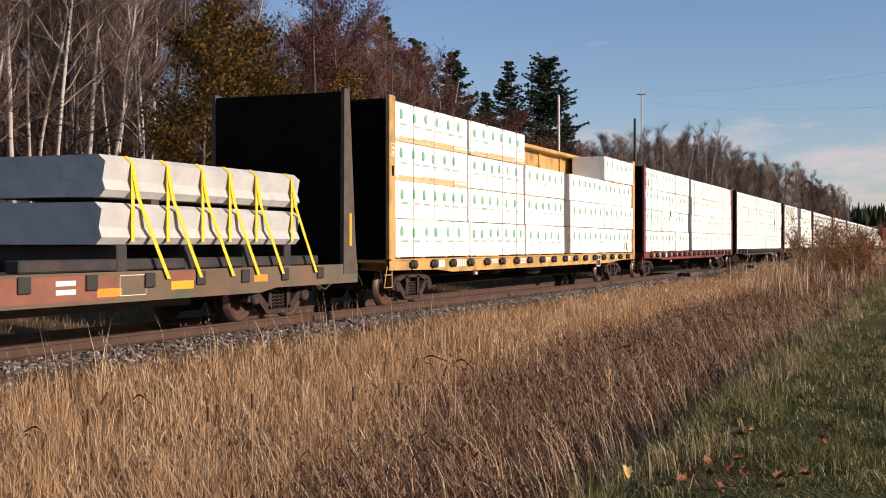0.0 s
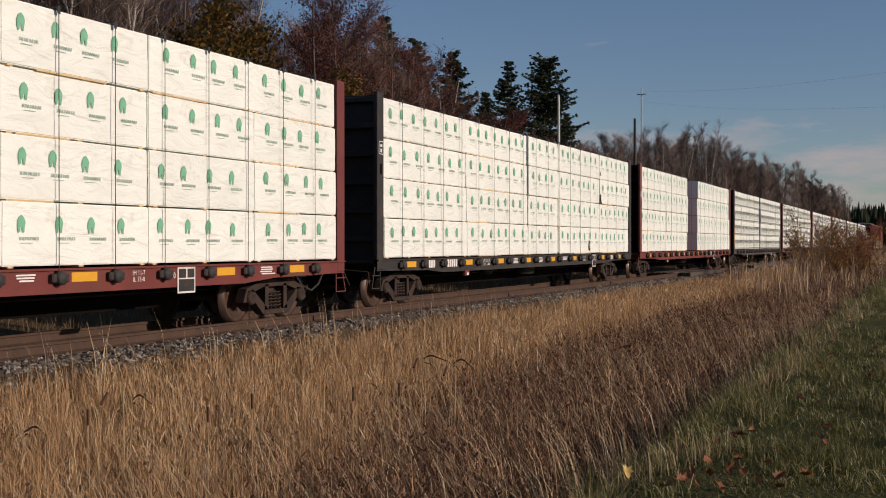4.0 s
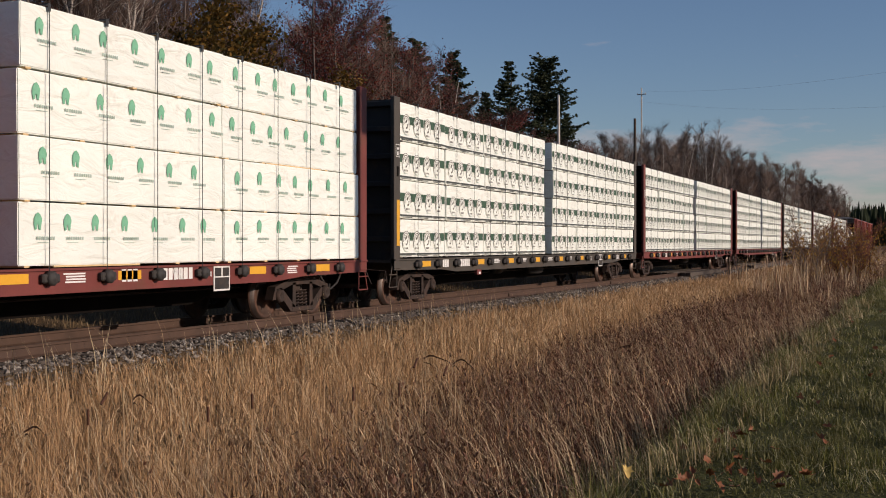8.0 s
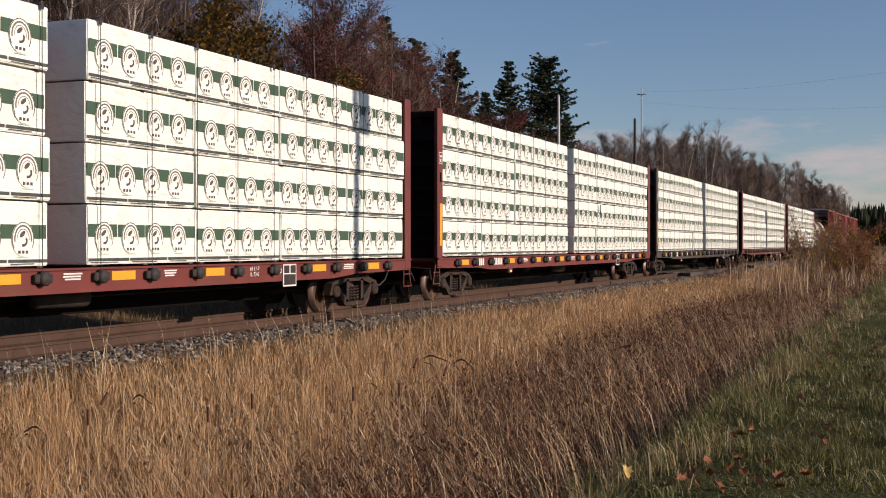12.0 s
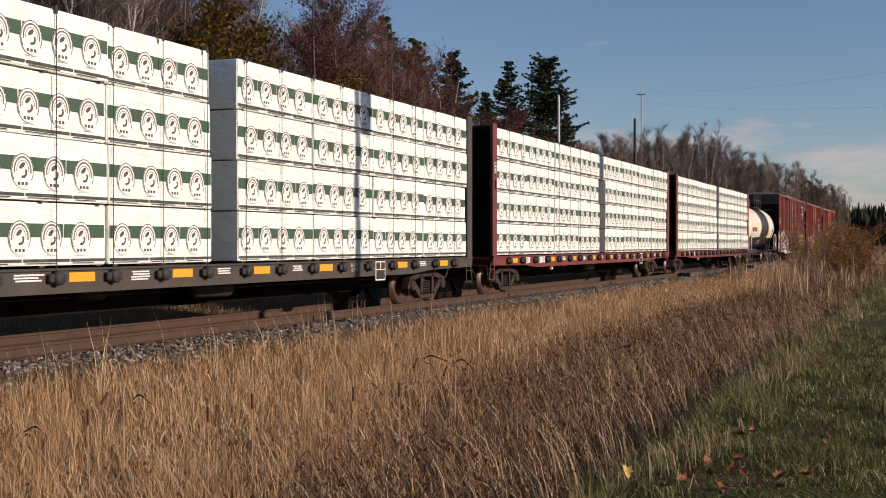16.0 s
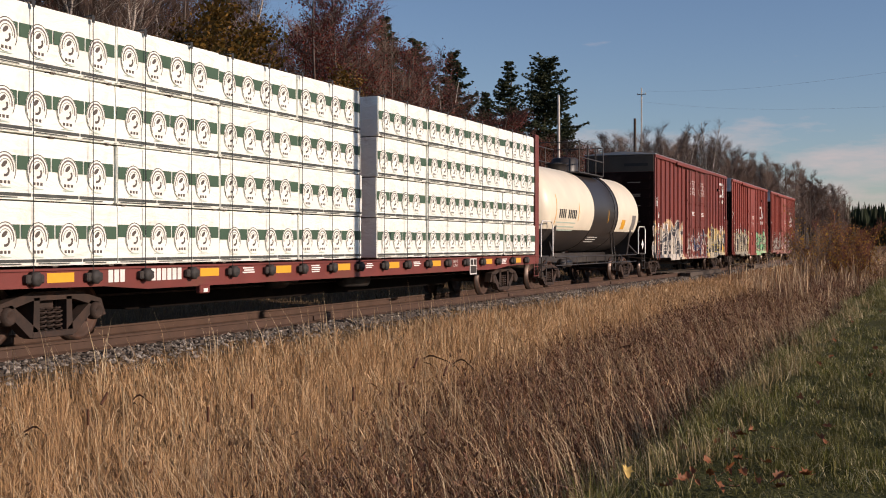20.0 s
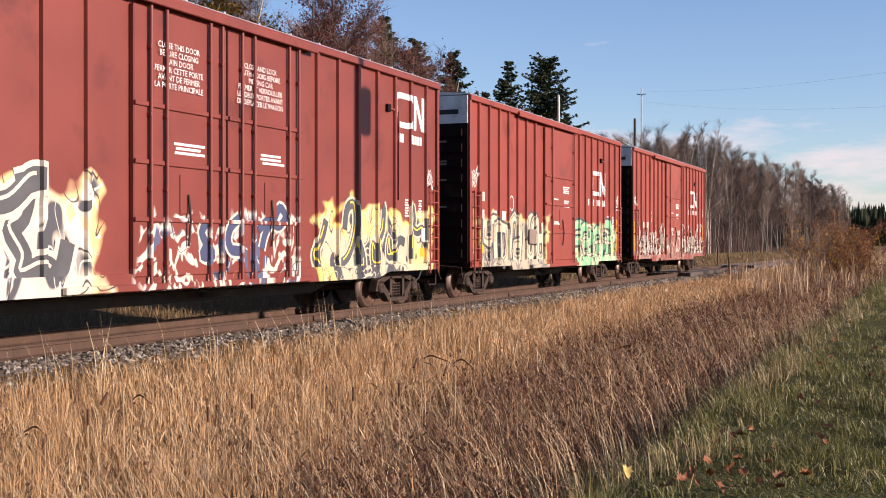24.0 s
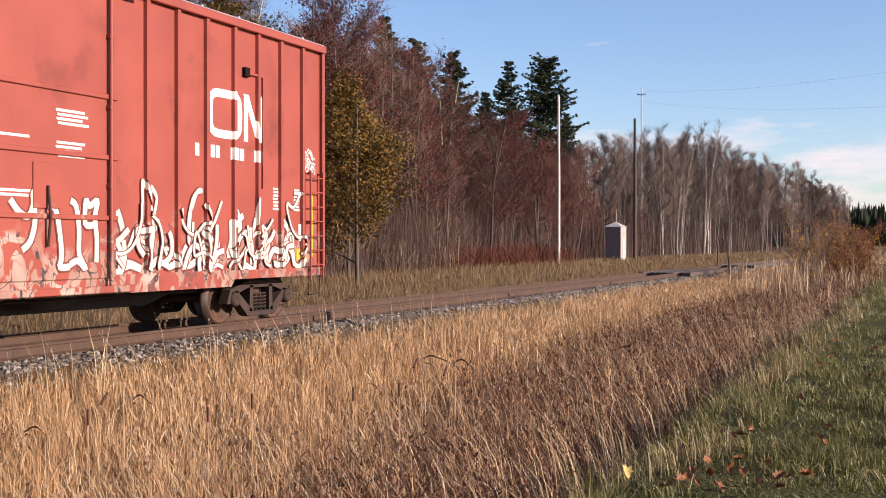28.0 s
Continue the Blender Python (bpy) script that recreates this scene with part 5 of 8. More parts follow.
def sprayed_mat(name, base, zones):
    """Red car paint with sprayed pieces: each zone (y0, y1, z1, fill, rim, ink, second ink, scale, seed, share)."""
    m = mat(name, base, 0.55, scale=1.2, vary=0.14, bump=0.05, dirt=[c * 0.5 for c in base], dirt_amount=0.2)
    n, l = m.node_tree.nodes, m.node_tree.links
    b = n["Principled BSDF"]
    last = b.inputs["Base Color"].links[0].from_socket
    tc, sp = n.new("ShaderNodeTexCoord"), n.new("ShaderNodeSeparateXYZ")
    l.new(tc.outputs["Object"], sp.inputs[0])
    flat = n.new("ShaderNodeCombineXYZ")
    l.new(sp.outputs["Y"], flat.inputs[0])
    l.new(sp.outputs["Z"], flat.inputs[1])

    def op(kind, a, c=0.0, clamp=False):
        q = n.new("ShaderNodeMath")
        q.operation, q.use_clamp = kind, clamp
        for i, v in enumerate((a, c)):
            if isinstance(v, (int, float)):
                q.inputs[i].default_value = v
            else:
                l.new(v, q.inputs[i])
        return q.outputs[0]

    def tex(scale, seed, detail=0.0, twist=0.0, tall=1.0):
        mp = n.new("ShaderNodeMapping")
        mp.inputs["Location"].default_value = (seed * 1.7, seed * 0.9, seed * 2.3)
        mp.inputs["Scale"].default_value = (1.0, tall, 1.0)
        l.new(flat.outputs[0], mp.inputs[0])
        t = n.new("ShaderNodeTexNoise")
        t.inputs["Scale"].default_value, t.inputs["Detail"].default_value, t.inputs["Distortion"].default_value = scale, detail, twist
        l.new(mp.outputs[0], t.inputs[0])
        return t.outputs["Fac"]

    def blend(under, over, k):
        mx = n.new("ShaderNodeMix")
        mx.data_type = "RGBA"
        l.new(k, mx.inputs["Factor"])
        l.new(under, mx.inputs["A"])
        if isinstance(over, tuple):
            mx.inputs["B"].default_value = (*over, 1)
        else:
            l.new(over, mx.inputs["B"])
        return mx.outputs["Result"]

    front = op("GREATER_THAN", sp.outputs["X"], 1.3)
    for y0, y1, z1, fill, rim, ink, ink2, scale, seed, share in zones:
        wob = op("MULTIPLY", op("SUBTRACT", tex(1.7, seed, 1.2, 0.2), 0.5), 1.5)
        inside = op("MINIMUM", op("MINIMUM", op("SUBTRACT", sp.outputs["Y"], y0), op("SUBTRACT", y1, sp.outputs["Y"])), op("SUBTRACT", z1, sp.outputs["Z"]))
        inside = op("ADD", inside, wob)
        area = op("MULTIPLY", op("MULTIPLY", inside, 7.0, True), front)
        core = op("MULTIPLY", op("SUBTRACT", inside, 0.18), 5.0, True)
        if share < 1:
            area = op("MULTIPLY", area, op("MULTIPLY", op("SUBTRACT", tex(3.0, seed + 5, 1.0, 1.5, 0.7), 0.52 - share * 0.2), 25.0, True))
        c = n.new("ShaderNodeRGB")
        c.outputs[0].default_value = (*rim, 1)
        paint = blend(c.outputs[0], fill, core)
        cloud = op("MULTIPLY", op("SUBTRACT", tex(1.1, seed + 9, 2.0), 0.5), 6.0, True)
        paint = blend(paint, ink2, op("MULTIPLY", cloud, 0.55))
        # letter bodies, then their outlines, as wandering contours
        body = tex(scale, seed + 2, 0.6, 1.1, 0.62)
        paint = blend(paint, ink, op("MULTIPLY", op("MULTIPLY", op("SUBTRACT", body, 0.53), 40.0, True), core))
        line = op("ABSOLUTE", op("SUBTRACT", tex(scale * 1.5, seed + 3, 0.3, 1.8, 0.7), 0.5))
        paint = blend(paint, tuple(min(1.0, v * 1.15) for v in fill), op("MULTIPLY", op("SUBTRACT", 0.030, line), 60.0, True))
        dark = op("ABSOLUTE", op("SUBTRACT", tex(scale * 1.3, seed + 4, 0.3, 1.5, 0.6), 0.5))
        paint = blend(paint, (0.03, 0.025, 0.03), op("MULTIPLY", op("SUBTRACT", 0.020, dark), 60.0, True))
        last = blend(last, paint, area)
    l.new(last, b.inputs["Base Color"])
    return m


M["spray_grey"] = mat("dark_grey_spray_paint", (0.075, 0.075, 0.08), 0.6, scale=2, vary=0.3, bump=0.02)
M["spray_dun"] = mat("dun_spray_paint", (0.20, 0.17, 0.13), 0.6, scale=2, vary=0.25, bump=0.02)
M["placard"] = mat("dull_brown_placard_board", (0.20, 0.15, 0.12), 0.8, scale=4, vary=0.2, bump=0.1)
M["spray_yellow"] = mat("yellow_spray_paint", (0.70, 0.52, 0.07), 0.6, scale=2, vary=0.15, bump=0.02)
M["spray_green"] = mat("green_spray_paint", (0.22, 0.50, 0.27), 0.6, scale=2, vary=0.35, bump=0.02)
M["spray_cream"] = mat("cream_spray_paint", (0.50, 0.44, 0.32), 0.6, scale=2, vary=0.15, bump=0.02)
M["spray_white"] = mat("dusty_white_spray_paint", (0.52, 0.47, 0.40), 0.6, scale=2, vary=0.15, bump=0.02)
M["spray_maroon"] = mat("maroon_spray_paint", (0.15, 0.035, 0.028), 0.6, scale=2, vary=0.2, bump=0.02)
M["spray_blue"] = mat("dark_blue_spray_paint", (0.05, 0.06, 0.12), 0.6, scale=2, vary=0.15, bump=0.02)
WHITE_, CREAM_, GREY_, INK_ = (0.53, 0.48, 0.41), (0.48, 0.41, 0.29), (0.07, 0.07, 0.08), (0.03, 0.03, 0.035)
RED_ = (0.235, 0.045, 0.030)
M["spray_a"] = sprayed_mat("sprayed_red_paint_a", (0.175, 0.036, 0.026), [
    (-9.6, -3.0, 2.30, WHITE_, (0.72, 0.46, 0.20), GREY_, CREAM_, 1.15, 1, 1), (-2.4, 2.4, 1.85, WHITE_, (0.5, 0.45, 0.42), (0.08, 0.09, 0.16), CREAM_, 1.3, 4, 0.05),
    (3.2, 9.0, 2.15, CREAM_, (0.72, 0.52, 0.16), GREY_, (0.70, 0.50, 0.05), 1.35, 7, 1)])
M["spray_b"] = sprayed_mat("sprayed_red_paint_b", RED_, [
    (-7.2, -1.3, 2.10, (0.38, 0.34, 0.25), (0.50, 0.42, 0.16), (0.20, 0.18, 0.16), (0.27, 0.24, 0.20), 1.4, 12, 1),
    (1.6, 7.2, 1.95, (0.24, 0.49, 0.26), (0.50, 0.50, 0.30), (0.50, 0.48, 0.30), (0.10, 0.38, 0.20), 1.35, 15, 1)])
M["spray_c"] = sprayed_mat("sprayed_red_paint_c", (0.262, 0.055, 0.036), [
    (-7.6, 7.8, 1.70, (0.27, 0.15, 0.115), (0.26, 0.085, 0.065), (0.14, 0.05, 0.04), (0.46, 0.40, 0.33), 2.2, 21, 0.45)])


def boxcar(y, half, paint, ribs, door, label, seed, logo, trucks, pieces, grey_end="end_white"):
    rnd = random.Random(seed)
    car = thing("boxcar", label, "freight car", "box cars of the train")
    zb, zt, X = 0.92, 5.13, 1.44
    plain = "red_car"
    part("body", Bag().box(-X, X, -half, half, zb, zt), paint, car)
    # near and far sides: pressed ribs, sills, eaves
    for yy in ribs:
        part("rib", Bag().prism([(X, yy - 0.055), (X + 0.06, yy - 0.045), (X + 0.06, yy + 0.045), (X, yy + 0.055)], "z", zb - 0.02, zt - 0.06), paint, car)
    for s in (1, -1):
        x0, x1 = sorted((s * (X + 0.001), s * (X + 0.07)))
        sill = Bag().prism([(-half, 0.95), (half, 0.95), (half, 0.80), (trucks - 1.3 if half > 8 else half - 3.2, 0.80), (half - 3.3, 0.68), (-half + 3.3, 0.68), (-half + 3.2, 0.80), (-half, 0.80)], "x", x0, x1)
        part("side_sill", sill, paint, car)
        part("eave", Bag().box(x0, s * (X + 0.10) if s > 0 else x1, -half, half, zt - 0.12, zt + 0.02, 0, 0.01) if s > 0 else Bag().box(-X - 0.10, -X - 0.001, -half, half, zt - 0.12, zt + 0.02, 0, 0.01), paint, car)
        for e in (-1, 1):
            ya, yb = sorted((e * half, e * (half - 0.10)))
            part("corner_post", Bag().box(x0, x1, ya, yb, 0.80, zt - 0.1, 0, 0.012), paint, car)
    roof = Bag().prism([(-X - 0.06, zt + 0.022), (X + 0.06, zt + 0.022), (X + 0.04, zt + 0.05), (0, zt + 0.16), (-X - 0.04, zt + 0.05)], "y", -half, half)
    rf = part("roof", roof, "silver", car)
    for k in range(int(2 * half / 1.1)):
        yy = -half + 0.6 + k * 1.1
        part("roof_seam", Bag().prism([(-X, zt + 0.055), (X, zt + 0.055), (X, zt + 0.09), (0, zt + 0.20), (-X, zt + 0.09)], "y", yy - 0.03, yy + 0.03), "silver", rf)
    # corrugated ends, their shade painted in as near-black, with a pale band at the top
    for e in (-1, 1):
        ya, yb = sorted((e * (half + 0.002), e * (half + 0.03)))
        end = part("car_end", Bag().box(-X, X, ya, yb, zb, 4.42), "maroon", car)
        part("end_band", Bag().box(-X, X, ya, yb, 4.43, zt - 0.005), grey_end, car)
        part("end_mark", Bag().add([(0.2, e * (half + 0.034), 4.66), (1.2, e * (half + 0.034), 4.66), (1.2, e * (half + 0.034), 4.78), (0.2, e * (half + 0.034), 4.78)], [(0, 1, 2, 3)]), "black_text", car)
        for k in range(9):
            z = 1.15 + k * 0.38
            y0, y1 = sorted((e * (half + 0.03), e * (half + 0.09)))
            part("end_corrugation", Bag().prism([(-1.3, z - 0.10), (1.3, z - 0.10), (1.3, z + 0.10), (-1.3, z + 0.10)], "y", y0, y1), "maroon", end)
        for z, wide in ((3.95, 0.55), (3.45, 0.75), (3.38, 0.6), (2.98, 0.7), (2.3, 0.45)):
            yy = e * (half + 0.094)
            part("end_print", Bag().add([(0.9 - wide, yy, z), (0.9, yy, z), (0.9, yy, z + 0.045), (0.9 - wide, yy, z + 0.045)], [(0, 1, 2, 3)]), "spray_dun", end)
        for w in (-1,):
            for k in range(6):
                z = 1.2 + k * 0.4
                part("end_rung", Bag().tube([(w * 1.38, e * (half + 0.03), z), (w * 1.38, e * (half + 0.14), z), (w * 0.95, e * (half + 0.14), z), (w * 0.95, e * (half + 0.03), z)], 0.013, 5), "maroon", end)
        coupler(car, e * half, e)
        truck_parts(car, e * trucks, origin=y)
        # corner ladder on the near side: stiles, rungs and the step below
        c0 = e * (half - 0.42)
        lad = part("ladder", Bag().box(X + 0.10, X + 0.13, c0 - 0.26, c0 - 0.22, 0.72, 2.75, 0, 0.005), plain, car)
        part("stile", Bag().box(X + 0.10, X + 0.13, c0 + 0.22, c0 + 0.26, 0.72, 2.75, 0, 0.005), plain, lad)
        for k in range(7):
            z = 1.0 + k * 0.27
            part("rung", Bag().tube([(X + 0.115, c0 - 0.24, z), (X + 0.115, c0 + 0.24, z)], 0.014, 5), plain, lad)
        for z in (0.9, 1.8, 2.7):
            for dy in (-0.24, 0.24):
                part("ladder_bracket", Bag().box(X, X + 0.11, c0 + dy - 0.02, c0 + dy + 0.02, z - 0.02, z + 0.02), plain, lad)
        part("sill_step", Bag().tube([(X + 0.05, c0 - 0.22, 0.82), (X + 0.05, c0 - 0.22, 0.45), (X + 0.05, c0 + 0.22, 0.45), (X + 0.05, c0 + 0.22, 0.82)], 0.016, 5), "truck", car)
        part("reflector", Bag().rect(X + 0.005, c0 - 0.04 * 1, c0 + 0.05, 1.15, 2.3), "amber", car)
    # door tracks and plug doors
    d0, d1 = door[0], door[-1]
    part("door_track", Bag().box(X + 0.09, X + 0.17, d0 - (d1 - d0) * 0.9 / len(door), d1 + 0.3, 0.70, 0.80, 0, 0.01), paint, car)
    part("door_hood", Bag().box(X + 0.101, X + 0.17, d0 - 2.6, d1 + 0.5, zt - 0.18, zt - 0.05, 0, 0.01), paint, car)
    leaf_n = len(door) - 1
    for q in range(leaf_n):
        a, c = door[q] + 0.03, door[q + 1] - 0.03
        dr = part("door", Bag().box(X + 0.001, X + 0.095, a, c, 0.90, zt - 0.24, 0, 0.015), paint, car)
        for z in (1.75, 2.6, 3.45):
            part("door_rail", Bag().box(X + 0.095, X + 0.13, a, c, z - 0.035, z + 0.035, 0, 0.008), paint, dr)
        w = c - a
        for f_ in ((0.14, 0.30, 0.78, 0.92) if logo == "two" else (0.18, 0.94)):
            yy = a + w * f_
            part("lock_rod", Bag().tube([(X + 0.15, yy, 0.78), (X + 0.15, yy, zt - 0.22)], 0.030, 6), paint, dr)
            for z in (1.1, 2.2, 3.3, 4.3):
                part("rod_keeper", Bag().box(X + 0.095, X + 0.175, yy - 0.04, yy + 0.04, z - 0.03, z + 0.03, 0, 0.006), paint, dr)
        part("latch_plate", Bag().box(X + 0.096, X + 0.115, a + w * 0.46, a + w * 0.62, 1.85, 2.45, 0, 0.006), paint, dr)
        part("crank_handle", Bag().tube([(X + 0.13, a + w * 0.54, 1.35), (X + 0.17, a + w * 0.54, 1.75), (X + 0.13, a + w * 0.54, 2.15)], 0.02, 5), "truck", dr)
        if logo == "two":
            body = ("CLOSE THIS DOOR\nBEFORE CLOSING\nMAIN DOOR\nFERMER CETTE PORTE\nAVANT DE FERMER\nLA PORTE PRINCIPALE", "CLOSE AND LOCK\nBOTH DOORS BEFORE\nMOVING CAR\nFERMER ET VERROUILLER\nLES DEUX PORTES AVANT\nDE DEPLACER LE WAGON")[q]
            letters("door_notice", body, 0.128, X + 0.134, (-1.34, 1.06)[q], 4.34, "white_paint", dr, "white stencilled notice")
            part("small_print", lines(Bag(), X + 0.099, a + w * 0.4, a + w * 0.75, 2.9, 3, 0.04, 0, rnd), "white_paint", dr)
        else:
            for yy, z, k in ((0.58, 3.15, 4), (0.58, 2.72, 4), (0.22, 2.75, 1), (0.24, 2.05, 2)):
                part("small_print", lines(Bag(), X + 0.099, a + w * yy, a + w * (yy + 0.24), z, k, 0.034, 0, rnd), "white_paint", dr)
    # white round-cornered mark with a slanted pair of strokes, and a bar for the line of small letters
    ly, lz, ls = logo_place(logo)
    b = Bag()
    ring = [(ly + ls * (0.56 * math.copysign(abs(math.cos(t)) ** 0.45, math.cos(t))), lz + ls * (0.42 * math.copysign(abs(math.sin(t)) ** 0.45, math.sin(t)))) for t in [math.pi * 2 * k / 28 for k in range(29)]]
    b.ribbon(0, ring, 0.17 * ls)
    part("round_mark", wrapped(b, X, ribs), "white_paint", car)
    b = Bag().plate(0.0015, [(ly + ls * 0.70, lz + ls * 0.50), (ly + ls * 0.90, lz + ls * 0.50), (ly + ls * 1.44, lz - ls * 0.50), (ly + ls * 1.24, lz - ls * 0.50)])
    part("slant_mark", wrapped(b, X, ribs), "white_paint", car)
    part("upright_mark", wrapped(Bag().rect(0.003, ly + ls * 0.71, ly + ls * 0.87, lz - ls * 0.50, lz + ls * 0.5), X, ribs), "white_paint", car)
    part("upright_mark", wrapped(Bag().rect(0.003, ly + ls * 1.27, ly + ls * 1.45, lz - ls * 0.50, lz + ls * 0.5), X, ribs), "white_paint", car)
    each_piece("word_bar", wrapped(bars(Bag(), 0, ly - ls * (1.1 if logo != "two" else 0.55), lz - ls * 0.92, "X  XX  XXX  XX" if logo != "two" else "XXX  XXXXX", 0.25 * ls), X, ribs), "white_paint", car)
    # reporting marks by the front end, load data, decals
    y0 = -half + 1.0
    each_piece("reporting_mark", wrapped(bars(Bag(), 0, y0 - 0.1, 2.51, "XX", 0.23), X, ribs), "white_paint", car)
    each_piece("reporting_mark", wrapped(bars(Bag(), 0, y0 - 0.12, 2.05, "XX", 0.23), X, ribs), "white_paint", car)
    each_piece("reporting_mark", wrapped(bars(Bag(), 0, y0 + 0.82, 2.05, "XX", 0.23), X, ribs), "white_paint", car)
    each_piece("reporting_mark", wrapped(bars(Bag(), 0, y0 + 1.58, 2.05, "XX", 0.23), X, ribs), "white_paint", car)
    if logo == "tail":
        letters("weight_lettering", "LD LMT\nLT WT", 0.14, X + 0.004, y0 - 0.05, 1.78, "white_paint", car)
        letters("weight_lettering", "211300\n74700", 0.14, X + 0.004, y0 + 1.05, 1.78, "white_paint", car)
    part("yellow_decal", Bag().rect(X + 0.004, y0 - 0.35, y0 + 0.15, 1.15, 1.38), "amber", car)
    part("inspection_plate", Bag().box(X + 0.002, X + 0.02, half - 0.95, half - 0.72, 1.45, 1.75), "white_paint", car)
    part("yellow_decal", Bag().rect(X + 0.004, half - 1.0, half - 0.62, 1.10, 1.30), "amber", car)
    for yy in (half - 1.85, half - 1.1):
        part("small_print", lines(Bag(), X + 0.003, yy, yy + 0.22, 2.35, 7, 0.035, 0, rnd), "white_paint", car)
    b = Bag()
    b.ribbon(0.0, [(-half + 3.37 + 0.16 * math.cos(2 * math.pi * k / 16), 2.52 + 0.2 * math.sin(2 * math.pi * k / 16)) for k in range(17)], 0.03)
    part("round_stencil", wrapped(b, X, ribs), "white_paint", car)
    # thin scribbled tags high on the panels
    for ty, tz in ((-half + 0.45, 3.1), (half - 0.5, 2.9)):
        pts = [(ty + 0.32 * math.sin(1.9 * k + seed) * rnd.uniform(0.4, 1), tz + 0.30 * math.cos(2.6 * k + seed) * rnd.uniform(0.4, 1)) for k in range(16)]
        part("sprayed_tag", wrapped(Bag().ribbon(0, smooth_line(pts), 0.028), X, ribs, 0.005), "white_paint", car)
    if logo != "two":
        part("placard_board", Bag().box(X + 0.086, X + 0.11, -3.18, -2.54, 1.40, 1.82, 0, 0.005), "placard", car)
    part("vent_hatch", Bag().box(X + 0.001, X + 0.07, half - 2.86, half - 2.70, 4.22, 4.38, 0, 0.01), "maroon", car)
    part("conduit", Bag().box(X + 0.001, X + 0.05, half - 2.70, half - 2.22, 4.27, 4.31).box(X + 0.001, X + 0.05, half - 2.26, half - 2.22, 2.35, 4.27), paint, car)
    # brake gear below
    part("center_sill", Bag().prism([(-half, 0.92), (half, 0.92), (half, 0.58), (half - 3.2, 0.58), (half - 4.0, 0.38), (-half + 4.0, 0.38), (-half + 3.2, 0.58), (-half, 0.58)], "x", -0.3, 0.3), "black_steel", car)
    part("air_reservoir", Bag().lathe([(-0.5, 0.0), (-0.45, 0.15), (0.45, 0.15), (0.5, 0.0)], 12, "y", (0.75, 1.0, 0.62)), "black_steel", car)
    part("brake_rod", Bag().tube([(0.9, -half + 3.4, 0.6), (0.9, half - 3.4, 0.6)], 0.018, 5), "truck", car)
    for piece in pieces:
        over = sum(q[0] < piece[1] and piece[0] < q[1] for q in pieces[:pieces.index(piece)])
        if d0 < piece[0] and piece[1] < d1:
            sprayed_piece(car, X + 0.096, [], 0, *piece)
        else:
            sprayed_piece(car, X, ribs, over, *piece)
    rides(car, y)
    return car


def logo_place(kind):
    return {"two": (7.36, 4.33, 0.77), "mid": (4.40, 3.48, 0.84), "tail": (4.44, 3.53, 0.80)}[kind]


boxcar(124.12, 9.25, "spray_a", [-8.75, -7.89, -6.97, -6.04, -5.16, -4.25, -3.36, 3.29, 4.17, 5.05, 5.95, 6.83, 7.68, 8.55], (-2.45, 0.07, 2.6),
       "dark red double-door box car with sprayed lettering", 31, "two", 7.75, ((-9.0, -3.4, 1.05, 2.10, 5, ("spray_white", "spray_grey", "spray_white"), 0.30, 3), (3.5, 8.5, 1.0, 2.05, 6, ("spray_cream", "spray_grey", "spray_yellow"), 0.21, 5), (-0.5, 1.9, 1.25, 1.90, 3, ("spray_white", "spray_blue"), 0.17, 8)), "grey_car")
boxcar(143.22, 7.82, "spray_b", [-7.09, -6.31, -5.54, -4.77, -4.00, -3.23, -2.43, 2.28, 3.06, 3.84, 4.65, 5.45, 6.25, 7.04], (-1.62, 1.5),
       "red box car with cream and green sprayed lettering", 32, "mid", 6.15, ((-6.5, -1.7, 1.0, 2.0, 6, ("spray_grey", "spray_cream", "spray_dun"), 0.27, 113), (1.75, 6.9, 0.98, 2.05, 5, ("spray_grey", "spray_green", "spray_cream"), 0.29, 114), (1.9, 6.8, 1.0, 1.9, 5, ("ink", "spray_cream"), 0.10, 144)))
boxcar(160.85, 7.82, "spray_c", [-7.11, -6.32, -5.52, -4.74, -3.97, -3.19, -2.41, 2.28, 3.06, 3.86, 4.68, 5.44, 6.22, 7.01], (-1.75, 1.5),
       "bright red box car with white sprayed scribbles", 33, "tail", 6.15, ((-7.0, -1.9, 0.98, 1.80, 7, ("spray_maroon", "spray_white"), 0.11, 17), (-6.7, -2.0, 1.05, 2.15, 9, ("spray_maroon", "spray_white"), 0.065, 27), (-6.9, -1.9, 1.0, 1.6, 11, ("spray_maroon", "spray_white"), 0.09, 37), (-6.9, -1.9, 1.0, 1.9, 8, ("spray_maroon", "spray_white"), 0.05, 47), (1.6, 7.2, 0.98, 1.80, 7, ("spray_maroon", "spray_white"), 0.11, 18), (1.7, 7.2, 1.05, 2.15, 9, ("spray_maroon", "spray_white"), 0.06, 28), (1.7, 7.1, 1.0, 1.6, 11, ("spray_maroon", "spray_white"), 0.09, 38), (1.7, 7.1, 1.0, 1.9, 8, ("spray_maroon", "spray_white"), 0.05, 48), (-1.6, 1.4, 1.05, 1.85, 6, ("spray_maroon", "spray_white"), 0.09, 20)))


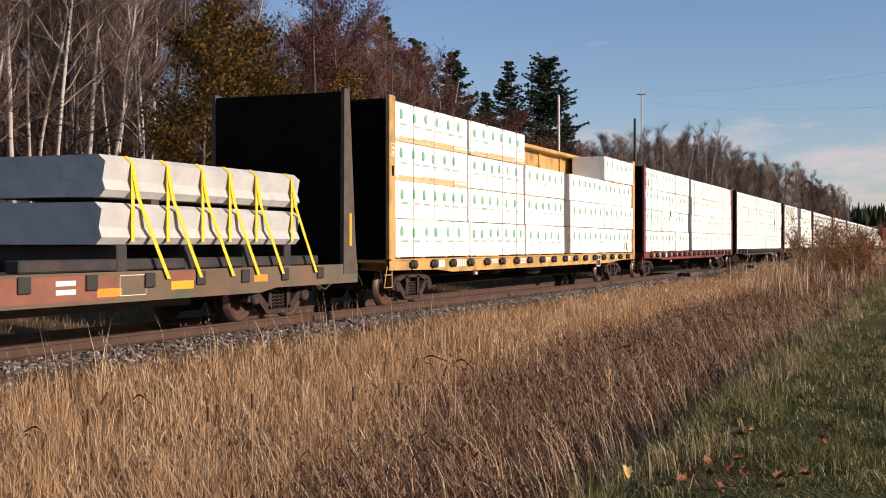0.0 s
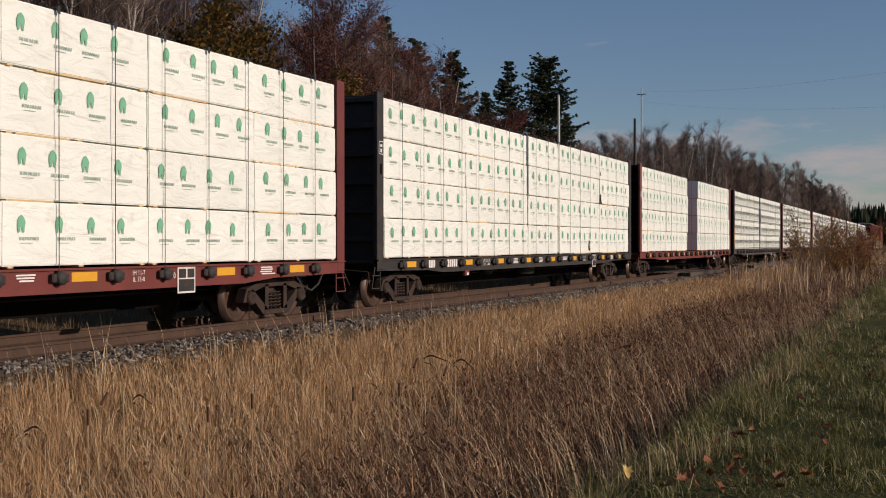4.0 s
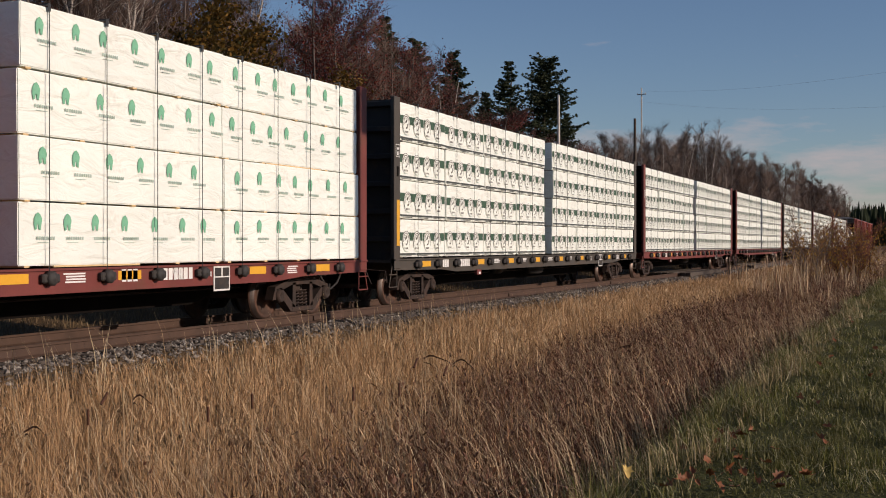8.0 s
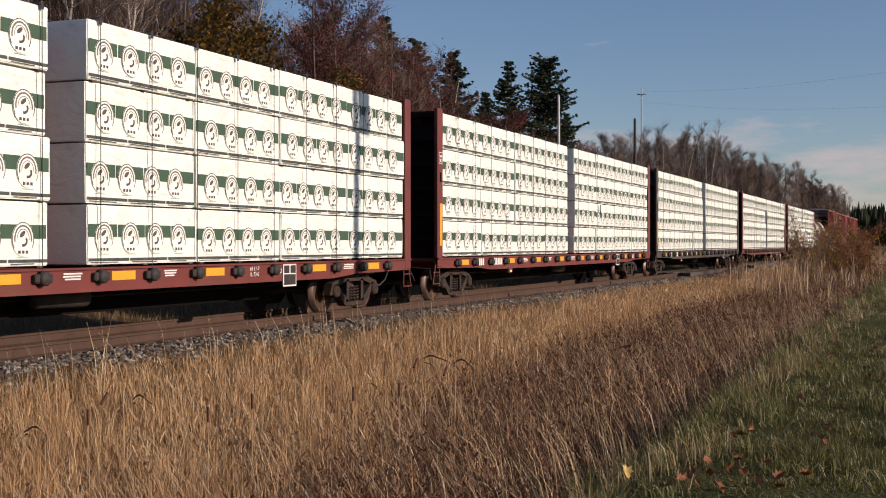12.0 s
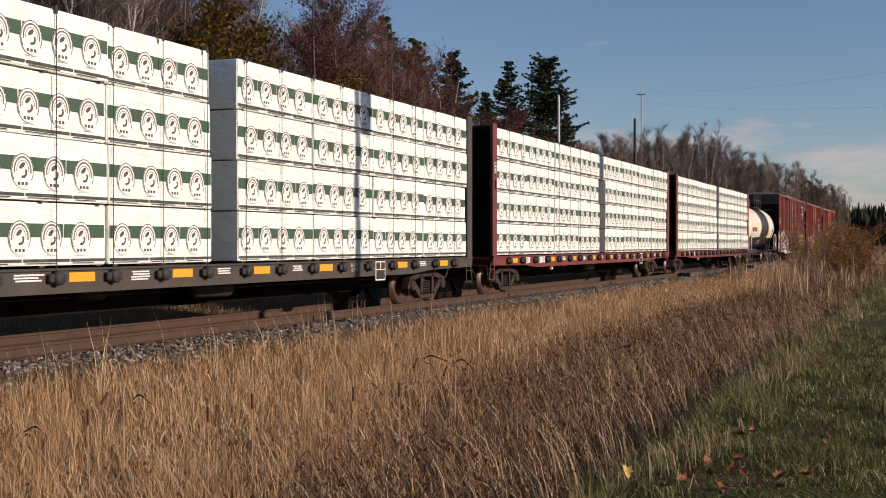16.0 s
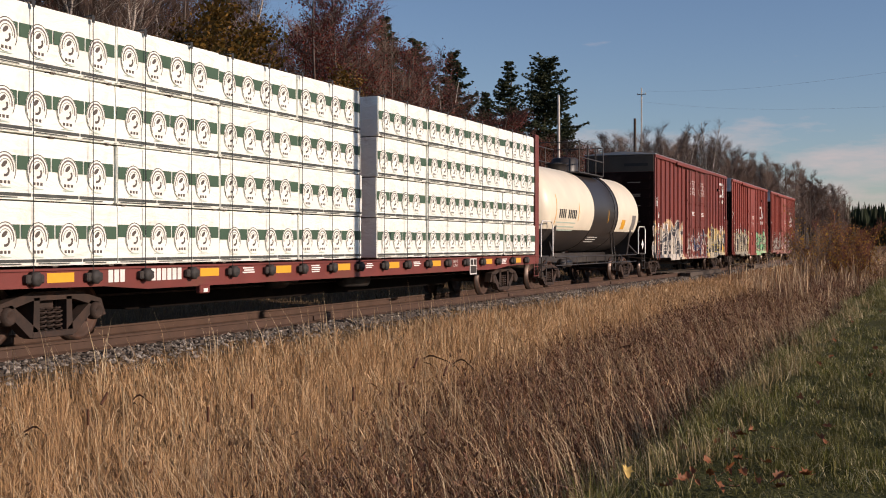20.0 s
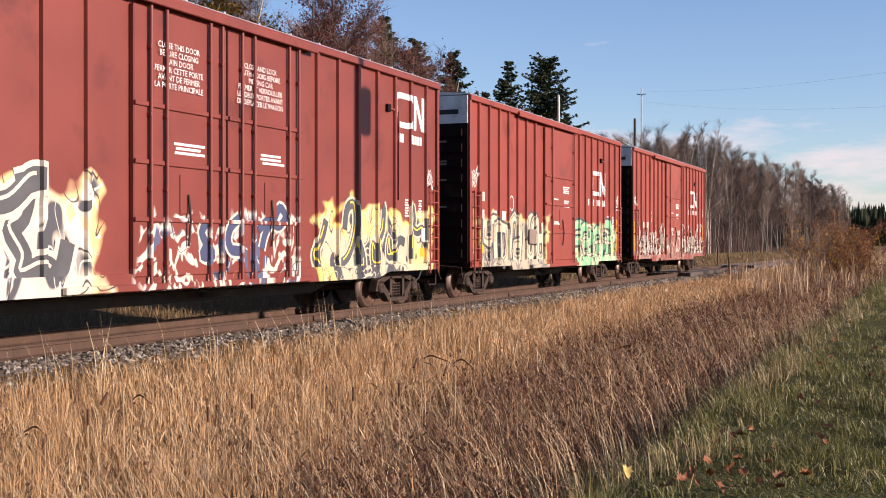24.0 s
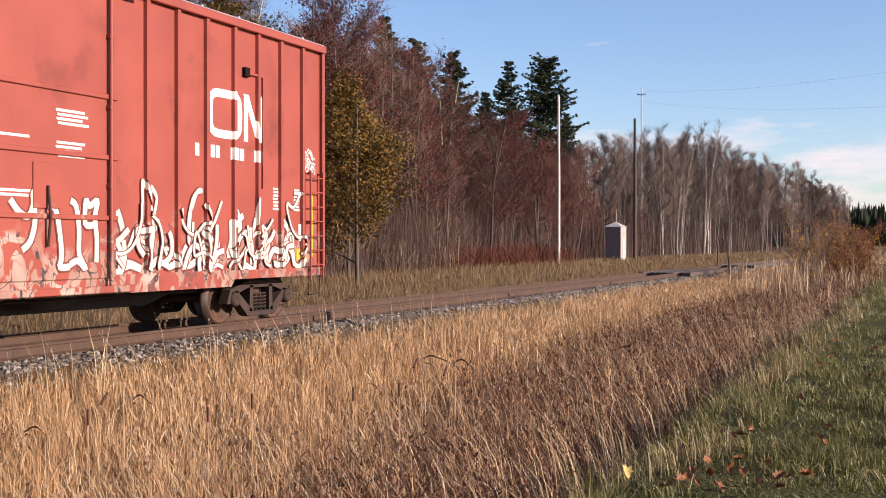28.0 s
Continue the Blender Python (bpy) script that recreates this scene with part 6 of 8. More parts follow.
# ---- plants ----
M["straw"] = island_mat("dry_straw_grass", [(0.30, 0.16, 0.070), (0.70, 0.45, 0.23), (0.40, 0.22, 0.105), (0.93, 0.68, 0.41), (0.17, 0.088, 0.042), (0.56, 0.335, 0.16), (0.115, 0.062, 0.032), (0.80, 0.55, 0.31)], 0.75, 0.12, (0.41, 0.24, 0.115), 0.9)
M["weed"] = island_mat("brown_weeds", [(0.054, 0.022, 0.011), (0.160, 0.071, 0.034), (0.087, 0.036, 0.018), (0.336, 0.191, 0.107), (0.031, 0.013, 0.008), (0.139, 0.059, 0.029), (0.219, 0.112, 0.060)], 0.7, 0.08, (0.098, 0.045, 0.025), 0.6)
M["dead_leaf"] = island_mat("withered_weed_leaves", [(0.101, 0.038, 0.022), (0.187, 0.083, 0.043), (0.054, 0.022, 0.013), (0.361, 0.217, 0.130), (0.123, 0.051, 0.028), (0.040, 0.019, 0.013)], 0.6, 0.12)
M["lawn"] = island_mat("rough_green_grass", [(0.055, 0.066, 0.014), (0.11, 0.12, 0.026), (0.20, 0.19, 0.048), (0.075, 0.086, 0.018), (0.58, 0.50, 0.28), (0.042, 0.052, 0.012), (0.24, 0.20, 0.065), (0.090, 0.10, 0.022), (0.36, 0.30, 0.13)], 0.5, 0.22, (0.10, 0.092, 0.028), 1.3)
M["verge"] = island_mat("faded_verge_grass", [(0.25, 0.165, 0.085), (0.18, 0.12, 0.058), (0.34, 0.235, 0.13), (0.12, 0.078, 0.042), (0.21, 0.155, 0.07)], 0.85, 0.15, (0.22, 0.145, 0.075), 0.25)
M["stalk"] = island_mat("pale_dry_stalks", [(0.48, 0.36, 0.20), (0.70, 0.56, 0.36), (0.34, 0.22, 0.12), (0.62, 0.46, 0.27)], 0.8, 0.15)
M["edge_straw"] = island_mat("faded_edge_grass", [(0.34, 0.24, 0.12), (0.18, 0.165, 0.05), (0.50, 0.38, 0.22), (0.24, 0.16, 0.075), (0.10, 0.10, 0.03), (0.66, 0.54, 0.34)], 0.6, 0.15)
M["lean_stalk"] = island_mat("tan_leaning_stalks", [(0.238, 0.130, 0.071), (0.478, 0.326, 0.196), (0.673, 0.522, 0.336), (0.163, 0.081, 0.046), (0.359, 0.217, 0.119)], 0.7, 0.1)
M["brush"] = island_mat("bare_brush_stems", [(0.055, 0.035, 0.028), (0.12, 0.082, 0.067), (0.19, 0.14, 0.115), (0.085, 0.044, 0.036)], 0.9, 0.0, (0.085, 0.048, 0.038), 0.12)
M["red_brush"] = island_mat("red_brush_stems", [(0.10, 0.03, 0.02), (0.15, 0.05, 0.03), (0.075, 0.032, 0.024)], 0.9, 0.1)
M["twig"] = island_mat("bare_twigs", [(0.07, 0.045, 0.036), (0.15, 0.105, 0.082), (0.10, 0.062, 0.048)], 0.9, 0.0)
M["grey_twig"] = island_mat("pale_bare_twigs", [(0.12, 0.088, 0.070), (0.21, 0.158, 0.130), (0.09, 0.062, 0.050), (0.16, 0.105, 0.085)], 0.9, 0.0)
M["maple_leaf"] = island_mat("late_red_leaves", [(0.16, 0.030, 0.024), (0.24, 0.060, 0.045), (0.12, 0.040, 0.034), (0.19, 0.075, 0.045)], 0.8, 0.25)
M["oak_leaf"] = island_mat("golden_brown_leaves", [(0.07, 0.058, 0.015), (0.22, 0.115, 0.02), (0.13, 0.078, 0.018), (0.040, 0.042, 0.014), (0.30, 0.15, 0.03), (0.05, 0.045, 0.014)], 0.7, 0.25)
M["gold_leaf"] = island_mat("yellow_autumn_leaves", [(0.36, 0.20, 0.02), (0.26, 0.13, 0.02), (0.14, 0.10, 0.03), (0.20, 0.07, 0.03)], 0.7, 0.3)
M["needle"] = island_mat("dark_spruce_needles", [(0.012, 0.019, 0.009), (0.034, 0.044, 0.018), (0.020, 0.030, 0.012), (0.060, 0.064, 0.028)], 0.8, 0.1)
M["brown_leaf"] = island_mat("withered_brown_leaves", [(0.09, 0.045, 0.028), (0.14, 0.07, 0.04), (0.11, 0.06, 0.045)], 0.85, 0.2)
M["bark"] = mat("grey_brown_bark", (0.095, 0.072, 0.06), 0.95, scale=5, vary=0.4, bump=0.5)
M["pale_bark"] = mat("pale_grey_bark", (0.16, 0.132, 0.112), 0.95, scale=4, vary=0.4, bump=0.5)
M["dome_twig"] = island_mat("reddish_shrub_twigs", [(0.115, 0.058, 0.050), (0.19, 0.115, 0.098), (0.085, 0.042, 0.036), (0.15, 0.072, 0.060)], 0.9, 0.0)


def birch_mat():
    m = mat("white_birch_bark", (0.40, 0.35, 0.30), 0.8, scale=3, vary=0.18, bump=0.2)
    n, l = m.node_tree.nodes, m.node_tree.links
    b = n["Principled BSDF"]
    last = b.inputs["Base Color"].links[0].from_socket
    tc, mp, no = n.new("ShaderNodeTexCoord"), n.new("ShaderNodeMapping"), n.new("ShaderNodeTexNoise")
    mp.inputs["Scale"].default_value = (2, 2, 7)
    l.new(tc.outputs["Object"], mp.inputs[0])
    l.new(mp.outputs[0], no.inputs[0])
    no.inputs["Scale"].default_value, no.inputs["Detail"].default_value = 1.5, 5
    mr = n.new("ShaderNodeMapRange")
    mr.inputs["From Min"].default_value, mr.inputs["From Max"].default_value = 0.58, 0.66
    l.new(no.outputs["Fac"], mr.inputs["Value"])
    mx = n.new("ShaderNodeMix")
    mx.data_type = "RGBA"
    l.new(mr.outputs[0], mx.inputs["Factor"])
    l.new(last, mx.inputs["A"])
    mx.inputs["B"].default_value = (0.05, 0.04, 0.035, 1)
    l.new(mx.outputs["Result"], b.inputs["Base Color"])
    return m


M["birch"] = birch_mat()
PX, PZ = np.array([p[0] for p in PROFILE][::-1], float), np.array([p[1] for p in PROFILE][::-1], float)


def soil_z(x):
    return np.interp(x, PX, PZ)


def blades(x, y, h, w, lean, rng, z=None, bias=(0.0, 0.0)):
    """Bent, tapering blades: five vertices and three triangles each."""
    n = len(x)
    z = (soil_z(x) if z is None else z) - 0.03
    a = rng.uniform(0, 2 * np.pi, n)
    ca, sa = np.cos(a) * w / 2, np.sin(a) * w / 2
    la = rng.uniform(0, 2 * np.pi, n)
    d = np.abs(rng.normal(0, 1, n)) * lean * h
    dx, dy = np.cos(la) * d + bias[0] * h, np.sin(la) * d + bias[1] * h
    v = np.empty((n, 5, 3))
    for k, (s, up, bend, wd) in enumerate(((-1, 0, 0, 1), (1, 0, 0, 1), (-1, 0.6, 0.38, 0.8), (1, 0.6, 0.38, 0.8), (0, 1.0, 1.0, 0))):
        v[:, k, 0] = x + s * ca * wd + dx * bend
        v[:, k, 1] = y + s * sa * wd + dy * bend
        v[:, k, 2] = z + h * up - (d * 0.25 if k == 4 else 0)
    f = np.array([(0, 1, 3), (0, 3, 2), (2, 3, 4)])[None] + (np.arange(n) * 5)[:, None, None]
    return v.reshape(-1, 3), f.reshape(-1, 3)


def clumped(n, x0, x1, y0, span, power, rng, clump=0.35):
    """Places that thin out with distance and gather in tufts."""
    c = n // 9
    cx, cy = rng.uniform(x0, x1, c), y0 + span * rng.random(c) ** power
    k = rng.integers(0, c, n)
    s = clump * (0.5 + cy[k] / 60)
    return np.clip(cx[k] + rng.normal(0, 1, n) * s * 0.5, x0 - 0.25, x1 + 0.25), np.maximum(cy[k] + rng.normal(0, 1, n) * s, 2.0)


def ragged(x, y, edge, swing, scale):
    """Which places lie on the track side of a wandering edge."""
    return x < edge + np.array([swing * noise.noise((float(b) * scale, 0.3, 9.1)) + swing * 0.6 * noise.noise((float(b) * scale * 3.1, 4.3, 2.2)) for b in y])


def straw_share(x, y):
    """How much of the growth is straw rather than brown weeds; the border wanders along the ditch."""
    edge = np.interp(y, [6, 9, 13, 20, 40], [-3.6, -4.4, -5.5, -6.4, -6.8])
    edge = edge + np.array([0.9 * noise.noise((float(a) * 0.35, float(b) * 0.22, 6.0)) + 0.6 * noise.noise((float(a) * 1.1, float(b) * 0.8, 8.0)) for a, b in zip(x, y)])
    return np.clip((edge - x) / 1.5 + 0.55, 0.12, 1.0)


def make_grass():
    rng = np.random.default_rng(8)
    # straw-coloured tall grass between ditch and ballast: upright blades, then a tangle of short bent ones
    x, y = clumped(185000, -10.35, -3.0, 3.0, 130, 2.1, rng)
    keep = rng.random(len(x)) < straw_share(x, y)
    x, y = x[keep], y[keep]
    tuft = np.array([noise.noise((float(a) * 1.5, float(b) * 1.1, 2.0)) + 0.5 * noise.noise((float(a) * 4.2, float(b) * 3.4, 12.0)) for a, b in zip(x, y)])
    keep = rng.random(len(x)) < np.clip(0.75 + 1.3 * tuft, 0.25, 1.0)
    x, y, tuft = x[keep], y[keep], tuft[keep]
    h = rng.uniform(0.22, 0.66, len(x)) * np.interp(x, [-10.5, -9.5, -6, -3.5], [0.40, 0.75, 1.0, 1.0]) * np.clip(1 + 0.8 * tuft, 0.5, 1.5)
    lean = np.where(rng.random(len(x)) < 0.22, 0.95, 0.30)
    v, f = blades(x, y, h, (0.0032 + 0.00016 * y) * rng.uniform(0.5, 1.8, len(x)), lean, rng, bias=(0.04, -0.05))
    tagged(tri_mesh("dry_grass", v, f, "straw"), "tall dry straw-coloured grass along the track", "grass", kind="stuff")
    x, y = clumped(85000, -10.4, -3.0, 3.0, 110, 2.1, rng, 0.25)
    keep = rng.random(len(x)) < straw_share(x, y)
    x, y = x[keep], y[keep]
    up = np.interp(x, [-10.5, -9.3, -6, -3.5], [0.12, 0.30, 0.42, 0.42])
    h = rng.uniform(0.06, 0.20, len(x))
    v, f = blades(x, y, h, (0.0055 + 0.00021 * y) * rng.uniform(0.6, 1.6, len(x)), 1.1, rng, z=soil_z(x) + 0.03 + up * rng.random(len(x)))
    tagged(tri_mesh("matted_grass", v, f, "straw"), "matted bent straw leaves in the tall grass", "grass", kind="stuff")
    # darker brown weeds by the lawn in uneven mounds, ragged towards it and thinning towards the straw
    x, y = clumped(95000, -6.9, -1.7, 3.0, 110, 2.0, rng, 0.3)
    keep = ragged(x, y, -2.25, 0.75, 0.45) & (rng.random(len(x)) < 1.05 - straw_share(x, y))
    x, y = x[keep], y[keep]
    mound = np.array([noise.noise((float(a) * 0.9, float(b) * 0.55, 3.0)) for a, b in zip(x, y)])
    h = rng.uniform(0.15, 0.66, len(x)) * np.interp(x, [-6, -4.5, -3.1, -2.7, -2.1], [0.9, 1.05, 0.95, 0.55, 0.28]) * (1 + 0.75 * np.clip(mound, -0.6, 0.6))
    lean = np.where(rng.random(len(x)) < 0.45, 1.3, 0.36)
    v, f = blades(x, y, h, (0.0026 + 0.00015 * y) * rng.uniform(0.5, 2.0, len(x)), lean, rng, bias=(-0.20, -0.07))
    tagged(tri_mesh("brown_weeds", v, f, "weed"), "tangled dead brown weeds beside the lawn", "weeds", kind="stuff")
    # leafy dead weeds: a leaning stalk with withered leaves hanging from it
    n = 3300
    x, y = clumped(n, -6.2, -2.2, 4.5, 66, 1.7, rng, 0.6)
    keep = ragged(x, y, -2.35, 0.7, 0.45) & (rng.random(len(x)) < 1.03 - straw_share(x, y))
    x, y = x[keep], y[keep]
    n = len(x)
    h = rng.uniform(0.35, 0.85, n) * np.interp(x, [-5.8, -4, -2.4], [0.95, 1.0, 0.75])
    tx, ty = rng.normal(-0.22, 0.22, n) * h, rng.normal(-0.05, 0.22, n) * h
    g = 18
    u = rng.uniform(0.25, 1.0, (n, g))
    lx, ly = (x[:, None] + tx[:, None] * u).ravel(), (y[:, None] + ty[:, None] * u).ravel()
    lz = (soil_z(x)[:, None] + h[:, None] * u * 0.96).ravel()
    v, f = blades(lx + rng.normal(0, 0.015, n * g), ly + rng.normal(0, 0.015, n * g), rng.uniform(0.025, 0.065, n * g), rng.uniform(0.006, 0.017, n * g) * (1 + ly / 40), 1.6, rng, z=lz)
    v0 = np.empty((n, 3, 3))
    for k, (s_, up) in enumerate(((-1, 0), (1, 0), (0, 1))):
        v0[:, k, 0], v0[:, k, 1], v0[:, k, 2] = x + s_ * 0.0035 + tx * up, y + s_ * 0.0015 + ty * up, soil_z(x) - 0.03 + h * up
    f0 = np.arange(n * 3).reshape(-1, 3)
    tagged(tri_mesh("leafy_weeds", np.concatenate([v0.reshape(-1, 3), v]), np.concatenate([f0, f + n * 3]), "dead_leaf"), "leafy dead weeds with curled brown leaves", "weeds", kind="stuff")
    x, y = clumped(60000, -6.4, -1.7, 3.0, 100, 2.0, rng, 0.22)
    keep = ragged(x, y, -2.35, 0.55, 0.45) & (rng.random(len(x)) < 1.05 - straw_share(x, y))
    x, y = x[keep], y[keep]
    up = np.interp(x, [-5.4, -4, -2.4], [0.38, 0.44, 0.18])
    v, f = blades(x, y, rng.uniform(0.05, 0.16, len(x)), (0.007 + 0.00026 * y) * rng.uniform(0.6, 1.6, len(x)), 1.4, rng, z=soil_z(x) + 0.03 + up * rng.random(len(x)))
    tagged(tri_mesh("weed_leaves", v, f, "weed"), "curled dead leaves hanging in the weeds", "weeds", kind="stuff")
    # lawn in uneven tufts with low hollows between
    x, y = clumped(190000, -3.1, 0.9, 4.0, 110, 1.9, rng, 0.14)
    tuft = np.array([noise.noise((float(a) * 1.5, float(b) * 0.8, 5.0)) + 0.5 * noise.noise((float(a) * 4.0, float(b) * 3.0, 1.0)) for a, b in zip(x, y)])
    h = rng.uniform(0.04, 0.13, len(x)) * np.clip(1.1 + 1.6 * tuft, 0.45, 2.3) * (1 + 0.8 * (x < -1.9))
    v, f = blades(x, y, h, (0.0042 + 0.00026 * y) * rng.uniform(0.5, 1.7, len(x)), 0.9, rng, bias=(-0.10, -0.05))
    tagged(tri_mesh("lawn_grass", v, f, "lawn"), "rough green lawn grass with yellowing tips", "grass", kind="stuff")
    # taller faded tufts where the lawn runs out into the weeds
    x, y = clumped(13000, -2.7, -1.55, 5.5, 30, 1.5, rng, 0.14)
    keep = np.array([noise.noise((float(a) * 1.3, float(b) * 0.9, 15.0)) for a, b in zip(x, y)]) > 0.0
    x, y = x[keep], y[keep]
    v, f = blades(x, y, rng.uniform(0.10, 0.36, len(x)), (0.0034 + 0.0002 * y) * rng.uniform(0.5, 1.6, len(x)), 0.55, rng, bias=(-0.12, -0.05))
    tagged(tri_mesh("edge_grass", v, f, "edge_straw"), "faded tan and green tufts at the lawn's edge", "grass", kind="stuff")
    # the lawn, weeds and straw go on round and behind the stand
    x, y = np.concatenate([rng.uniform(-2.0, 9, 26000), rng.uniform(0.9, 12, 14000)]), np.concatenate([rng.uniform(-9, 4.5, 26000), 4.5 + 40 * rng.random(14000) ** 1.5])
    v, f = blades(x, y, rng.uniform(0.04, 0.10, len(x)), (0.010 + 0.0003 * np.abs(y)) * rng.uniform(0.6, 1.5, len(x)), 0.9, rng)
    tagged(tri_mesh("lawn_grass", v, f, "lawn"), "rough green lawn grass with yellowing tips", "grass", kind="stuff")
    x, y = rng.uniform(-4.6, -2.0, 7000), rng.uniform(-12, 3.2, 7000)
    v, f = blades(x, y, rng.uniform(0.2, 0.6, len(x)), rng.uniform(0.006, 0.014, len(x)), 0.7, rng, bias=(-0.25, -0.08))
    tagged(tri_mesh("brown_weeds", v, f, "weed"), "tangled dead brown weeds beside the lawn", "weeds", kind="stuff")
    x, y = rng.uniform(-10.3, -4.2, 16000), rng.uniform(-12, 3.2, 16000)
    v, f = blades(x, y, rng.uniform(0.2, 0.6, len(x)), rng.uniform(0.006, 0.014, len(x)), 0.5, rng)
    tagged(tri_mesh("dry_grass", v, f, "straw"), "tall dry straw-coloured grass along the track", "grass", kind="stuff")
    # verge behind the track
    x, y = clumped(95000, -25.5, -15.2, 14.0, 180, 1.5, rng, 1.1)
    h = rng.uniform(0.12, 0.55, len(x)) * np.interp(x, [-26, -22, -18, -16], [1.2, 0.9, 0.6, 0.35])
    v, f = blades(x, y, h, (0.006 + 0.00018 * y) * rng.uniform(0.6, 1.4, len(x)), 0.45, rng)
    tagged(tri_mesh("verge_grass", v, f, "verge"), "faded grass strip behind the track", "grass", kind="stuff")
    # long straight pale stalks leaning out of the brown weeds
    n = 3000
    x, y = rng.uniform(-5.4, -2.2, n), 4.5 + 26 * rng.random(n) ** 1.4
    h = rng.uniform(0.45, 0.95, n) * np.interp(x, [-5.4, -3.5, -2.3], [1.0, 1.0, 0.75])
    v, f = blades(x, y, h, rng.uniform(0.003, 0.0065, n), 0.22, rng, bias=(-0.36, -0.12))
    tagged(tri_mesh("leaning_stalks", v, f, "lean_stalk"), "straight pale stalks leaning out of brown weeds", "stalks", kind="stuff")
    # a few tall stalks close to the ballast
    n = 150
    x, y = rng.uniform(-10.4, -9.0, n), 7 + 20 * rng.random(n)
    v, f = blades(x, y, rng.uniform(0.6, 1.15, n), rng.uniform(0.006, 0.011, n), 0.16, rng, bias=(-0.06, -0.06))
    tagged(tri_mesh("grass_stalks", v, f, "stalk"), "tall pale stalks by the ballast", "stalks", kind="stuff")
    # single tall stalks above the rest
    n = 3800
    x, y = np.where(rng.random(n) < 0.5, rng.uniform(-10.2, -2.4, n), rng.uniform(-5.2, -2.2, n)), 4.5 + 45 * rng.random(n) ** 1.6
    h = rng.uniform(0.55, 1.0, n) * np.interp(x, [-10, -8, -2.3], [0.95, 1.0, 0.85])
    v, f = blades(x, y, h, rng.uniform(0.0035, 0.0075, n), 0.34, rng, bias=(-0.34, -0.12))
    tagged(tri_mesh("grass_stalks", v, f, "stalk"), "thin pale seed stalks above the grass", "stalks", kind="stuff")


make_grass()


M["cattail_brown"] = mat("brown_cattail_spike", (0.085, 0.034, 0.018), 0.9, scale=15, vary=0.3, bump=0.2)


def cattail(x, y, top, lean, broken=False):
    """A cattail: stem, brown spike, tip and two dry leaves."""
    z0 = float(soil_z(x)) - 0.02
    th = thing("cattail", "dry cattail with a dark brown spike in the ditch", "cattail", "cattails in the ditch", m=pose(x, y, z0))
    H = top - z0
    if broken:
        pts = [(0, 0, 0), (lean * 0.3, -lean * 0.3, H * 0.6), (lean * 0.4, -lean * 0.6, H), (lean * 0.3, -lean * 0.6 - 0.10, H + 0.02), (lean * 0.3, -lean * 0.6 - 0.18, H - 0.06)]
    else:
        pts = [(0, 0, 0), (lean * 0.3, -lean * 0.4, H * 0.5), (lean * 0.6, -lean, H)]
    part("stem", Bag().tube(pts, 0.005, 5, 0, 0.003), "stalk", th)
    e, d = Vector(pts[-1]), (Vector(pts[-1]) - Vector(pts[-2])).normalized()
    ring = [e - d * 0.01, e, e + d * 0.10, e + d * 0.11]
    b = Bag().tube(ring, 0.011, 8)
    part("spike", b, "cattail_brown", th)
    for s in (1, -1):
        part("leaf", Bag().add([(0, 0.006 * s, 0), (0.012, 0, 0), (0.05 * s, 0.06, H * 0.6), (0.06 * s, 0.065, H * 0.6), (0.12 * s, 0.14 * s, H * 0.75)], [(0, 1, 3, 2), (2, 3, 4)]), "stalk", th)


M["dark_reed"] = mat("dark_withered_reed", (0.060, 0.030, 0.018), 0.8, scale=12, vary=0.4, bump=0.1)


def drooping_reed(x, y, top, reach, side):
    """A dead reed: a thin stem, and dark withered leaves that hook over and hang from its head."""
    z0 = float(soil_z(x)) - 0.02
    th = thing("broken_reed", "dead reed with dark withered leaves hanging over", "reed", "broken reeds in the ditch", m=pose(x, y, z0))
    H = top - z0
    part("stem", Bag().tube([(0, 0, 0), (0.02, 0.01, H * 0.5), (0.05 * side, 0.02 * side, H)], 0.006, 5, 0, 0.004), "stalk", th)
    for q, (far, drop, wide) in enumerate(((1.0, 0.12, 0.020), (0.45, 0.22, 0.014))):
        v = []
        for k in range(8):
            t = k / 7
            px, py = side * (0.05 + reach * far * 0.925 * t), side * (0.02 + reach * far * 0.379 * t)
            pz = H - 0.05 * q + 0.04 * math.sin(math.pi * t) - drop * t * t + 0.012 * math.sin(9 * t + 31 * x + 2 * q)
            ww = wide * (1.1 - t) * (0.5 + 1.2 * t * (1 - t) + 0.3)
            v += [(px, py, pz - ww / 2), (px + 0.006, py - 0.012, pz + ww / 2)]
        part("leaf", Bag().add(v, [(2 * k, 2 * k + 2, 2 * k + 3, 2 * k + 1) for k in range(7)], 0, True), "dark_reed", th)


for c in ((-6.30, 8.35, 0.08, 0.20, 1), (-6.75, 7.55, -0.10, 0.24, 1), (-4.86, 11.2, 0.22, 0.34, 1), (-4.50, 11.1, 0.20, 0.26, 1), (-3.4, 14.5, 0.12, 0.22, -1)):
    drooping_reed(*c)

CATTAILS = [(-5.93, 7.4, 0.03, 0.05, 0), (-5.2, 7.9, 0.02, 0.02, 0), (-5.05, 8.3, 0.08, 0.02, 0), (-4.7, 9.4, 0.03, 0.03, 0), (-4.35, 9.6, 0.06, 0.02, 0), (-6.3, 8.3, 0.22, 0.16, 1),
            (-6.7, 7.2, 0.02, 0.1, 1), (-4.8, 11.2, 0.30, 0.12, 1), (-4.4, 11.0, 0.26, 0.14, 1)]
for c in CATTAILS:
    cattail(*c)

M["leaf_yellow"] = mat("yellow_maple_leaf", (0.50, 0.34, 0.10), 0.6, scale=20, vary=0.35, bump=0.1)
M["leaf_brown"] = mat("brown_fallen_leaf", (0.19, 0.062, 0.018), 0.65, scale=20, vary=0.3, bump=0.1)


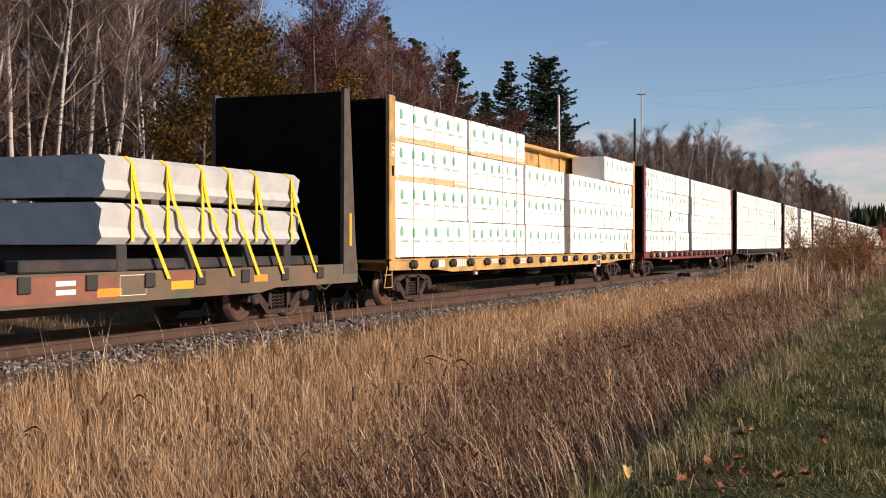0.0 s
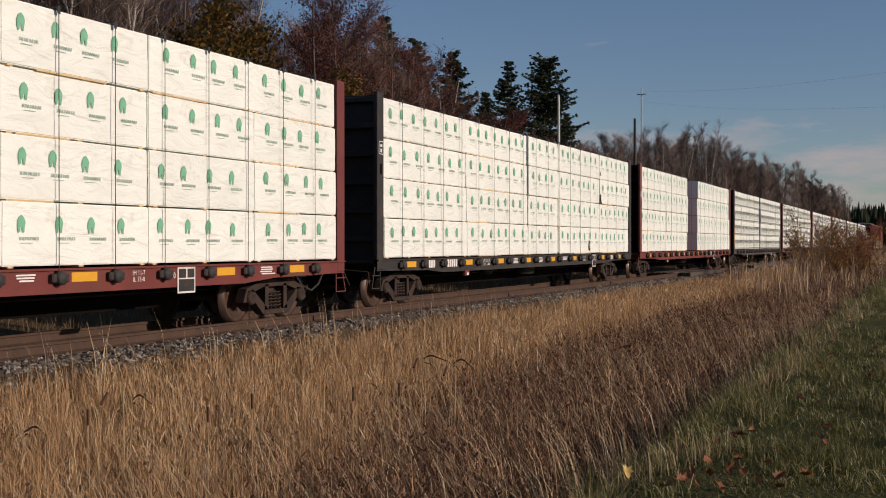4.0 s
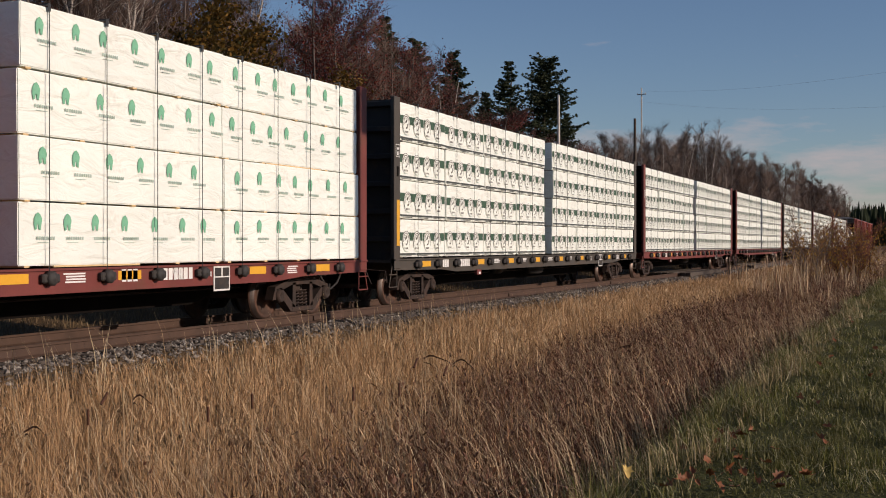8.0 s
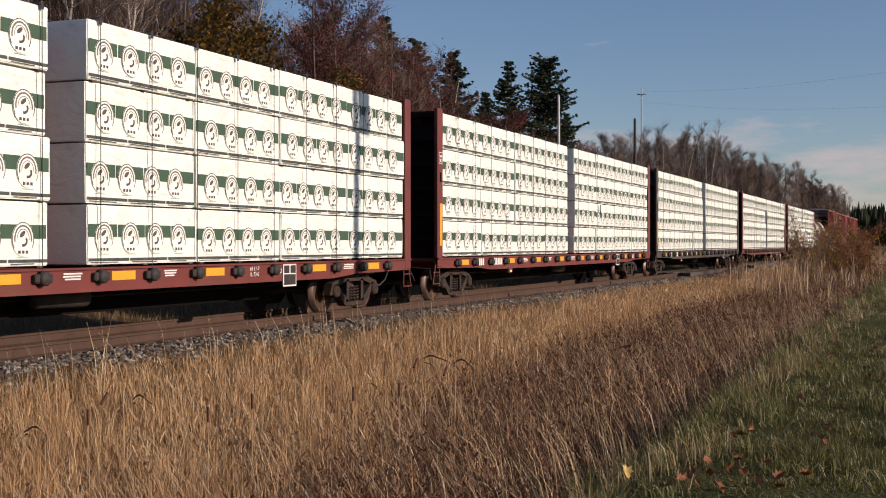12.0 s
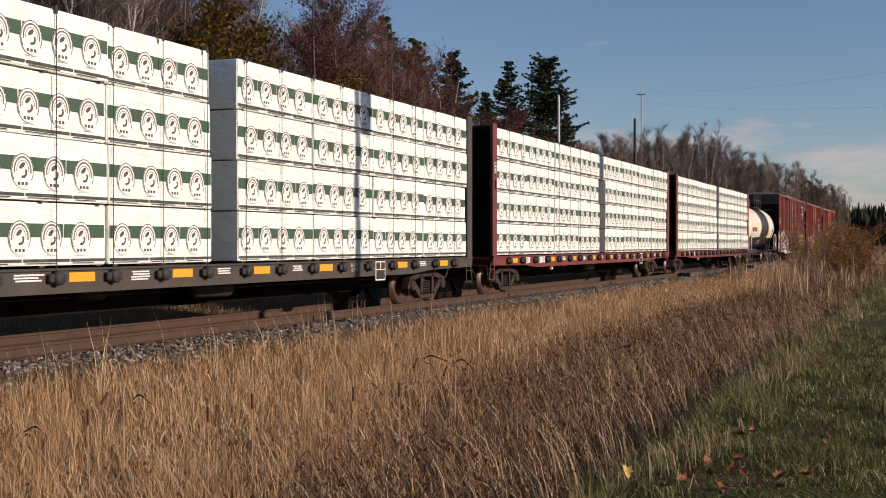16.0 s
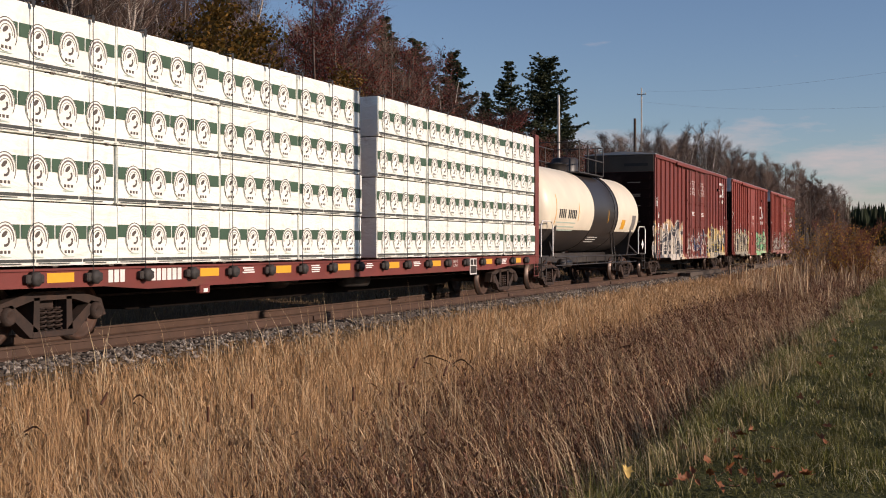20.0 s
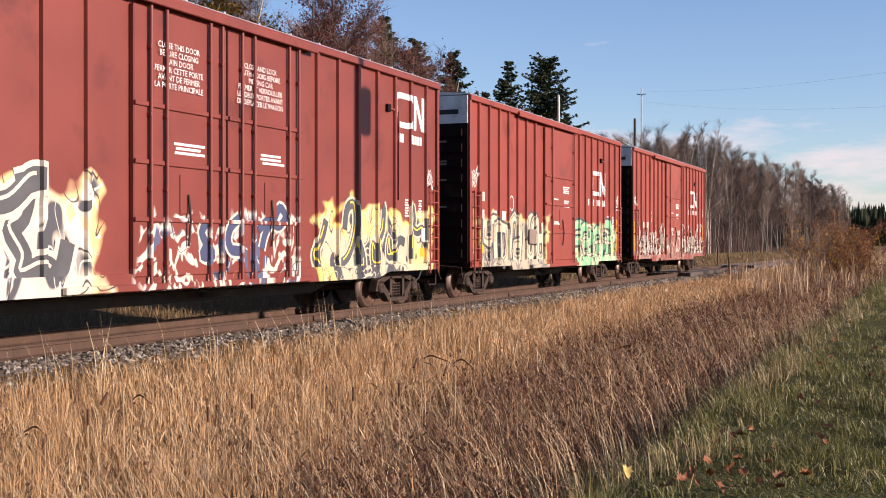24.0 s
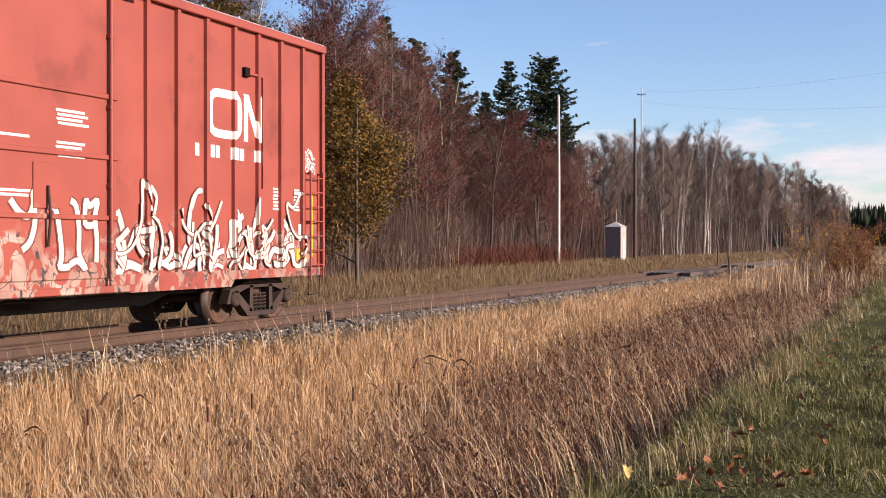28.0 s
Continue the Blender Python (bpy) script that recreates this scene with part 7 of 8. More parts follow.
def fallen_leaf(x, y, size, material, label, turn):
    o = [(0, -0.5), (0.14, -0.25), (0.45, -0.30), (0.34, -0.05), (0.55, 0.15), (0.28, 0.16), (0.22, 0.42), (0.0, 0.60), (-0.22, 0.42), (-0.28, 0.16), (-0.55, 0.15), (-0.34, -0.05), (-0.45, -0.30), (-0.14, -0.25)]
    fold = rl.uniform(0.4, 1.3)
    v = [(a * size * (1 - 0.3 * fold), c * size, size * (fold * abs(a) * 0.8 + 0.3 * fold * c * c + rl.uniform(-0.05, 0.05))) for a, c in o] + [(0, 0, 0)]
    n = len(o)
    blade = Bag().add(v, [(i, (i + 1) % n, n) for i in range(n)], 0, True)
    z = float(soil_z(x)) + (0.10 if material == "leaf_brown" else 0.14)
    n_ = Vector((0.2 + rl.gauss(0, 0.5), -0.4 + rl.gauss(0, 0.5), 1.0)) if material == "leaf_brown" else Vector((0.9, -0.8, 0.9))
    th = thing("fallen_leaf", label, "leaf", "fallen leaves on the grass", m=Matrix.Translation((x, y, z)) @ n_.to_track_quat("Z", "Y").to_matrix().to_4x4() @ pose(0, 0, 0, 0, 0, turn))
    part("blade", blade, material, th)
    part("stalk", Bag().tube([(0, -0.45 * size, 0.01), (0.05 * size, -0.85 * size, 0.02)], 0.002, 4), material, th)


rl = random.Random(9)
for x, y, s, k in [(-1.96, 8.1, 0.108, 1), (-1.45, 9.9, 0.10, 0), (-1.40, 10.1, 0.09, 0), (-1.40, 8.15, 0.08, 0), (-1.3, 8.4, 0.10, 0), (-1.2, 8.3, 0.08, 0), (-1.55, 7.9, 0.09, 0), (-1.52, 8.0, 0.07, 0), (-0.9, 8.2, 0.06, 0),
                   (-1.1, 8.7, 0.09, 0), (-1.8, 9.3, 0.08, 0), (-1.25, 12.6, 0.10, 0)] + [(random.Random(k).uniform(-1.75, -0.75), 7.6 + 2.6 * random.Random(k + 90).random() ** 1.5, random.Random(k + 50).uniform(0.05, 0.10), 0) for k in range(22)] + [(random.Random(k + 7).uniform(-1.9, 0.4), 9 + 22 * random.Random(k + 70).random(), 0.09, 0) for k in range(16)]:
    fallen_leaf(x, y, s, "leaf_yellow" if k else "leaf_brown", "pale yellow maple leaf lying on the grass" if k else "curled brown leaf lying on the grass", rl.uniform(0, 360))


# ---- trees ----
class Sprout:
    """Limbs (round bars), twigs (thin ribbons) and leaves of one tree."""

    def __init__(self, seed):
        self.r = random.Random(seed)
        self.wood, self.tv, self.tf, self.lv, self.lf = Bag(), [], [], [], []

    def limb(self, p, d, length, r, segs, wander, sides, up=0.0):
        pts, q, dd = [p.copy()], p.copy(), d.normalized()
        for _ in range(segs):
            dd = (dd + Vector((self.r.gauss(0, wander), self.r.gauss(0, wander), self.r.gauss(0, wander) + up))).normalized()
            q = q + dd * length / segs
            pts.append(q.copy())
        self.wood.tube(pts, r, sides, 0, r * 0.35, caps=False)
        return pts

    def twig(self, p, d, length, w):
        k = len(self.tv)
        s = d.orthogonal().normalized() * w / 2
        m = p + d * length * 0.55 + Vector((self.r.gauss(0, 0.06), self.r.gauss(0, 0.06), 0.03)) * length
        self.tv += [p - s, p + s, m - s * 0.7, m + s * 0.7, p + d * length + Vector((0, 0, 0.08 * length))]
        self.tf += [(k, k + 1, k + 3), (k, k + 3, k + 2), (k + 2, k + 3, k + 4)]

    def leaf(self, p, size):
        k = len(self.lv)
        a = Vector((self.r.gauss(0, 1), self.r.gauss(0, 1), self.r.gauss(0, 1))).normalized()
        b = a.orthogonal().normalized() * size * 0.35
        self.lv += [p - a * size * 0.5, p + b, p + a * size * 0.5, p - b]
        self.lf += [(k, k + 1, k + 2), (k, k + 2, k + 3)]

    def spread(self):
        a = self.r.uniform(0, 2 * math.pi)
        return Vector((math.cos(a), math.sin(a), 0))


def raw_mesh(name, v, f, material):
    me = bpy.data.meshes.new(name)
    v, f = np.array([tuple(p) for p in v], dtype=np.float32), np.array(f, dtype=np.int32)
    me.vertices.add(len(v))
    me.vertices.foreach_set("co", v.ravel())
    me.loops.add(f.size)
    me.loops.foreach_set("vertex_index", f.ravel())
    me.polygons.add(len(f))
    me.polygons.foreach_set("loop_start", np.arange(0, f.size, f.shape[1], dtype=np.int32))
    me.update(calc_edges=True)
    me.materials.append(M[material])
    return me


def broadleaf(seed, H, bark, twig, leaves=None, leaf_n=0, leaf_size=0.09, stems=1, width=0.26, low=0.35, twigs=1500, trunk_r=0.11, rise=(0.25, 0.95), limbs=16, tw=(0.009, 0.020), tlen=(0.3, 0.9), wander=0.035):
    """A bare or late-leaved tree of height H: trunk or stems, limbs, twigs, some leaves."""
    s = Sprout(seed)
    ends = []
    for k in range(stems):
        lean = s.spread() * (0.10 if stems > 1 else 0.03)
        tr = s.limb(s.spread() * 0.12 * (stems > 1), lean + Vector((0, 0, 1)), H * s.r.uniform(0.88, 1.0), trunk_r * s.r.uniform(0.8, 1.1), 9, wander, 6, 0.02)
        n = limbs if stems == 1 else max(4, int(limbs * 0.7))
        for j in range(n):
            u = low + (0.97 - low) * (j + s.r.random()) / n
            i = min(int(u * 9), 8)
            p = tr[i].lerp(tr[i + 1], u * 9 - i)
            reach = H * width * (1.25 - u) ** 0.8 * s.r.uniform(0.6, 1.15)
            br = s.limb(p, s.spread() + Vector((0, 0, s.r.uniform(*rise))), reach, trunk_r * 0.34 * (1.2 - u), 4, 0.14, 4, 0.10)
            for q in range(4):
                i2 = s.r.randint(1, 3)
                sub = s.limb(br[i2], (br[i2 + 1] - br[i2]).normalized() + s.spread() * 0.8 + Vector((0, 0, 0.35)), reach * 0.5, trunk_r * 0.10, 3, 0.16, 3, 0.08)
                ends += [(sub[a], sub[a + 1]) for a in range(3)]
            ends += [(br[a], br[a + 1]) for a in range(1, 4)]
        ends += [(tr[a], tr[a + 1]) for a in range(5, 9)]
    for k in range(twigs):
        a, b = s.r.choice(ends)
        p = a.lerp(b, s.r.random())
        d = ((b - a).normalized() + s.spread() * s.r.uniform(0.4, 1.4) + Vector((0, 0, s.r.uniform(-0.15, 0.55)))).normalized()
        s.twig(p, d, s.r.uniform(*tlen), s.r.uniform(*tw))
    for k in range(leaf_n):
        a, b = s.r.choice(ends)
        s.leaf(a.lerp(b, s.r.random()) + Vector((s.r.gauss(0, 0.28), s.r.gauss(0, 0.28), s.r.gauss(0, 0.25))), leaf_size * s.r.uniform(0.6, 1.4))
    return (s.wood.mesh("trunk", [bark]), raw_mesh("crown", s.tv, s.tf, twig), raw_mesh("foliage", s.lv, s.lf, leaves) if leaf_n else None)


def spruce(seed, H, R, gap=0.0, taper=0.85, low=0.06):
    """A conifer: straight trunk, whorls of flat needled boughs that droop and turn up at the tips."""
    s = Sprout(seed)
    s.limb(Vector((0, 0, 0)), Vector((0, 0, 1)), H * 0.96, 0.16, 8, 0.008, 6)
    rings = int(H / 0.48)
    for t in range(rings):
        u = low + (0.99 - low) * t / rings
        whorl = s.r.uniform(0.72, 1.12)
        for q in range(8 if u < 0.7 else 11):
            if s.r.random() < gap:
                continue
            a = s.r.uniform(0, 2 * math.pi)
            L = (R * (1 - u) ** taper * whorl + 0.15) * s.r.uniform(0.55, 1.05)
            d, side = Vector((math.cos(a), math.sin(a), 0)), Vector((-math.sin(a), math.cos(a), 0))
            z = H * u + s.r.uniform(-0.14, 0.14)
            tilt = 0.55 * u - 0.32
            s.twig(Vector((0, 0, z)), (d + Vector((0, 0, tilt))).normalized(), L, 0.05)
            seg = max(3, int(L / 0.21))
            for j in range(seg):
                w = (j + s.r.random()) / seg
                p = d * L * w + Vector((0, 0, z + L * tilt * w + 0.16 * L * w ** 3))
                for _ in range(9):
                    q_ = p + side * s.r.gauss(0, 0.16) * (L * (1.08 - w) + 0.25) + Vector((0, 0, s.r.gauss(-0.05, 0.07)))
                    e = (d * s.r.uniform(0.4, 1) + side * s.r.gauss(0, 0.5) + Vector((0, 0, s.r.gauss(-0.05, 0.25)))).normalized()
                    sz = s.r.uniform(0.22, 0.44)
                    k0 = len(s.lv)
                    o = e.cross(Vector((s.r.gauss(0, 1), s.r.gauss(0, 1), s.r.gauss(0, 1)))).normalized() * sz * 0.19
                    s.lv += [q_ - e * sz * 0.4, q_ + o, q_ + e * sz * 0.6, q_ - o]
                    s.lf += [(k0, k0 + 1, k0 + 2), (k0, k0 + 2, k0 + 3)]
    return (s.wood.mesh("trunk", ["bark"]), None, raw_mesh("foliage", s.lv, s.lf, "needle"))


def plant(meshes, x, y, H, base_h, label, name, group, turn, lean=0.0):
    sc = H / base_h
    ob = thing(name, label, "tree", group, m=pose(x, y, float(soil_z(x)) - 0.1, lean, 0, turn) @ Matrix.Scale(sc, 4))
    for nm, me in zip(("trunk", "crown", "foliage"), meshes):
        if me:
            part(nm, me, None, ob)
    return ob


BIRCHES = [broadleaf(100 + k, 15, "birch", "twig", stems=(1, 2, 1, 3)[k], twigs=1500, width=0.20, low=0.40, trunk_r=(0.10, 0.075, 0.085, 0.07)[k], rise=(0.4, 1.3), wander=0.06) for k in range(4)]
BIRCHES += [broadleaf(105 + k, 15, "birch", "grey_twig", stems=(2, 1)[k], twigs=2200, width=0.17, low=0.30, trunk_r=(0.085, 0.10)[k], rise=(0.7, 1.6), limbs=24, tw=(0.007, 0.014), wander=0.04) for k in range(2)]
BARE = [broadleaf(120 + k, 14, "bark", "twig", "brown_leaf", (2000, 1200, 2600, 800)[k], 0.09, stems=(1, 1, 2, 3)[k], twigs=3600, width=0.33, low=0.20, trunk_r=0.10) for k in range(4)]
GREY = [broadleaf(140 + k, 15, ("pale_bark", "bark", "pale_bark", "bark")[k], "grey_twig", stems=(1, 1, 2, 3)[k], twigs=5200, width=0.20, low=0.25, trunk_r=(0.10, 0.11, 0.08, 0.07)[k], rise=(0.8, 1.9), limbs=26, tw=(0.006, 0.013), tlen=(0.4, 1.1)) for k in range(4)]
DOMES = [broadleaf(150 + k, 7, "bark", "dome_twig", stems=7, twigs=6500, width=0.26, low=0.12, trunk_r=0.035, rise=(0.7, 1.8), limbs=15, tw=(0.006, 0.012), tlen=(0.3, 0.8)) for k in range(2)]
MAPLES = [broadleaf(160 + k, 13, "bark", "twig", "maple_leaf", 5200, 0.095, stems=(1, 2, 1)[k], twigs=3200, width=0.36, low=0.20) for k in range(3)]
OAKS = [broadleaf(180 + k, 10, "bark", "twig", "oak_leaf", 12000, 0.15, twigs=500, width=0.42, low=0.06, trunk_r=0.12) for k in range(2)]
SPRUCES = [spruce(200, 17, 4.9), spruce(201, 17, 6.0, 0.05), spruce(202, 20, 5.4, 0.30, 0.75), spruce(203, 21, 6.6, 0.24, 0.42, 0.2)]

# how high the wood stands along the line
SKYLINE = [(20, 16.5), (45, 16.0), (56, 15.5), (66, 15.5), (74, 13.0), (84, 11.5), (100, 10.0), (115, 12.0), (128, 13.5), (150, 15.5), (175, 16.0), (200, 16.5), (240, 17), (330, 17)]
rt = random.Random(12)


def wood_height(y):
    return float(np.interp(y, [a for a, _ in SKYLINE], [b for _, b in SKYLINE]))


y = 21.0
while y < 330:
    for row, (xa, xb) in enumerate(((-27.0, -31.0), (-32.0, -39.0), (-41.0, -54.0))):
        if row == 2 and y > 110 and rt.random() < 0.4:
            continue
        x, yy = rt.uniform(xb, xa), y + rt.uniform(-1.4, 1.4)
        if y > 150:
            x += (y - 150) * 0.045
        H = wood_height(yy * (30 / -x) if row < 2 else yy * 0.75) * rt.uniform(0.82, 1.03) * (1.0 if row == 0 else 1.08 if row == 1 else 1.2)
        k = rt.random()
        if y < 60:
            kind, label, name = (BIRCHES, "white-barked bare birch tree at the wood's edge", "birch_tree") if k < 0.12 else (BARE, "bare grey-brown tree in the wood", "bare_tree") if k < 0.68 else (MAPLES, "maple tree with sparse dark red leaves", "maple_tree")
        elif y < 105:
            kind, label, name = (MAPLES, "maple tree with sparse dark red leaves", "maple_tree") if k < 0.62 else (BARE, "bare grey-brown tree in the wood", "bare_tree")
        else:
            kind, label, name = (GREY, "pale bare tree in the wood", "bare_tree") if k < 0.62 else (BARE, "bare grey-brown tree in the wood", "bare_tree") if k < 0.96 else (BIRCHES, "white-barked bare birch tree at the wood's edge", "birch_tree")
        base = {id(BIRCHES): 15, id(BARE): 14, id(GREY): 15, id(MAPLES): 13}[id(kind)]
        plant(rt.choice(kind), x, yy, H, base, label, name, name.replace("_tree", " trees") + " of the wood", rt.uniform(0, 360), rt.uniform(-3, 3))
    y += 2.3 if y < 110 else 3.2 if y < 190 else 4.8

for x, yy, H, k in ((-26.2, 29.2, 15, 0), (-26.0, 30.6, 16, 2), (-26.1, 32.6, 16, 0), (-25.8, 33.1, 15, 2), (-26.0, 35.6, 14, 2), (-27.6, 31.6, 15, 1), (-27.2, 34.2, 15, 3), (-28.0, 36.8, 16, 1), (-26.6, 28.0, 14, 3), (-28.4, 39.0, 15, 2), (-27.8, 42.5, 15, 1), (-28, 141, 16.2, 5), (-28, 143, 15.4, 4), (-27.5, 156.5, 17.9, 4), (-27.5, 158.5, 17.2, 5), (-28.5, 147, 17.8, 5), (-28.6, 166, 16.4, 4), (-28.4, 135, 13.6, 4), (-27.8, 178, 15.5, 5), (-30, 74, 12.5, 4)):
    plant(BIRCHES[k], x, yy, H, 15, "tall white birch trunk standing before the wood", "birch_tree", "birch trees of the wood", rt.uniform(0, 360), rt.uniform(-2, 2))
for x, yy, H, k in ((-23.3, 35.0, 9.9, 0), (-22.4, 45.2, 8.9, 1), (-24.2, 48.0, 8.2, 0), (-23.8, 39.4, 8.4, 1)):
    plant(OAKS[k], x, yy, H, 10, "leafy tree with dull golden-brown autumn leaves", "oak_tree", "golden trees at the wood's edge", rt.uniform(0, 360))
for x, yy, H, k, b in ((-33, 70.5, 16.4, 0, 17), (-34, 78, 16.2, 1, 17), (-36, 90, 17.2, 1, 17), (-41, 111, 16.5, 1, 17), (-41, 118, 20.6, 2, 20), (-40.5, 129, 22.4, 3, 21), (-41, 139, 17.2, 0, 17), (-44, 100, 14.5, 0, 17), (-42, 123, 16.5, 1, 17)):
    plant(SPRUCES[k], x, yy, H, b, "tall dark green spruce above the wood", "spruce_tree", "spruces in the wood", rt.uniform(0, 360))


for k in range(22):
    yy = 66 + 3.1 * k + rt.uniform(-1.5, 1.5)
    plant(DOMES[k % 2], rt.uniform(-33, -28.5), yy, rt.uniform(5.0, 8.0), 7, "rounded bare shrub of fine reddish twigs", "bare_shrub", "rounded shrubs before the wood", rt.uniform(0, 360))


def brush(name, label, n, x0, x1, y0, y1, h0, h1, material, seed, w=0.02, lean=0.14, power=1.0):
    """Thickets: a fifth of the stems rise from the ground, the rest fork off them."""
    rng = np.random.default_rng(seed)
    c = max(4, n // 60)
    cx, cy = rng.uniform(x0, x1, c), y0 + (y1 - y0) * rng.random(c) ** power
    m = n // 5
    k = rng.integers(0, c, m)
    x, y = cx[k] + rng.normal(0, 0.7, m), cy[k] + rng.normal(0, 0.9, m)
    h = rng.uniform(h0, h1, c)[k] * rng.uniform(0.45, 1.05, m)
    wide = w * (0.7 + y / 120)
    v1, f1 = blades(x, y, h, wide * rng.uniform(0.7, 1.5, m), lean, rng)
    q = rng.integers(0, m, n - m)
    u = rng.uniform(0.15, 0.8, n - m)
    v2, f2 = blades(x[q] + rng.normal(0, 0.12, n - m) * h[q] * lean * 2, y[q] + rng.normal(0, 0.12, n - m) * h[q] * lean * 2, h[q] * (1.05 - u) * rng.uniform(0.4, 0.9, n - m),
                    wide[q] * rng.uniform(0.4, 0.9, n - m), 0.75, rng, z=soil_z(x[q]) + h[q] * u)
    tagged(tri_mesh(name, np.concatenate([v1, v2]), np.concatenate([f1, f2 + len(v1)]), material), label, "brush", kind="stuff")


brush("undergrowth", "bare brown undergrowth along the wood's edge", 26000, -28.5, -24.6, 20, 62, 2.0, 5.0, "brush", 41, 0.011, 0.45)
brush("undergrowth", "bare brown undergrowth along the wood's edge", 42000, -33, -28.0, 60, 215, 2.5, 5.5, "brush", 46, 0.012, 0.45, 1.3)
brush("undergrowth", "dense bare thicket inside the wood", 42000, -48, -30, 20, 260, 4.0, 9.0, "brush", 42, 0.020, 0.26, 1.2)
brush("undergrowth", "dark tall thicket deep in the wood", 16000, -52, -38, 22, 80, 9.0, 14.0, "brush", 49, 0.024, 0.20)
brush("red_undergrowth", "low dark red shrubs before the wood", 9000, -28.5, -25.6, 60, 90, 0.9, 2.2, "red_brush", 43, 0.018, 0.5)
brush("red_undergrowth", "reddish bare shrubs between the trees", 12000, -36, -29, 76, 132, 4.5, 8.5, "dome_twig", 44, 0.013, 0.36)
brush("red_undergrowth", "reddish bare shrubs between the trees", 5000, -33, -27, 44, 66, 4.5, 9.0, "dome_twig", 48, 0.012, 0.36)
brush("pale_stems", "thin pale saplings before the wood", 300, -26.5, -24.8, 26, 72, 2.0, 4.2, "stalk", 45, 0.015, 0.2)


def yellow_bush(x, y, H, seed, label):
    s = Sprout(seed)
    ends = []
    for k in range(9):
        st = s.limb(s.spread() * 0.25, s.spread() * 0.42 + Vector((0, 0, 1)), H * s.r.uniform(0.6, 1.0), 0.022, 5, 0.10, 4, 0.03)
        ends += [(st[a], st[a + 1]) for a in range(1, 5)]
    for k in range(900):
        a, b = s.r.choice(ends)
        s.twig(a.lerp(b, s.r.random()), ((b - a).normalized() + s.spread() * 0.8).normalized(), s.r.uniform(0.3, 0.8), 0.016)
    for k in range(1500):
        a, b = s.r.choice(ends)
        s.leaf(a.lerp(b, s.r.random()) + Vector((s.r.gauss(0, 0.22), s.r.gauss(0, 0.22), s.r.gauss(0, 0.2))), s.r.uniform(0.06, 0.13))
    ob = thing("shrub", label, "shrub", "shrubs beside the lawn", m=pose(x, y, float(soil_z(x)) - 0.1))
    part("stem_cluster", s.wood, "bark", ob)
    part("crown", raw_mesh("crown", s.tv, s.tf, "red_brush" if seed % 2 else "twig"), None, ob)
    part("foliage", raw_mesh("foliage", s.lv, s.lf, "gold_leaf"), None, ob)


for x, yy, H, sd in ((-5.6, 62, 4.4, 300), (-4.6, 66, 4.2, 301), (-5.2, 70, 3.8, 302), (-3.6, 64, 3.2, 303), (-6.3, 74, 3.6, 305), (-4.2, 78, 4.0, 307)):
    yellow_bush(x, yy, H, sd, "autumn shrub with sparse yellow and orange leaves")
brush("verge_brush", "brown bare brush where the verge meets the lawn", 5200, -6.8, -2.3, 40, 120, 0.9, 2.4, "lean_stalk", 47, 0.02, 0.2)


def far_hill():
    """A low wooded rise far down the line."""
    rng = np.random.default_rng(50)
    n = 9000
    x, y = rng.uniform(-70, 60, n), rng.uniform(400, 520, n)
    h = rng.uniform(9, 17, n) * np.interp(x, [-70, -10, 30, 60], [0.7, 0.9, 1.0, 1.0])
    v, f = blades(x, y, h, rng.uniform(1.0, 2.4, n), 0.06, rng, z=np.full(n, 1.0))
    tagged(tri_mesh("far_woods", v, f, "needle"), "dark distant woods beyond the line", "woods", kind="stuff")


far_hill()


# ---- poles, hut, wires ----
def pole(x, y, H, r, material, label, arms=(), mast=False):
    z0 = float(soil_z(x)) - 0.3
    th = thing("radio_mast" if mast else "utility_pole", label, "mast" if mast else "pole", "poles by the line", m=pose(x, y, z0))
    part("shaft", Bag().tube([(0, 0, 0), (0.02, 0, H * 0.5), (0, 0, H + 0.3)], r, 10, 0, r * 0.7), material, th)
    for z, w in arms:
        part("crossarm", Bag().box(-w / 2, w / 2, -0.05, 0.05, z - 0.05, z + 0.05, 0, 0.01), material, th)
        for s in (-0.45, 0.45):
            part("insulator", Bag().lathe([(0, 0.03), (0.05, 0.05), (0.10, 0.03), (0.14, 0.0)], 8, "z", (w * s, 0, z + 0.05)), "white_paint", th)
    return th


pole(-26.0, 86.2, 12.6, 0.13, "pole_pale", "sun-bleached bare wooden pole before the wood")
pole(-25.2, 107.4, 12.9, 0.17, "pole_wood", "dark weathered wooden pole beside a hut")
pole(-30.0, 131.0, 18.6, 0.10, "pole_pale", "slim pale mast with a short crossbar", ((18.2, 1.0),), True)
p = pole(3.0, 22.35, 9.8, 0.16, "pole_wood", "wooden utility pole with a transformer beside the lawn", ((9.7, 2.2),))
part("transformer", Bag().lathe([(8.6, 0.0), (8.6, 0.26), (9.45, 0.26), (9.5, 0.1), (9.55, 0.0)], 16, "z", (-0.1, 0.40, 0)), "grey_car", p)
for k, (a, b) in enumerate((((-30.0, 131.0, 18.3), (-3.2, 96.0, 14.3)), ((-30.4, 131.0, 17.2), (-3.2, 96.0, 11.7)))):
    pts = [Vector(a).lerp(Vector(b), u / 10) - Vector((0, 0, 0.5 * math.sin(math.pi * u / 10))) for u in range(11)]
    pts.append(pts[-1] + (pts[-1] - pts[-2]) * 4)
    tagged(part("overhead_wire", Bag().tube(pts, 0.005, 4), "silver"), "thin overhead wire strung across the sky", "wire", "overhead wires")


# paler than the hut's walls: sunlight on the front put into the colour
M["pale_panel"] = mat("sunlit_pale_siding", (0.34, 0.30, 0.27), 0.8, scale=3, vary=0.2, bump=0.15)
M["shed_wall"] = mat("weathered_mauve_siding", (0.21, 0.165, 0.16), 0.8, scale=3, vary=0.25, bump=0.2)


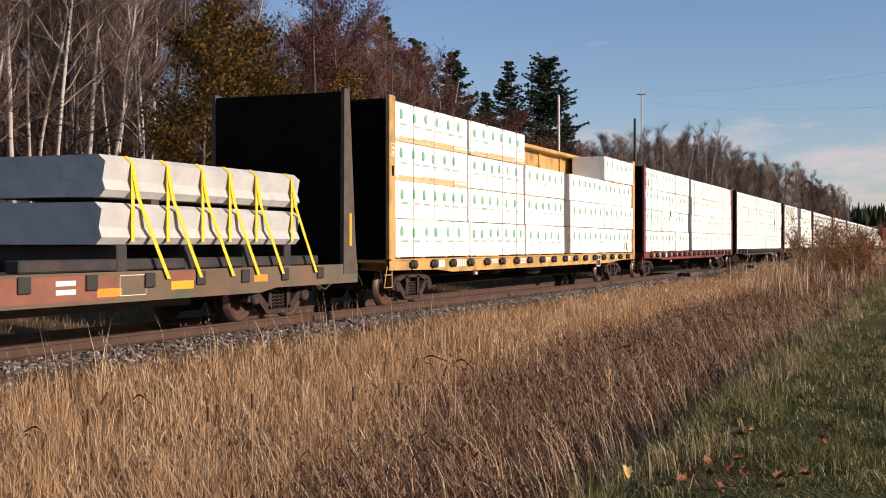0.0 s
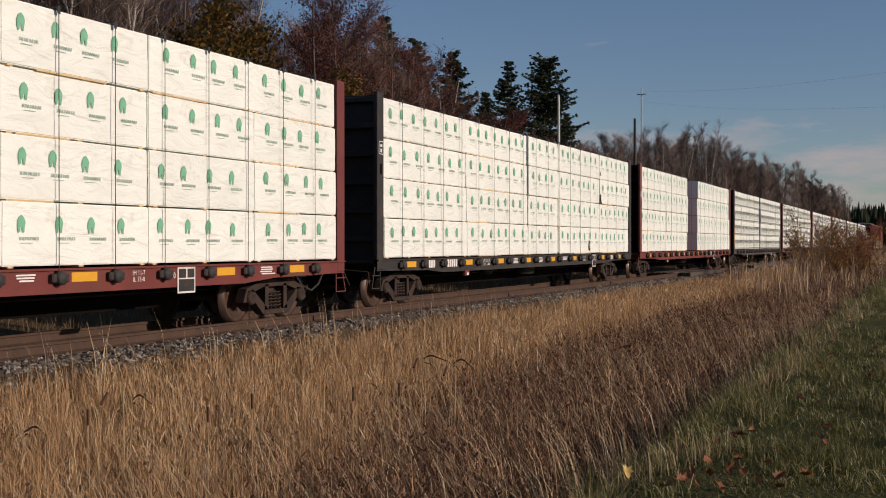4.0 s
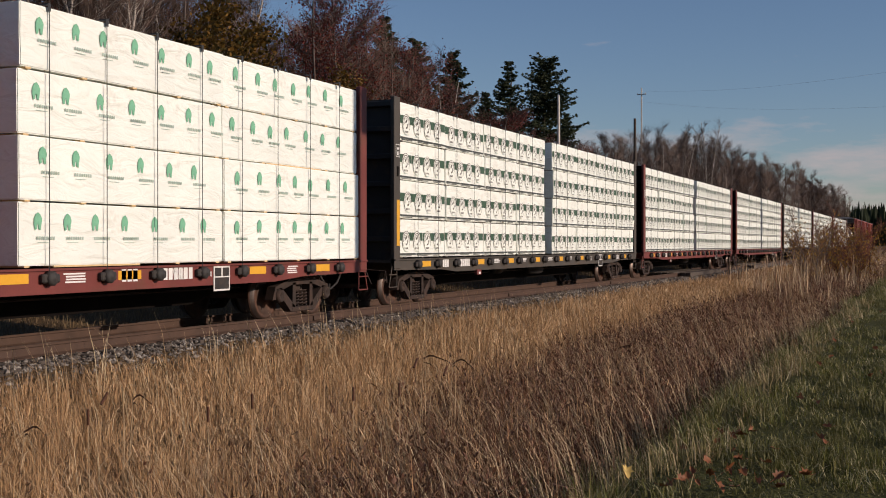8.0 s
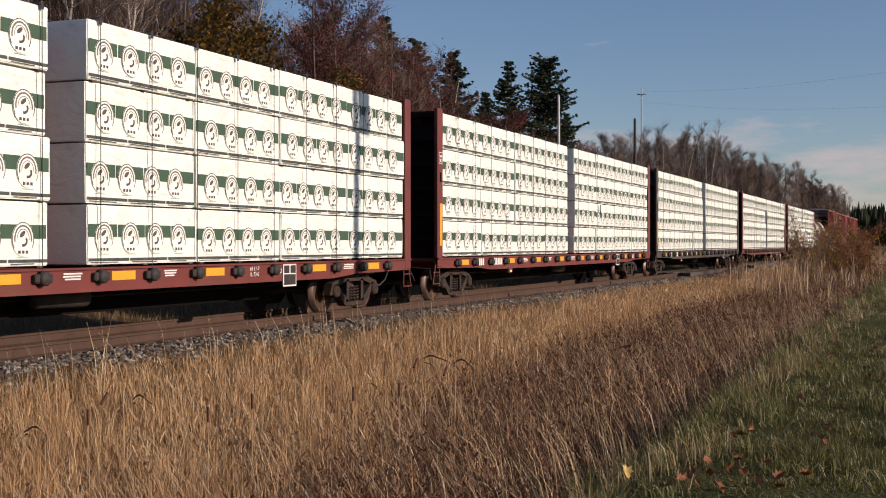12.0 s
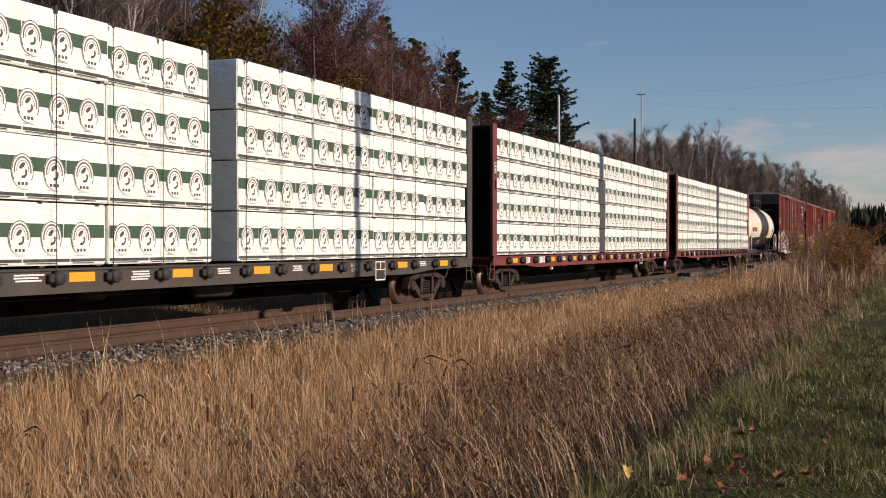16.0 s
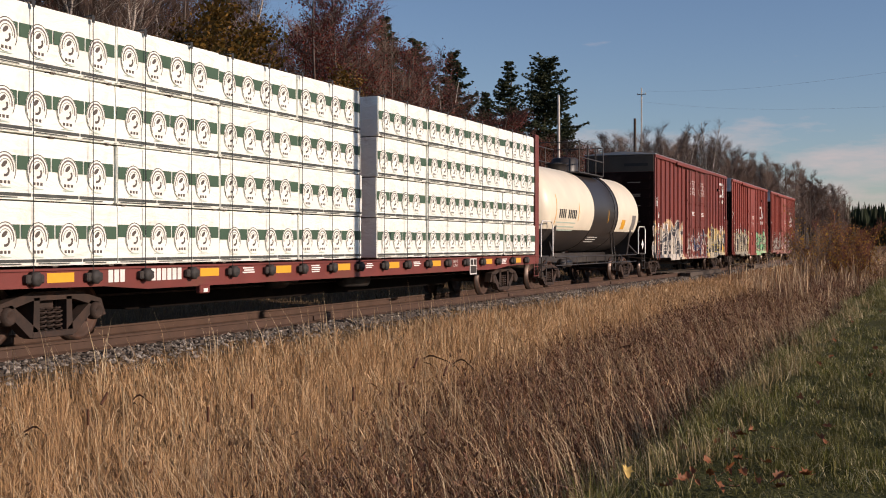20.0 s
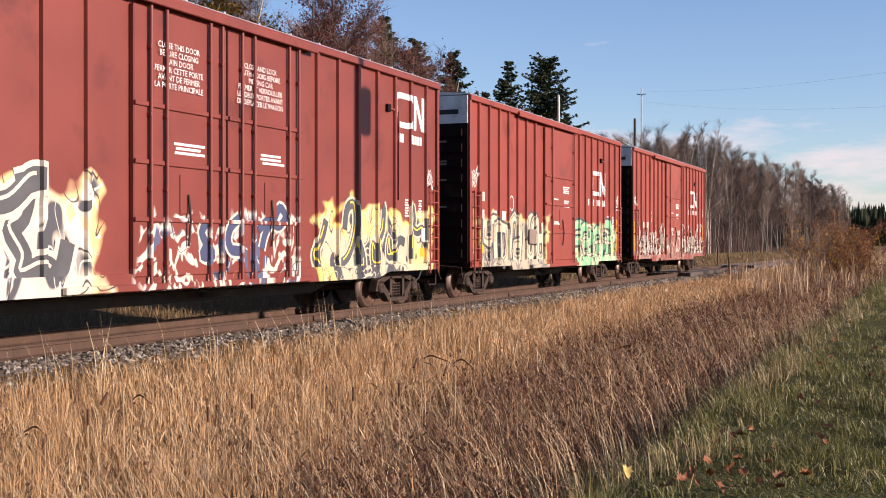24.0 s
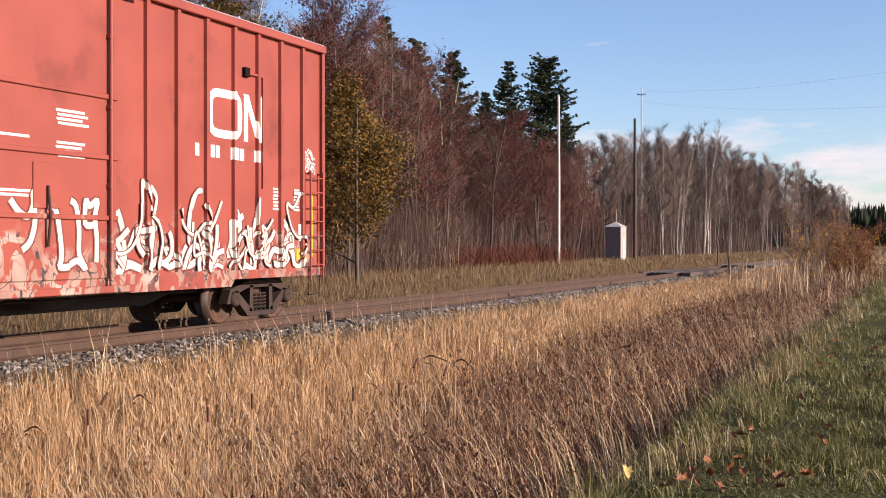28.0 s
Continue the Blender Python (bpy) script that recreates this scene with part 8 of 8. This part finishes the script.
def hut(x, y):
    th = thing("trackside_hut", "small mauve-grey trackside hut, its sunlit front coloured paler", "hut", m=pose(x, y, float(soil_z(x)) - 0.05))
    w, d, h = 1.0, 0.65, 3.05
    part("walls", Bag().box(-d, d, -w, w, 0, h, 0, 0.02), "shed_wall", th)
    for k in range(14):
        z = 0.1 + k * 0.21
        part("siding_board", Bag().box(-d - 0.02, d + 0.02, -w - 0.02, w + 0.02, z, z + 0.19), "shed_wall", th)
    v = [(-d - 0.12, -w - 0.12, h), (d + 0.12, -w - 0.12, h), (d + 0.12, w + 0.12, h), (-d - 0.12, w + 0.12, h), (0, 0, h + 0.45)]
    part("roof", Bag().add(v, [(0, 1, 4), (1, 2, 4), (2, 3, 4), (3, 0, 4), (3, 2, 1, 0)]), "shed_roof", th)
    part("vent_pipe", Bag().tube([(0, 0.2, h + 0.3), (0, 0.2, h + 1.5)], 0.05, 8), "plastic_white", th)
    # added sheet over the +X wall that paints its sunlit look
    part("front_panel", Bag().box(d + 0.022, d + 0.036, -w, w, 0.05, h - 0.02, 0, 0.004), "pale_panel", th)
    part("door", Bag().box(d + 0.038, d + 0.06, -0.35, 0.35, 0.1, 2.1, 0, 0.01), "shed_roof", th)


hut(-25.9, 103.2)

# crossing planks and a marker post by the line
for a, b in ((58, 67), (80, 90)):
    for x in (TRACK + 1.0, TRACK + 1.28, TRACK - 0.45, TRACK - 0.15, TRACK + 0.15, TRACK + 0.45, TRACK - 1.0):
        tagged(part("crossing_plank", Bag().box(x - 0.125, x + 0.125, a, b, -0.17, 0.02, 0, 0.015), "old_wood"), "dark worn timber plank laid between rails", "plank", "planks of the crossing")
for x, yy, H in ((-10.3, 66, 0.7), (-15.2, 92, 1.6), (-16.5, 120, 2.2)):
    tagged(part("marker_post", Bag().tube([(x, yy, -0.6), (x, yy, H)], 0.05, 8).box(x - 0.03, x + 0.03, yy - 0.14, yy + 0.14, H - 0.25, H, 0, 0.01), "pole_wood"), "short wooden marker post beside the rails", "post", "marker posts")


# ---- movement ----
def motions():
    """The train runs along the track; the wheels turn with it."""
    for ob, x, y, z in MOVING:
        walk(ob, [(float(t), pose(x, y - run(t), z)) for t in range(29)])
    for ob, y, origin in WHEELS:
        gone = next((k for k in range(841) if origin + y - run(k / 30) < 4), 840)
        rows = [(k / 30, pose(0, y, WHEEL_R, math.degrees(run(k / 30) / WHEEL_R))) for k in range(gone + 1)]
        if gone < 840:
            rows.append((28.0, rows[-1][1]))
        walk(ob, rows)


motions()
